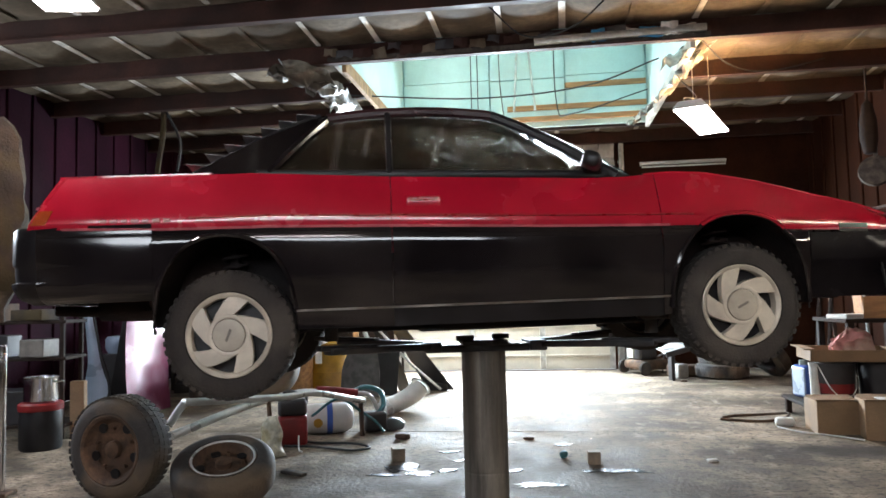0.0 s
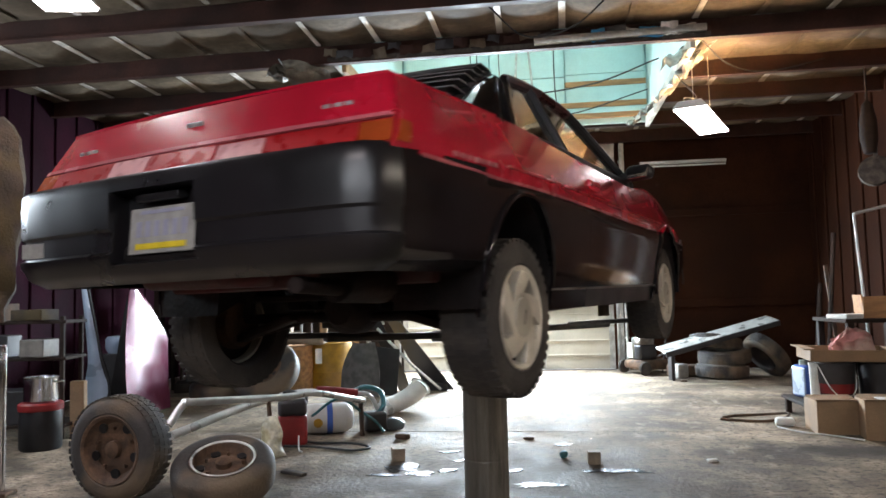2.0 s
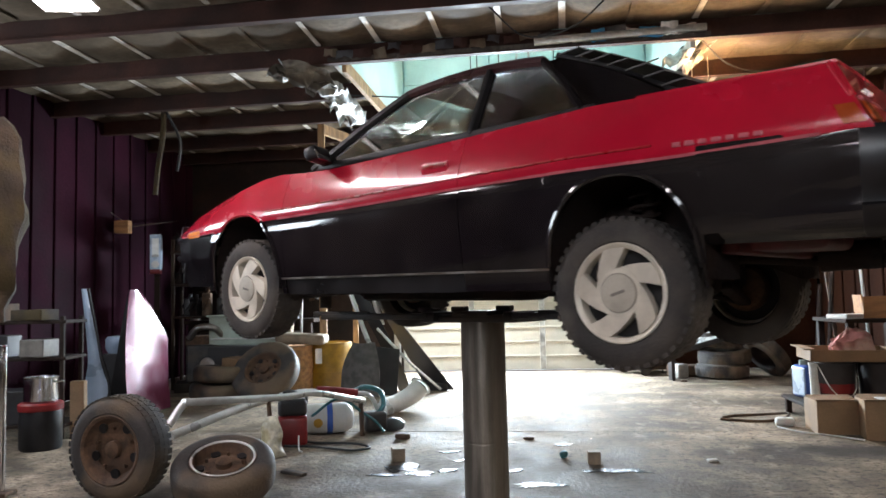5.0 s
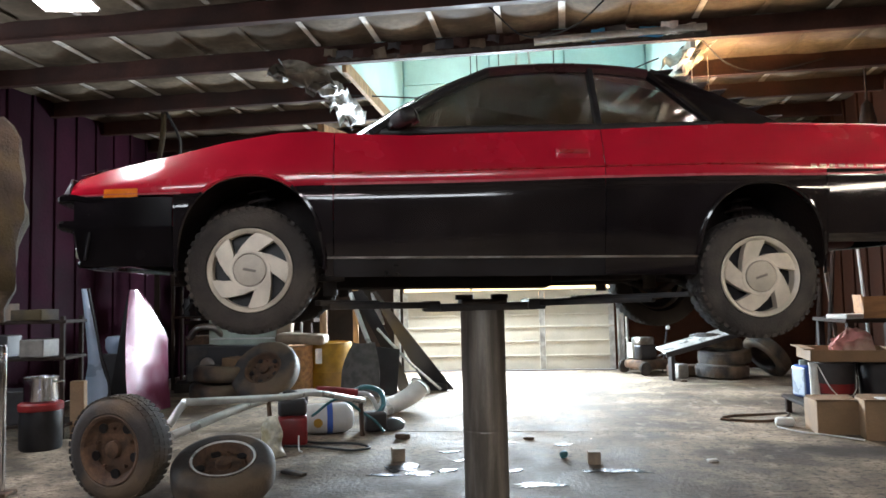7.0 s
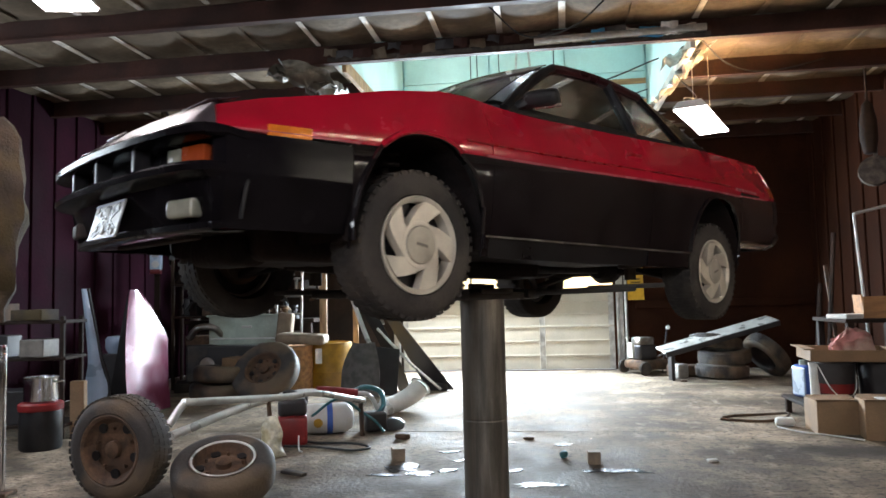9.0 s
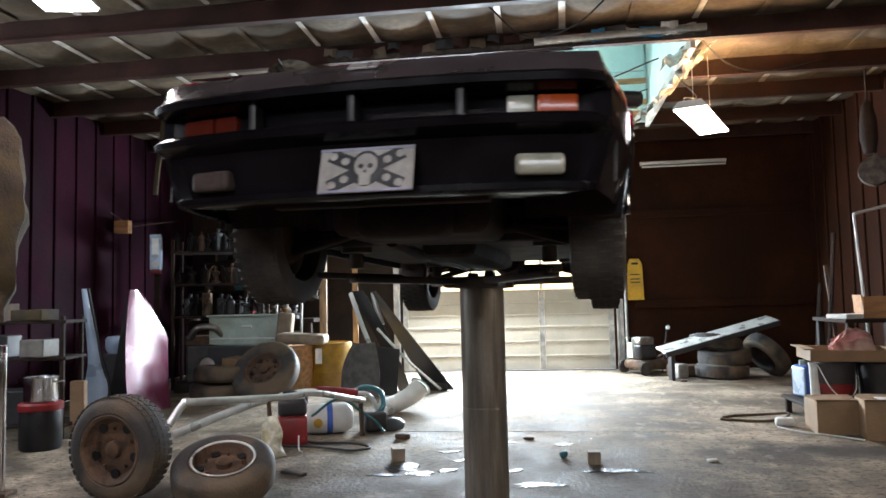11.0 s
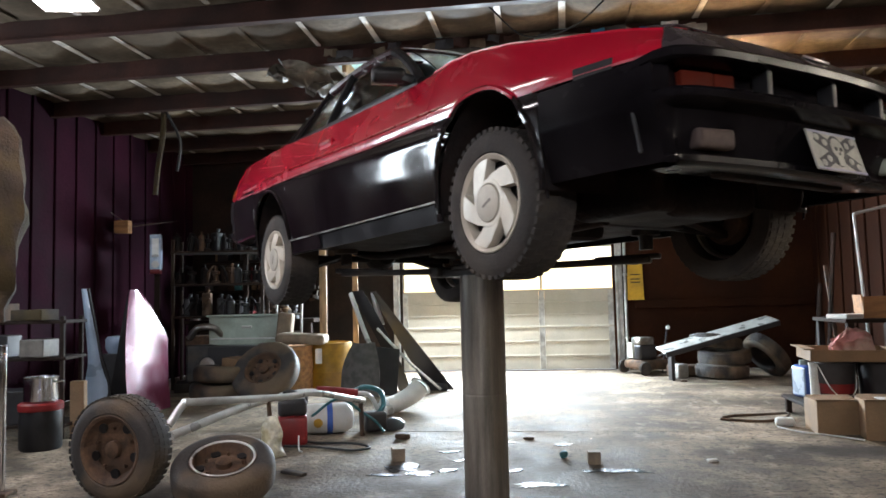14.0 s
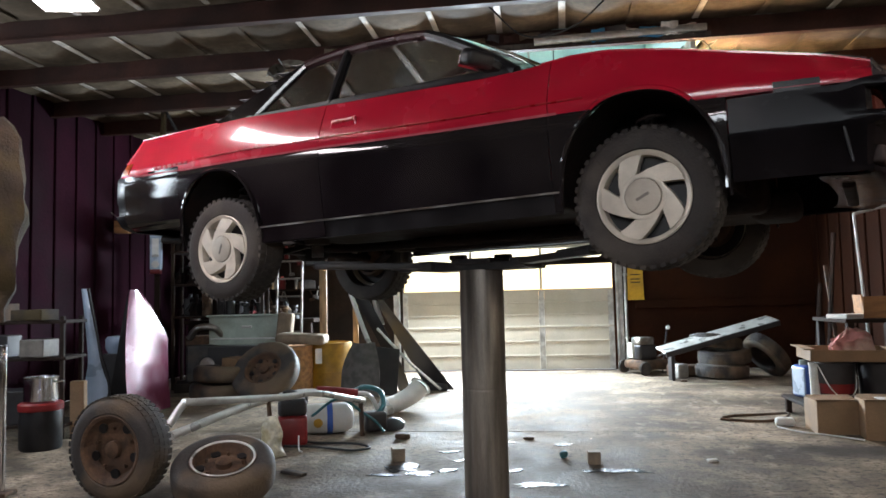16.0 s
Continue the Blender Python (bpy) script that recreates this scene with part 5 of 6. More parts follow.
loose_line("cable", [(-1.55, 1.75, .012), (-1.30, 1.70, .012), (-.98, 1.52, .012), (-.84, 1.62, .012), (-1.0, 1.80, .012), (-1.30, 1.85, .014), (-1.45, 1.98, .012)], .010, "cable", "black electric cable looped on the floor", "cable")
loose_line("cable", [(-1.38, 2.05, .20), (-1.15, 2.08, .34), (-.95, 2.18, .20), (-.85, 2.30, .10), (-.78, 2.28, .015)], .012, "teal", "dark teal hose over the canister", "hose")
loose_line("cable", [(-1.42, 1.70, .10), (-1.40, 1.60, .012), (-1.36, 1.52, .010)], .006, "whiteplastic", "short white lead on the floor", "cable")
loose_line("cable", [(2.30, 2.55, .012), (2.55, 2.40, .012), (2.80, 2.45, .012), (2.95, 2.60, .04), (2.80, 2.75, .012), (2.50, 2.72, .012), (2.35, 2.62, .012)], .012, "rust", "brown hose lying in a loop by the boxes", "hose")
loose_line("cable", [(2.62, 2.10, .01), (2.70, 1.85, .01), (2.85, 1.68, .01), (3.0, 1.45, .01)], .006, "whiteplastic", "white lead on the floor by the boxes", "cable")
for x, y, r, s in ((-.585, 1.17, 12, .092), (.80, .92, -6, .088)):
    wb = part("wood_block", boxed((0, 0, s / 2), (s, s, s), .004, pose(0, 0, 0, 0, 0, r)), "palewood", None, "small sawn timber block on the floor")
    wb.matrix_world = Matrix.Translation((x, y, 0))
    tagged(wb, category="wood block", group="floor blocks")
for x, y, sx, sy, sz, mt, lb, ct in ((-.60, 2.0, .12, .08, .05, "rust", "rusty lump of metal on the floor", "scrap"), (.62, 1.12, .055, .05, .05, "teal", "small teal plastic cap on the floor", "cap"),
                                 (-1.28, .80, .22, .05, .025, "rubber", "strip of black rubber on the floor", "scrap"), (.45, 1.85, .09, .04, .02, "rust", "bit of rusty scrap on the floor", "scrap"),
                                 (1.62, .90, .07, .05, .015, "paper", "scrap of white paper on the floor", "scrap"), (2.95, 5.6, .08, .07, .02, "rust", "bit of rusty scrap on the floor", "scrap"),
                                 (2.72, 2.18, .16, .08, .075, "whiteplastic", "white plastic bottle lying by the boxes", "bottle"), (-1.9, .55, .20, .10, .03, "rust", "flat rusty bracket on the floor", "scrap")):
    sc = bmesh.new()
    box(sc, (0, 0, sz / 2), (sx, sy, sz), min(sx, sy, sz) * .35, pose(0, 0, 0, 0, 0, random.uniform(-40, 40)), 2)
    for v in sc.verts:
        v.co = wob(v.co, 25, .006)
        v.co.z = max(v.co.z, 0)
    o = part(ct, sc, mt, None, lb)
    o.matrix_world = Matrix.Translation((x, y, 0))
    tagged(o, category=ct)


def puddle(x, y, a, b, seed, rot=0):
    bm = bmesh.new()
    n = 80
    ring = []
    for k in range(n):
        t = 6.283185 * k / n
        q = 1 + .75 * noise.noise((math.cos(t) * 1.6 + seed, math.sin(t) * 1.6, seed)) + .40 * noise.noise((math.cos(t) * 5 + seed, math.sin(t) * 5, 3)) + .40 * noise.noise((math.cos(t) * 13 + seed, math.sin(t) * 13, 7))
        q = max(q, .12)
        ring.append(bm.verts.new((a * q * math.cos(t), b * q * math.sin(t), 0)))
    f = bm.faces.new(ring)
    bmesh.ops.extrude_face_region(bm, geom=[f])
    for v in bm.verts[n:]:
        v.co.z = .003
    o = part("puddle", bm, "water", None, "thin oily wet patch shining on the concrete")
    o.matrix_world = pose(x, y, .0005, 0, 0, rot)
    return tagged(o, category="puddle", group="wet patches")


for i, p in enumerate(((-.52, .92, .13, .10), (-.40, .74, .10, .05), (-.22, .80, .08, .04), (.24, .76, .05, .035), (-.20, 1.42, .07, .035), (.24, 1.75, .05, .03), (.68, 1.58, .07, .035), (.95, .68, .15, .06), (.74, .70, .05, .03), (.36, .36, .12, .06), (-.66, .72, .09, .03), (-.13, 1.12, .05, .025))):
    puddle(*p, i * 3.7, random.uniform(-25, 25))

# ---- beside the left wall ----
hood = thing("loose_hood", pose(-3.50, 4.15, 0, 0, 0, 8), "maroon car hood standing on edge, dented and glossy", "car hood")
rows = []
for i in range(15):
    q = i / 14
    z = 1.36 - 1.36 * q
    ln = .10 + .34 * min(1, q * 2.4) ** .8 - .20 * max(0, q - .4)
    x0 = -.24 + .16 * q - .04 * math.sin(math.pi * q)
    r = []
    for j in range(9):
        k = j / 8
        f = ln * 1.5 * k - .26 * q * (1 - k)
        r.append((x0 + .376 * f + .02 * math.sin(math.pi * k), -.30 + .926 * f + .006 * noise.noise((i * .5, j * .6, 1)), z))
    rows.append(r)
part("skin", grid(bmesh.new(), rows, .006), "mauve", hood)
part("inner_frame", tube(bmesh.new(), [(-.24, .02, 1.33), (-.30, .10, 1.0), (-.38, .14, .6), (-.46, .16, .01)], .018, 8, 5), "darkplastic", hood)
part("inner_frame", tube(bmesh.new(), [(-.24, .02, 1.30), (-.22, .12, .9), (-.25, .16, .4), (-.30, .16, .01)], .022, 8, 5), "rust", hood)
part("inner_panel", grid(bmesh.new(), [[(-.27 - .24 * q + .30 * q * k, -.27 + .08 * q, 1.33 * (1 - q)) for k in (0, .5, 1)] for q in [i / 8 for i in range(9)]], .006), "plastic", hood)
bp = thing("loose_fender", pose(-4.10, 3.80, 0, 0, 0, 6), "pale blue car fender standing on end", "car fender")
rows = []
for i in range(17):
    q = i / 16
    z = 1.38 * (1 - q)
    c = -.09 + .15 * math.sin(1.5 * q)
    w = .028 + .060 * q + .05 * math.exp(-((q - .78) / .12) ** 2)
    rows.append([(c + w * (j / 3 - 1), -.03 * (1 - (j / 3 - 1) ** 2), z) for j in range(7)])
part("skin", grid(bmesh.new(), rows, .005), "iceblue", bp)
part("edge", tube(bmesh.new(), [(rows[i][-1][0] + .012, .02, rows[i][0][2]) for i in (0, 4, 8, 12, 16)], .014, 8, 5), "darkplastic", bp)
bx = thing("storage_box", pose(-4.02, 4.3, 0), "pale blue round tub on a crate beside the fenders", "tub")
part("crate", boxed((0, 0, .32), (.34, .34, .64), .012), "darkplastic", bx)
part("tub", lathe(bmesh.new(), [(.12, .64), (.15, .70), (.15, .80), (.13, .83), (0, .84)], 24), "iceblue", bx)
cb = thing("black_drum", pose(-3.64, 1.95, 0), "black drum with a red lid and a chrome pot on top", "drum")
part("drum", lathe(bmesh.new(), [(0, 0), (.155, 0), (.165, .02), (.165, .30), (.16, .33), (0, .33)], 32), "plastic", cb)
part("lid", lathe(bmesh.new(), [(.172, .325), (.176, .335), (.176, .375), (.16, .39), (0, .39)], 32), "redplastic", cb, "dark red lid")
pot = thing("steel_pot", pose(-3.64, 1.95, .392), "dented shiny steel pot on the drum", "pot")
part("body", lathe(bmesh.new(), [(0, 0), (.125, 0), (.135, .012), (.135, .20), (.14, .21), (.130, .21), (.126, .03), (0, .028)], 32), "chrome", pot)
part("handle", tube(bmesh.new(), [(.13, 0, .16), (.18, .02, .17), (.18, -.02, .17), (.13, -.03, .16)], .008, 6, 4), "chrome", pot)
shelf = thing("metal_shelf", pose(-4.12, 2.55, 0, 0, 0, 4), "dark metal shelf along the side wall", "shelf")
for x in (-.42, .42):
    for y in (-.2, .2):
        part("upright", boxed((x, y, .55), (.035, .035, 1.10), .003), "darkwall", shelf)
for z in (.12, .72, 1.05):
    part("shelf_board", boxed((0, 0, z), (.92, .46, .03), .004), "darkwall", shelf)
for x, y, z, s, mt, nm, lb in ((-3.92, 2.42, .737, (.24, .22, .16), "liftgrey", "plastic_box", "grey plastic box on the metal shelf"), (-4.30, 2.50, .737, (.22, .22, .20), "darkplastic", "plastic_box", "dark plastic box on the metal shelf"),
                               (-3.98, 2.45, 1.067, (.30, .26, .10), "burlap", "folded_sack", "folded brown sack on the metal shelf"), (-4.35, 2.55, 1.067, (.20, .25, .16), "rust", "tin_box", "rusty tin box on the metal shelf"),
                               (-3.62, 2.55, 0.0, (.13, .08, .50), "cardboard", "cardboard_box", "narrow cardboard box beside the shelf"), (-4.15, 2.5, .137, (.40, .30, .30), "darkplastic", "plastic_box", "dark crate under the metal shelf")):
    o = part(nm, boxed((0, 0, s[2] / 2), s, .010), mt, None, lb)
    o.matrix_world = pose(x, y, z, 0, 0, random.uniform(-12, 12))
    tagged(o, category=nm.replace("_", " "))
pole = thing("jack_handle", pose(-3.085, .42, 0), "blue and chrome steel pole standing upright", "pole")
part("chrome_half", lathe(bmesh.new(), [(.028, 0), (.028, .93), (.024, .945), (0, .945)], 20, pose(.028, 0, 0)), "chrome", pole)
part("blue_half", lathe(bmesh.new(), [(.03, 0), (.03, .88), (.02, .90), (0, .90)], 20, pose(-.035, .01, 0)), "blueplastic", pole)
part("foot", boxed((0, 0, .012), (.20, .14, .024), .006), "rust", pole)
# hanging burlap roll
bu = bmesh.new()
rows = []
for i in range(19):
    q = i / 18
    z = 2.38 - 1.30 * q
    r = .07 + .075 * math.sin(math.pi * min(1, q * 1.1)) + .03 * q
    rr = [wob((-3.02 + r * math.cos(a), .25 + r * .8 * math.sin(a), z), 5, .07) for a in [6.2832 * k / 18 for k in range(18)]]
    rows.append(rr + [rr[0]])
grid(bu, rows)
sack = thing("hanging_sack", pose(0, 0, 0), "brown burlap sack hanging from a rope, stained yellow", "sack")
part("cloth", bu, "burlap", sack)
rp = bmesh.new()
rod(rp, (-3.02, .25, 2.36), (-3.02, .25, 3.80), .010)
part("rope", rp, "burlap", sack)
o = thing("wall_box", pose(-4.75, 6.05, 2.20), "small orange wooden box fixed to the wall with a thin rod", "box")
part("box", boxed((0, 0, .10), (.20, .14, .18), .008), "rawwood", o)
part("rod", tube(bmesh.new(), [(.0, 0, .19), (-.18, -.02, .32), (-.36, -.05, .50)], .008, 6, 3), "steel", o)
part("arm", bar(bmesh.new(), (0, .04, .10), (.30, 1.30, .32), .02, .02, .004), "darkwall", o)

# ---- workbench and stored goods at the back left ----
wbm = B @ pose(-4.2, 6.9, 0)
wk = thing("workbench", wbm, "dark timber workbench against the back wall", "workbench")
part("top", boxed((0, 0, .90), (2.1, .75, .06), .008), "darkwall", wk)
for x in (-.95, .95):
    for y in (-.3, .3):
        part("leg", boxed((x, y, .435), (.09, .09, .87), .006), "darkwall", wk)
part("lower_shelf", boxed((0, 0, .30), (1.9, .65, .04), .006), "darkwall", wk)
part("back_board", boxed((0, .36, 1.55), (2.1, .03, 1.25), .005), "darkwall", wk)
random.seed(11)
for i in range(34):
    x, y = random.uniform(-.95, .95), random.uniform(-.30, .22)
    z = .93 if i < 22 else .32
    mt = random.choice(["steel", "rust", "darkplastic", "galv", "darkplastic", "liftpaint", "rust", "redplastic", "whiteplastic", "cardboard"])
    kind = i % 3
    b = bmesh.new()
    if kind == 0:
        s = (random.uniform(.08, .25), random.uniform(.08, .2), random.uniform(.08, .32))
        box(b, (0, 0, s[2] / 2), s, .012)
        if random.random() < .6:
            box(b, (s[0] * .2, 0, s[2] + .015), (s[0] * .4, s[1] * .5, .03), .006)
        nm, lb = "tool_box", "small greasy box of tools on the workbench"
    elif kind == 1:
        r, h = random.uniform(.03, .08), random.uniform(.1, .28)
        lathe(b, [(0, 0), (r, 0), (r, h * .8), (r * .5, h * .9), (r * .5, h), (0, h)], 16)
        nm, lb = "oil_bottle", "oil bottle on the workbench"
    else:
        r = random.uniform(.05, .11)
        lathe(b, [(0, 0), (r, 0), (r * .9, .05), (r * .4, .06), (r * .45, .16), (r * .8, .17), (r * .7, .21), (0, .21)], 16)
        rod(b, (-r, 0, .10), (r * 1.6, .02, .13), .016)
        nm, lb = "engine_part", "greasy machine part on the workbench"
    o = part(nm, b, mt, None, lb)
    o.matrix_world = wbm @ pose(x, y, z, 0, 0, random.uniform(0, 360))
    tagged(o, category=nm.replace("_", " "), group="bench clutter")
for i in range(14):
    b = bmesh.new()
    x, z = random.uniform(-.95, .95), random.uniform(1.35, 2.05)
    ln = random.uniform(.15, .4)
    rod(b, (0, 0, 0), (random.uniform(-.05, .05), 0, -ln), .012)
    box(b, (0, 0, -ln), (.09, .025, .05), .006)
    box(b, (0, .02, 0.0), (.02, .06, .02), .003)
    o = part("hand_tool", b, random.choice(["steel", "rust", "galv", "redplastic"]), None, "hand tool hung on the board above the bench")
    o.matrix_world = wbm @ pose(x, .325, z, 0, random.uniform(-20, 20), 0)
    tagged(o, category="tool", group="hung tools")
for z in (1.38, 1.86):
    part("shelf_board", boxed((0, .22, z), (2.05, .28, .03), .005), "darkwall", wk)
for i in range(30):
    x, y, z = random.uniform(-.95, .95), random.uniform(.14, .28), (1.395, 1.875)[i % 2]
    mt = random.choice(["steel", "rust", "darkplastic", "galv", "liftpaint", "whiteplastic", "cardboard", "redplastic", "darkplastic", "teal"])
    b = bmesh.new()
    if i % 3:
        r, h = random.uniform(.03, .075), random.uniform(.10, .26)
        lathe(b, [(0, 0), (r, 0), (r, h * .75), (r * .6, h * .85), (r * .5, h), (0, h)], 14)
        nm, lb = "oil_bottle", "dusty bottle on the bench shelf"
    else:
        s = (random.uniform(.10, .28), random.uniform(.08, .2), random.uniform(.08, .24))
        box(b, (0, 0, s[2] / 2), s, .01)
        box(b, (0, 0, s[2] + .01), (s[0] * .5, s[1] * .4, .02), .004)
        nm, lb = "tool_box", "small dusty box on the bench shelf"
    o = part(nm, b, mt, None, lb)
    o.matrix_world = wbm @ pose(x, y, z, 0, 0, random.uniform(-30, 30))
    tagged(o, category=nm.replace("_", " "), group="bench clutter")
eg = thing("engine_block", pose(-3.55, 6.0, 0, 0, 0, 15), "greasy dark engine block on a wooden pallet", "engine")
part("pallet", boxed((0, 0, .06), (.80, .60, .12), .01), "darkwall", eg)
part("block", boxed((0, 0, .38), (.52, .42, .50), .03, None, 3), "liftpaint", eg)
part("head", boxed((0, 0, .68), (.56, .30, .14), .03, None, 3), "rust", eg)
part("intake", tube(bmesh.new(), [(-.22, -.18, .72), (-.10, -.26, .86), (.10, -.26, .86), (.24, -.18, .72)], .045, 10, 5), "steel", eg)
part("pulley", lathe(bmesh.new(), [(0, 0), (.09, 0), (.10, .02), (.085, .03), (.10, .04), (.09, .06), (0, .06)], 24, pose(.02, -.21, .36, 90, 0, 0)), "steel", eg)
rack = thing("parts_rack", pose(-3.42, 6.25, 0, 0, 0, 3), "dark open rack crowded with greasy metal parts", "rack")
for x in (-.62, .62):
    for y in (-.20, .20):
        part("upright", boxed((x, y, 1.05), (.045, .045, 2.10), .004), "darkwall", rack)
for z in (1.00, 1.46, 1.92):
    part("shelf_board", boxed((0, 0, z), (1.30, .46, .028), .004), "darkwall", rack)
rnd = random.Random(23)
for i in range(48):
    if i % 4 == 3:
        continue
    z = (1.016, 1.476, 1.936)[i % 4]
    x, y = -.56 + 1.10 * ((i // 4) / 11.0) + rnd.uniform(-.03, .03), rnd.uniform(-.13, .10)
    b = bmesh.new()
    k = rnd.randrange(4)
    if k == 0:
        r = rnd.uniform(.05, .085)
        lathe(b, [(0, 0), (r, 0), (r, .03), (r * .5, .04), (r * .5, .12), (r * .9, .13), (r * .9, .17), (.02, .18), (.02, .25), (0, .25)], 14)
        nm, lb = "gear_hub", "greasy hub standing on the parts rack"
    elif k == 1:
        w, h = rnd.uniform(.09, .14), rnd.uniform(.16, .33)
        box(b, (0, 0, h * .5), (w, .14, h), .02, None, 2)
        rod(b, (-w * .4, -.07, h * .3), (w * .4, -.10, h * .75), .018, seg=8)
        rod(b, (0, 0, h * .9), (.02, 0, h + .06), .025, seg=8)
        nm, lb = "gearbox_case", "dirty cast case on the parts rack"
    elif k == 2:
        tube(b, [(-.08, 0, .02), (-.07, -.03, .16), (0, -.06, .25), (.07, -.03, .15), (.08, 0, .02)], .018, 8, 4)
        tube(b, [(-.05, .05, .02), (0, .05, .20), (.06, .04, .02)], .012, 6, 4)
        nm, lb = "bent_pipe", "bent pipe lying on the parts rack"
    else:
        r = rnd.uniform(.045, .075)
        lathe(b, [(0, 0), (r, 0), (r, .20), (r * .7, .22), (r * .3, .24), (r * .3, .28), (0, .28)], 14)
        nm, lb = "oil_can", "dull metal can on the parts rack"
    o = part(nm, b, rnd.choice(["rust", "under", "darkplastic", "plastic", "plastic", "liftpaint", "cable", "cable", "under", "under"]), None, lb)
    o.matrix_world = rack.matrix_world @ pose(x, y, z, 0, 0, rnd.uniform(-40, 40))
    tagged(o, category=nm.replace("_", " "), group="rack parts")
lab = thing("wall_dispenser", pose(-4.22, 5.9, 1.62, 0, 0, 10), "pale blue-grey dispenser with a red base on a post", "dispenser")
part("body", boxed((0, 0, .30), (.155, .10, .50), .012), "iceblue", lab)
part("window", boxed((0, -.052, .36), (.09, .008, .26), .004), "silver", lab)
part("dial", lathe(bmesh.new(), [(.05, 0), (.05, .012), (0, .014)], 18, pose(0, -.052, .13, 90, 0, 0)), "whiteplastic", lab)
part("base", boxed((0, -.01, .03), (.14, .10, .06), .006), "redplastic", lab)
part("post", boxed((0, .08, -.60), (.07, .05, 2.0), .005), "darkwall", lab)
# mint green cabinet with a crate of wood behind the boxes
mc = thing("mint_cabinet", pose(-2.95, 5.85, 0, 0, 0, -4), "mint green enamelled tailgate panel standing on a dark box", "cabinet")
part("base_box", boxed((0, .1, .30), (1.02, .40, .60), .010), "darkplastic", mc)
part("panel", boxed((0, 0, .82), (1.04, .09, .42), .020), "mint", mc)
part("lip", boxed((0, -.03, 1.015), (1.06, .16, .03), .010), "mint", mc)
part("latch", boxed((.02, -.055, .86), (.14, .03, .035), .008), "silver", mc)
part("crease", boxed((0, -.05, .70), (.98, .012, .02), .004), "whiteplastic", mc)
o = part("cardboard_box", boxed((0, 0, .24), (.50, .36, .48), .006), "cardboard", None, "open cardboard box behind the big tyre")
o.matrix_world = pose(-2.80, 5.18, .12, 0, 4, -14)
o.location.z = .0
tagged(o, category="cardboard box")
fl = thing("box_flap", pose(-2.56, 5.05, .50, 24, -18, 10), "bent wire rack on top of the cardboard box", "rack")
part("wire", tube(bmesh.new(), [(-.18, 0, 0), (0, .05, .13), (.10, 0, .16), (.20, 0, .02), (.05, 0, -.02)], .010, 6, 5), "steel", fl)
part("wire", tube(bmesh.new(), [(-.10, .05, -.02), (.04, .08, .10), (.16, .05, -.01)], .010, 6, 5), "steel", fl)
bk = thing("yellow_drum", pose(-1.80, 5.78, 0), "orange-yellow drum with a pale label", "drum")
part("drum", lathe(bmesh.new(), [(0, 0), (.30, 0), (.315, .02), (.31, .22), (.318, .24), (.31, .26), (.305, .50), (.312, .52), (.30, .62), (.28, .63), (.27, .60), (0, .60)], 36), "drumyellow", bk)
part("label", boxed((-.10, -.290, .46), (.09, .05, .20), .010), "whiteplastic", bk)
bkt = thing("orange_drum", pose(-2.25, 5.55, 0), "rusty orange drum under a grey cushion", "drum")
part("drum", lathe(bmesh.new(), [(0, 0), (.26, 0), (.265, .30), (.272, .32), (.26, .60), (0, .60)], 32), "rawwood", bkt)
cu = part("seat_cushion", boxed((0, 0, .065), (.66, .34, .13), .05, None, 4), "tan", None, "worn grey-brown cushion lying on the drums")
cu.matrix_world = pose(-2.12, 5.50, .632, 2, 3, -4)
tagged(cu, category="cushion")
sx = part("foam_block", boxed((0, 0, .22), (.20, .22, .44), .03, None, 3), "tan", None, "grey upholstered block standing beside the cabinet")
sx.matrix_world = pose(-2.42, 5.75, .62, 0, 6, 0)
sx.location.z = .60
tagged(sx, category="cushion")
# ladder
ld = thing("ladder", pose(-2.58, 6.75, 0, -6, 0, -3), "dark metal ladder leaning at the back wall", "ladder")
for x in (-.19, .19):
    part("rail", boxed((x, 0, 1.13), (.03, .06, 2.26), .006), "steel", ld)
for k in range(8):
    rg = bmesh.new()
    rod(rg, (-.18, 0, .2 + k * .27), (.18, 0, .2 + k * .27), .016)
    part("rung", rg, "steel", ld)
rk = thing("pipe_rack", pose(0, 0, 0), "long pale pipe resting on dark brackets", "pipe")
part("pipe", tube(bmesh.new(), [(-3.35, 6.62, 2.36), (-2.7, 6.62, 2.28), (-1.80, 6.62, 2.20)], .024, 10, 3), "silver", rk)
part("bracket", boxed((-3.2, 6.75, 1.15), (.07, .07, 2.30), .005), "darkwall", rk)
part("shelf_rail", boxed((-2.1, 6.66, 2.02), (.7, .03, .035), .004), "steel", rk)
# timber post and header
po = thing("timber_post", bld(0, 0), "pale timber post carrying a header at the roof well", "post", kind="")
po.matrix_world = pose(-1.86, 5.66, 0, 0, 0, 6)
part("post", boxed((0, 0, 1.82), (.095, .095, 3.62), .005), "wood", po)
part("header", bar(bmesh.new(), (.02, -.02, 3.54), (.62, .85, 3.50), .05, .14, .004), "wood", po)
part("far_post", boxed((.42, .75, 1.75), (.08, .08, 3.45), .005), "wood", po)
part("switch_box", boxed((-.01, -.09, 2.62), (.22, .10, .16), .012), "darkplastic", po, "dark switch box on the post")
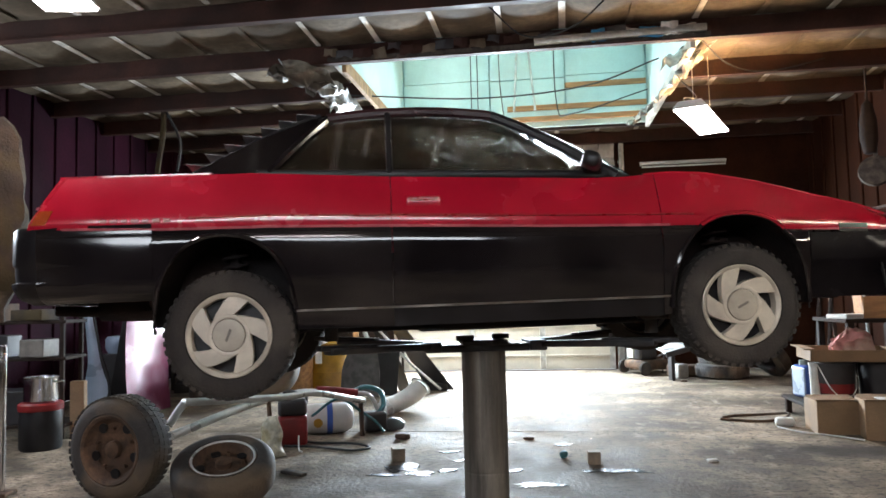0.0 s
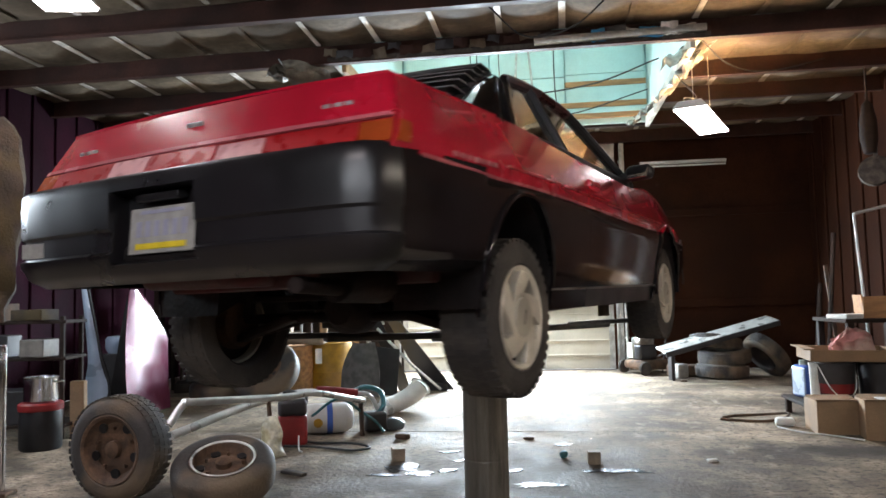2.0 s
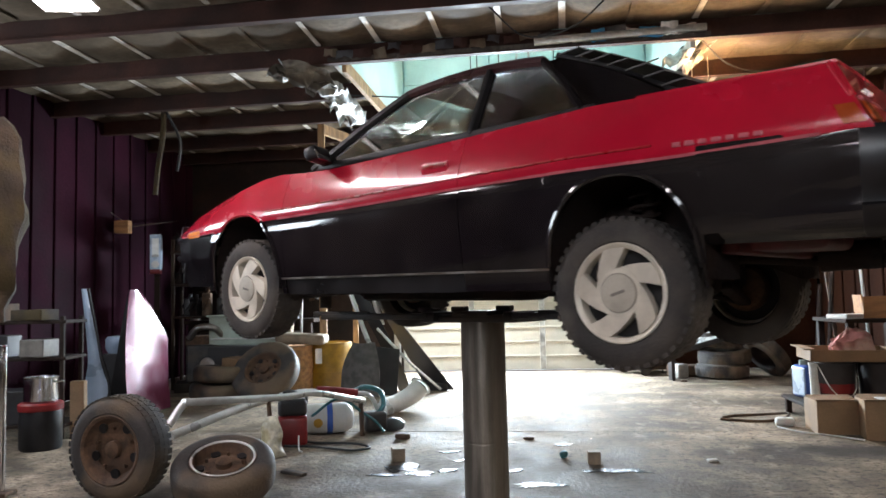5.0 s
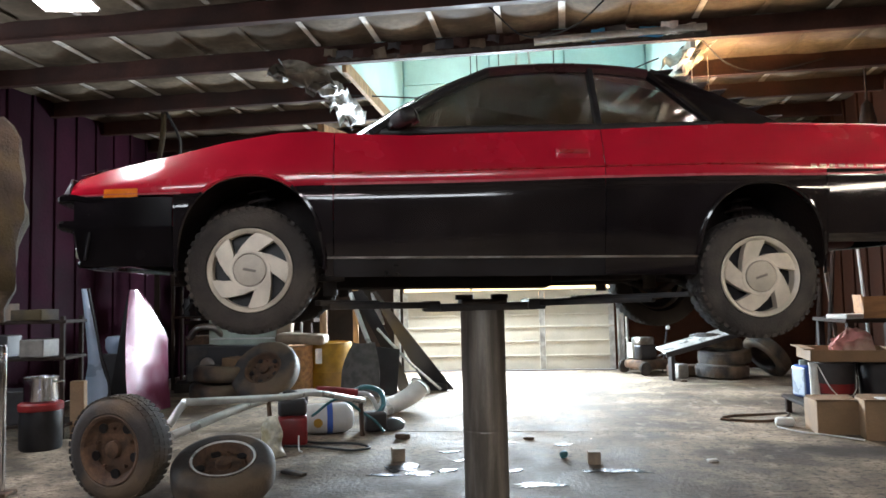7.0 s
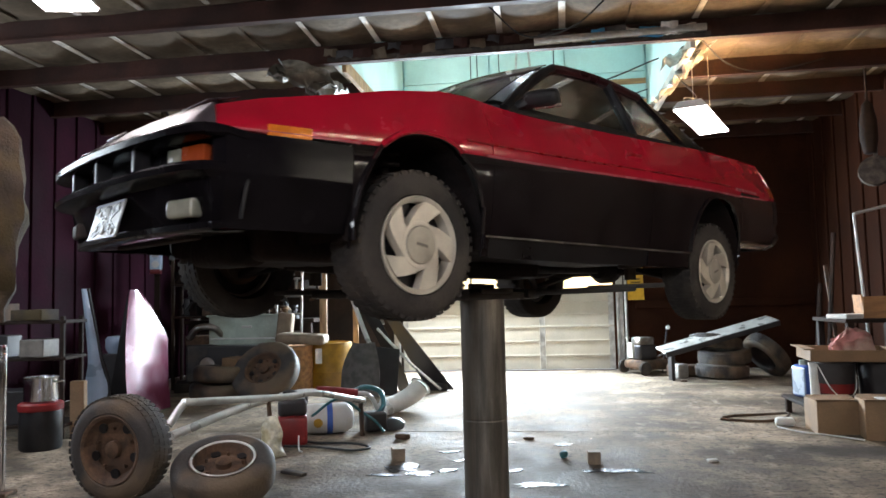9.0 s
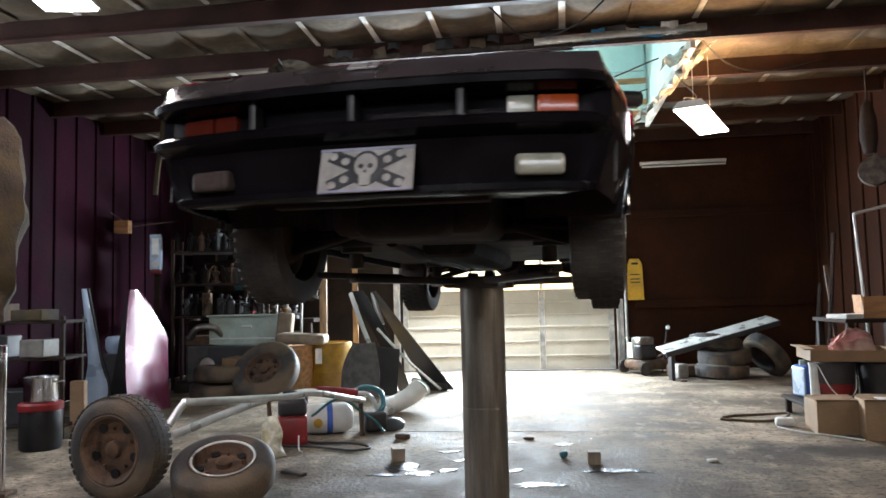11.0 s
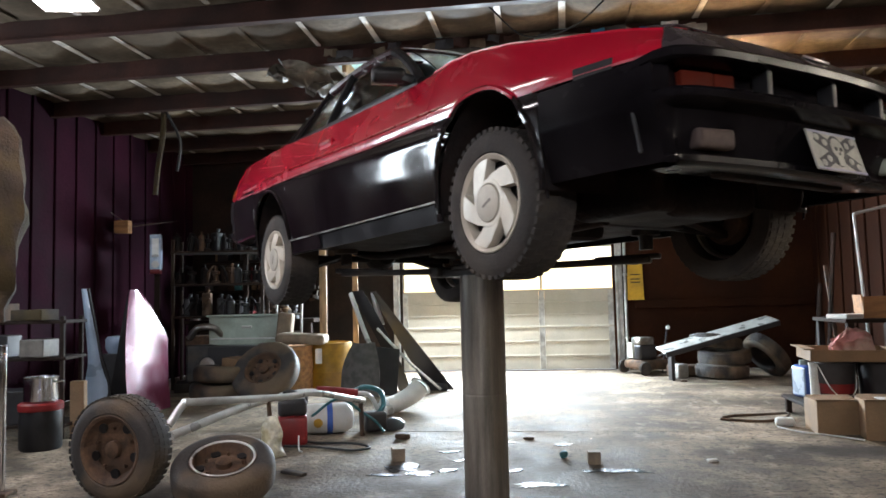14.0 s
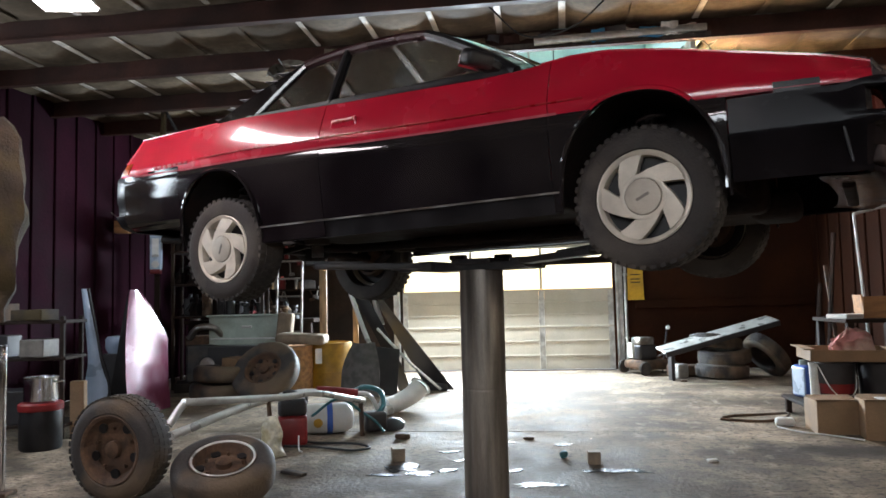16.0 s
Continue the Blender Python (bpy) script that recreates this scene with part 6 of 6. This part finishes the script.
# seat back, black panels, rod, dust pan
sb = thing("bucket_seat", pose(-1.24, 4.80, 0, -12, 0, -16), "grey bucket seat back standing on the floor", "car seat")
rows = []
for i in range(13):
    q = i / 12
    w = .21 * (1 - .75 * max(0, q - .45) ** 1.6 * 2.2)
    rows.append([(w * (j / 4 - 1), -.10 + .06 * (j / 4 - 1) ** 2 - .02 * math.sin(math.pi * q), .62 * q) for j in range(9)])
part("back", grid(bmesh.new(), rows, .09), "cloth_seat", sb)
part("piping", tube(bmesh.new(), [(r[-1][0], r[-1][1] - .005, r[-1][2]) for r in rows[::3]], .012, 6, 4), "silver", sb)
bpn = thing("scrap_trim", pose(0, 0, 0), "black plastic car panels leaning together", "car panels")
part("panel", grid(bmesh.new(), [[(-1.46 + .62 * q + .17 * k + .05 * math.sin(3 * q), 5.35 - .30 * k * q, 1.30 * (1 - q) + .02 * k) for k in (0, .33, .66, 1)] for q in [i / 12 for i in range(13)]], .008), "plastic", bpn)
part("panel", grid(bmesh.new(), [[(-1.20 + .72 * q + .10 * k + .26 * q * k, 5.45 - .25 * k, 1.28 * (1 - q) + .01) for k in (0, .33, .66, 1)] for q in [i / 12 for i in range(13)]], .008), "darkplastic", bpn)
part("panel", boxed((-1.02, 4.95, .30), (.42, .03, .60), .010, pose(0, 0, 0, -18, 8, 12)), "plastic", bpn)
# silver tubes added where the panel edges reflect the daylight
part("bright_edge", tube(bmesh.new(), [(-1.44, 5.28, 1.28), (-1.30, 5.20, .90), (-1.16, 5.12, .55), (-1.06, 5.05, .30)], .030, 10, 5), "silver", bpn, "added pale tube for the light reflected along a panel edge")
part("bright_edge", tube(bmesh.new(), [(-1.16, 5.42, 1.28), (-1.12, 5.40, 1.10), (-1.04, 5.36, .86)], .034, 10, 4), "silver", bpn)
dp = thing("dust_pan", pose(0, 0, 0), "black floor scoop with a long pale handle", "dust pan")
part("handle", tube(bmesh.new(), [(-1.09, 5.16, .82), (-.70, 5.14, .40), (-.29, 5.12, .03)], .018, 8, 3), "silver", dp)
prs = bmesh.new()
prism(prs, [(-.30, 0), (.30, 0), (.22, .24), (-.22, .28)], 0, .10, pose(-.50, 5.25, 0, 0, 0, -8), .01)
part("scoop", prs, "darkplastic", dp)
bt = thing("white_boot", pose(-.70, 3.55, 0, 0, 0, 40), "white plastic duct end lying on the floor", "duct")
part("body", tube(bmesh.new(), [(-.22, 0, .08), (-.05, .02, .09), (.12, 0, .15), (.24, -.02, .24)], lambda q: .085 + .02 * q, 16, 5), "whiteplastic", bt)
part("flange", lathe(bmesh.new(), [(.085, 0), (.125, 0), (.125, .012), (.085, .012)], 20, caps=False, m=pose(.245, -.02, .245, 0, 50, 0)), "silver", bt)
part("collar", boxed((-.22, 0, .05), (.10, .22, .10), .02, None, 3), "silver", bt)

# ---- beside the big door ----
sg = thing("floor_sign", B @ pose(1.76, V1 - .07, 1.09), "yellow folded floor sign hung on the wall", "floor sign")
prs = bmesh.new()
prism(prs, [(-.13, 0), (.13, 0), (.115, .56), (.07, .65), (-.07, .65), (-.115, .56)], 0, .025, pose(0, .012, 0, 90, 0, 0), .004)
part("board", prs, "yellow", sg)
part("grip_slot", boxed((0, -.016, .575), (.10, .006, .035), .002), "plastic", sg)
for z in (.28, .33, .40):
    part("text_bar", boxed((0, -.016, z), (.15, .004, .018), .001), "plastic", sg)
cd = thing("conduit", B @ pose(1.60, V1 - .10, 0), "pale steel conduit beside the door", "pipe")
c1 = bmesh.new()
rod(c1, (0, 0, 0), (0, 0, 3.55), .024)
part("pipe", c1, "galv", cd)
for z in (.5, 1.5, 2.5, 3.3):
    part("clip", boxed((0, .04, z), (.08, .06, .03), .004), "galv", cd)
mw = thing("push_mower", pose(2.80, 6.75, 0, 0, 0, 20), "old green-grey mower with rusty deck by the door", "mower")
part("deck", boxed((0, 0, .14), (.55, .48, .14), .05, None, 3), "rust", mw)
part("engine", boxed((-.08, 0, .32), (.30, .28, .22), .03, None, 3), "darkplastic", mw)
part("tank", boxed((-.08, 0, .48), (.26, .24, .12), .03, None, 3), "steel", mw)
part("shroud", boxed((-.32, -.05, .36), (.05, .12, .22), .015), "whiteplastic", mw)
for x in (-.24, .24):
    for y in (-.27, .27):
        part("wheel", lathe(bmesh.new(), [(0, -.025), (.09, -.025), (.10, -.01), (.10, .01), (.09, .025), (0, .025)], 20, pose(x, y, .10, 90, 0, 0)), "rubber", mw)
part("handle", tube(bmesh.new(), [(.25, .2, .20), (.60, .22, .30), (1.0, .2, .38)], .012, 8, 4), "steel", mw)
lb = thing("long_panel", pose(0, 0, 0), "long pale grey panel resting across the tyres", "panel")
part("panel", put(bmesh.new(), lambda t: box(t, (0, 0, 0), (1.64, .34, .035), .008), pose(3.50, 5.80, .60, 10, -14, 3)), "silver", lb)
part("edge", put(bmesh.new(), lambda t: box(t, (0, -.17, -.02), (1.64, .03, .07), .008), pose(3.50, 5.80, .60, 10, -14, 3)), "darkplastic", lb)
part("foot", boxed((2.86, 5.80, .175), (.05, .16, .35), .01), "darkplastic", lb)
lat = thing("work_lamp", pose(3.05, 6.9, 0), "small clip lamp with a white head beside the mower", "lamp")
p = bmesh.new()
rod(p, (0, 0, 0), (.10, 0, .66), .012)
part("stem", p, "darkplastic", lat)
part("head", lathe(bmesh.new(), [(0, 0), (.03, .01), (.03, .04), (0, .05)], 16, pose(.10, -.02, .66, 70, 0, 0)), "whiteplastic", lat)
for x, y, s, mt in ((3.05, 6.0, (.16, .14, .20), "galv"), (3.15, 6.25, (.40, .24, .16), "rust")):
    o = part("scrap_box", boxed((0, 0, s[2] / 2), s, .02, None, 3), mt, None, "battered box among the tyres by the door")
    o.matrix_world = pose(x, y, 0, 0, 0, random.uniform(-20, 20))
    tagged(o, category="box")

# ---- goods along the right side ----


def carton(m, s, label, flaps=True):
    o = thing("cardboard_box", m, label, "cardboard box", "cardboard boxes")
    w, d, h = s
    for nm, c, q in (("side", (-w / 2, 0, h / 2), (.008, d, h)), ("side", (w / 2, 0, h / 2), (.008, d, h)), ("side", (0, -d / 2, h / 2), (w, .008, h)), ("side", (0, d / 2, h / 2), (w, .008, h)), ("base", (0, 0, .006), (w, d, .012))):
        part(nm, boxed(c, q, .002), "cardboard", o)
    if flaps:
        for sgn in (1, -1):
            part("flap", boxed((0, sgn * d * .27, h + .004), (w - .014, d * .45, .006), .001, pose(0, 0, 0, sgn * 6, 0, 0)), "cardboard", o)
    return o


carton(pose(3.01, 1.90, 0, 0, 0, -10), (.36, .34, .265), "brown cardboard box with a torn side on the floor")
carton(pose(3.31, 1.58, 0, 0, 0, -18), (.46, .36, .30), "brown cardboard box with a white label on the floor")
lbp = part("label_sheet", boxed((0, 0, .003), (.20, .14, .006), .001), "paper", None, "white paper label sheet on the box")
lbp.matrix_world = pose(3.25, 1.50, .3125, 0, 0, -14)
tagged(lbp, category="paper")
tbl = thing("low_table", pose(3.42, 2.52, 0, 0, 0, -8), "dark low table carrying pails beside the wall", "table")
part("top", boxed((0, 0, .155), (.86, .75, .03), .005), "darkwall", tbl)
for x in (-.38, .38):
    for y in (-.32, .32):
        part("leg", boxed((x, y, .07), (.05, .05, .14), .004), "darkwall", tbl)
bj = thing("blue_jug", pose(3.20, 2.72, .172, 0, 0, 5), "blue plastic jug with a pale edge and green cap", "jug")
part("body", boxed((0, 0, .15), (.20, .22, .30), .035, None, 3), "blueplastic", bj)
part("pale_edge", boxed((-.095, -.02, .15), (.02, .20, .26), .008), "iceblue", bj)
part("cap", lathe(bmesh.new(), [(.04, .30), (.04, .345), (0, .35)], 18, pose(-.03, 0, 0)), "mint", bj)
pl = thing("pail", pose(3.28, 2.36, .172), "dark red and black pail with a white rim", "pail")
part("body", lathe(bmesh.new(), [(0, 0), (.135, 0), (.15, .16), (.155, .17)], 32), "redplastic", pl)
part("upper", lathe(bmesh.new(), [(.155, .17), (.165, .34), (.172, .345), (.172, .36), (.155, .36), (.14, .02), (0, .02)], 32), "darkplastic", pl)
part("bail", tube(bmesh.new(), [(-.165, -.02, .33), (-.12, -.14, .14), (-.02, -.17, .05), (.10, -.14, .12), (.165, -.02, .33)], .005, 6, 6), "whiteplastic", pl)
wp = thing("white_pail", pose(3.115, 2.40, .172), "narrow pale plastic pail beside the dark one", "pail")
part("body", lathe(bmesh.new(), [(0, 0), (.042, 0), (.048, .32), (.052, .33), (.052, .35), (.045, .35), (.038, .01), (0, .01)], 20), "whiteplastic", wp)
dk = thing("black_tub", pose(3.72, 2.35, .172), "large black tub on the low table", "tub")
part("body", lathe(bmesh.new(), [(0, 0), (.20, 0), (.22, .34), (.23, .36), (.20, .36), (0, .33)], 28), "darkplastic", dk)
tr = thing("cardboard_tray", pose(3.39, 2.36, .545, 2, 1, -10), "shallow cardboard tray lying across the pails", "tray")
for nm, c, q in (("base", (0, 0, .008), (.72, .42, .012)), ("side", (0, -.21, .055), (.72, .012, .10)), ("side", (0, .21, .055), (.72, .012, .10)), ("end", (-.36, 0, .055), (.012, .42, .10)), ("end", (.36, 0, .055), (.012, .42, .10)), ("flap", (-.37, 0, .11), (.10, .40, .008))):
    part(nm, boxed(c, q, .002), "cardboard", tr)
rag = bmesh.new()
rows = []
for i in range(9):
    q = i / 8
    rr = [wob((.20 * math.cos(a) * math.cos(q * 1.45), .14 * math.sin(a) * math.cos(q * 1.45), .19 * math.sin(q * 1.45)), 7, .06) + noise.noise_vector(Vector((math.cos(a) * 3, math.sin(a) * 3, q * 5))) * .035 for a in [6.2832 * k / 20 for k in range(20)]]
    rows.append(rr + [rr[0]])
grid(rag, rows)
rg = part("rag", rag, "pink", None, "faded red and white rag bundle in the tray", 25)
rg.matrix_world = pose(3.46, 2.42, .60)
tagged(rg, category="rags")
bn = thing("side_bench", pose(3.95, 2.75, 0, 0, 0, -8), "dark bench with a grey worktop along the side wall", "bench")
part("top", boxed((0, 0, .885), (.95, .85, .035), .006), "darkwall", bn)
for x in (-.42, .42):
    for y in (-.37, .37):
        part("leg", boxed((x, y, .434), (.06, .06, .866), .005), "darkwall", bn)
part("back_panel", boxed((.20, 0, .50), (.03, .80, .70), .005), "darkwall", bn)
wbx = thing("wooden_crate", pose(3.90, 2.62, .903, 0, 0, -12), "open wooden crate holding small bottles on the bench", "crate")
for nm, c, q in (("board", (0, -.13, .10), (.42, .015, .20)), ("board", (0, .13, .10), (.42, .015, .20)), ("board", (-.205, 0, .11), (.015, .25, .22)), ("board", (.205, 0, .11), (.015, .25, .22)), ("base", (0, 0, .008), (.40, .25, .014))):
    part(nm, boxed(c, q, .003, pose(0, 0, 0, 0, -6 if c[0] < -.1 else 0, 0)), "rawwood", wbx)
for i, (x, y, mt) in enumerate(((-.10, -.05, "galv"), (.0, .02, "teal"), (.09, -.04, "whiteplastic"), (-.03, -.06, "darkplastic"))):
    b = bmesh.new()
    lathe(b, [(0, 0), (.035, 0), (.035, .12), (.015, .15), (.015, .18), (0, .18)], 16)
    o = part("spray_can", b, mt, None, "small can standing in the wooden crate")
    o.matrix_world = wbx.matrix_world @ pose(x, y, .017)
    tagged(o, category="can", group="crate cans")
pp = part("paper_stack", boxed((0, 0, .02), (.34, .26, .04), .006), "paper", None, "stack of pale papers on the bench")
pp.matrix_world = pose(3.62, 2.66, .903, 0, 0, 14)
tagged(pp, category="papers")
ca = part("grey_case", boxed((0, 0, .09), (.26, .20, .18), .02, None, 3), "galv", None, "grey metal case at the back of the bench")
ca.matrix_world = pose(4.10, 3.0, .903, 0, 0, -8)
tagged(ca, category="case")
fr = thing("tube_frame", pose(0, 0, 0), "white tube frame leaning at the side wall", "frame")
part("tube", tube(bmesh.new(), [(4.22, 3.36, .0), (4.17, 3.40, 1.10), (4.13, 3.42, 1.97)], .016, 8, 3), "whiteplastic", fr)
part("tube", tube(bmesh.new(), [(4.13, 3.42, 1.97), (4.55, 3.55, 2.06), (4.80, 3.6, 2.08)], .016, 8, 3), "whiteplastic", fr)
part("tube", tube(bmesh.new(), [(4.80, 3.6, 2.08), (4.80, 3.6, .0)], .016, 8, 3), "whiteplastic", fr)
for a, b, mt in (((3.78, 3.5, 0), (4.08, 3.75, 1.80), "darkwall"), ((3.95, 3.45, 0), (4.02, 3.85, 1.45), "rust"), ((3.70, 3.6, 0), (3.98, 3.9, 1.25), "darkwall")):
    o = part("stick", bar(bmesh.new(), a, b, .04, .03, .005), mt, None, "rough stick leaning at the side wall")
    tagged(o, category="stick", group="leaning sticks")
fn = thing("wall_fan", pose(4.42, 3.55, 0, 0, 0, -35), "dusty grey fan and hanging bag high on the wall", "fan")
part("hanging_bag", lathe(bmesh.new(), [(0, 2.62), (.06, 2.64), (.09, 2.8), (.085, 3.0), (.05, 3.18), (.012, 3.22), (.012, 3.70)], 18), "darkwall", fn)
part("cage", lathe(bmesh.new(), [(.16, 0), (.17, .03), (.16, .08), (.05, .10), (0, .10)], 28, pose(.05, -.06, 2.42, 80, 0, 0)), "dustgrey", fn)
part("stem", boxed((.05, .05, 2.6), (.04, .04, .45), .006), "liftpaint", fn)

# ---- hanging things under the ceiling ----


def hanging_film(name, path, width, drop, label, seed, material="film"):
    rows = []
    P = smooth_line(path, 6)
    for i, p in enumerate(P):
        r = []
        for j in range(13):
            q = j / 12
            a = 3.6 * q - .4
            base = Vector((p.x + width * math.cos(a + .8 * noise.noise((i * .35, seed, 0))) * .5, p.y + width * .3 * math.sin(2 * a), p.z - drop * q * (0.6 + .8 * abs(noise.noise((i * .5 + seed, j * .15, 2))))))
            r.append(wob(base, 7, .07))
        rows.append(r)
    o = part(name, grid(bmesh.new(), rows, .002), material, None, label, 20)
    return tagged(o, category="plastic sheet")


hanging_film("plastic_sheet", [(2.42, 2.86, 3.68), (2.38, 3.3, 3.64), (2.35, 3.8, 3.58), (2.33, 4.4, 3.55), (2.30, 5.0, 3.54)], .24, .25, "torn translucent plastic sheeting hanging from the roof well", 1.0)
hanging_film("plastic_sheet", [(2.30, 2.80, 3.68), (2.20, 2.95, 3.66), (2.14, 3.15, 3.64)], .22, .22, "crumpled plastic sheeting at the roof well's corner", 4.0)
hanging_film("plastic_sheet", [(-1.85, 2.80, 3.58), (-1.55, 2.95, 3.52), (-1.35, 3.25, 3.46), (-1.25, 3.8, 3.44), (-1.20, 4.5, 3.42)], .20, .22, "crumpled darker plastic sheeting along the roof well's edge", 8.0, "darkfilm")
random.seed(5)
for i in range(22):
    u = -1.7 + i * .165
    mt = random.choice(["printwhite", "printwhite", "printred", "printblue", "blanket", "darkplastic"])
    if u < .75:
        mt = ("blanket", "darkplastic", "purlin")[i % 3]
    rows = []
    w, h = random.uniform(.12, .24), random.uniform(.05, .11)
    for j in range(6):
        rows.append([wob((w * (j / 5 - .5), .03 * k, -h * k * (1 + .3 * noise.noise((j * .7, i, 0)))), 11, .02) for k in (0, .5, 1)])
    o = part("torn_facing", grid(bmesh.new(), rows, .003), mt, None, "torn printed insulation facing along the beam", 25)
    o.matrix_world = B @ pose(u, WV0 - .145 - .02 * (i % 3), 3.70 + random.uniform(-.02, .03), random.uniform(-20, 10), random.uniform(-12, 12), random.uniform(-10, 10))
    tagged(o, category="insulation facing", group="torn facings")
gt = part("gutter_bar", bar(bmesh.new(), (.70, 2.60, 3.62), (2.30, 2.42, 3.66), .05, .07, .008), "galv", None, "grey bar along the front of the roof well")
tagged(gt, category="bar")
for pts, r in (([(-1.35, 4.2, 3.60), (.2, 3.9, 3.44), (1.4, 3.7, 3.50), (2.2, 3.6, 3.76)], .009), ([(.20, 2.0, 3.77), (.55, 2.1, 3.50), (.95, 1.9, 3.50), (1.3, 1.75, 3.77)], .008), ([(1.3, 5.2, 5.02), (1.32, 5.2, 3.7), (1.5, 5.0, 3.52), (2.35, 4.6, 3.70)], .008),
               ([(2.25, 2.7, 3.76), (2.7, 2.95, 3.47), (3.3, 3.3, 3.50), (4.2, 3.6, 3.76)], .008), ([(2.5, 3.4, 3.05), (2.45, 3.6, 3.30), (2.7, 3.9, 3.40), (2.55, 4.2, 3.76)], .007), ([(.55, 5.0, 5.02), (.56, 5.0, 4.0), (.6, 5.0, 3.5)], .007)):
    loose_line("ceiling_wire", pts, r, "cable", "black wire slung under the ceiling", "wire")
mo = thing("hoist_block", pose(.20, 4.55, 3.40), "small black pulley box hanging in the roof well", "pulley")
part("box", boxed((0, 0, 0), (.20, .14, .09), .02), "plastic", mo)
for x in (-.03, .05):
    cc = bmesh.new()
    rod(cc, (x, 0, .04), (x, 0, 1.64), .006)
    part("cord", cc, "cable", mo)
hr = thing("hanging_hose", pose(0, 0, 0), "pale hose hanging from a beam at the back", "hose")
part("hose", tube(bmesh.new(), [(-3.77, 5.0, 3.68), (-3.80, 5.02, 3.3), (-3.84, 5.0, 3.0), (-3.90, 5.05, 2.6)], .035, 8, 5), "burlap", hr)
part("hose", tube(bmesh.new(), [(-3.74, 5.0, 3.66), (-3.60, 5.1, 3.3), (-3.62, 5.05, 2.9)], .02, 8, 5), "cable", hr)

# ---- what moves ----
TURN = [(0.0, 4.06, 0.0), (0.5, 18.12, .017), (1.0, 32.72, .034), (1.5, 47.10, .050), (2.0, 60.97, .068), (2.5, 74.62, .084), (3.0, 88.05, .100), (3.5, 101.39, .116), (4.0, 114.65, .133),
        (6.5, 173.24, .215), (7.0, 183.53, .233), (7.5, 193.79, .249), (8.0, 203.59, .265), (8.5, 213.40, .281), (9.0, 223.37, .293),
        (11.5, 265.01, .379), (12.0, 272.97, .393), (12.5, 280.71, .406), (13.0, 288.30, .418), (13.5, 295.62, .427), (14.0, 302.59, .436), (14.5, 309.54, .444), (15.0, 316.33, .452), (15.5, 322.92, .459), (16.0, 329.59, .466)]


def motions():
    """The lift rises and turns, and carries the car."""
    walk(car, [(t, pose(0, 0, HUB + z, -0.517, -0.868, a)) for t, a, z in TURN])
    walk(lift, [(t, pose(0, 0, HUB + z, 0, 0, a)) for t, a, z in TURN])


motions()
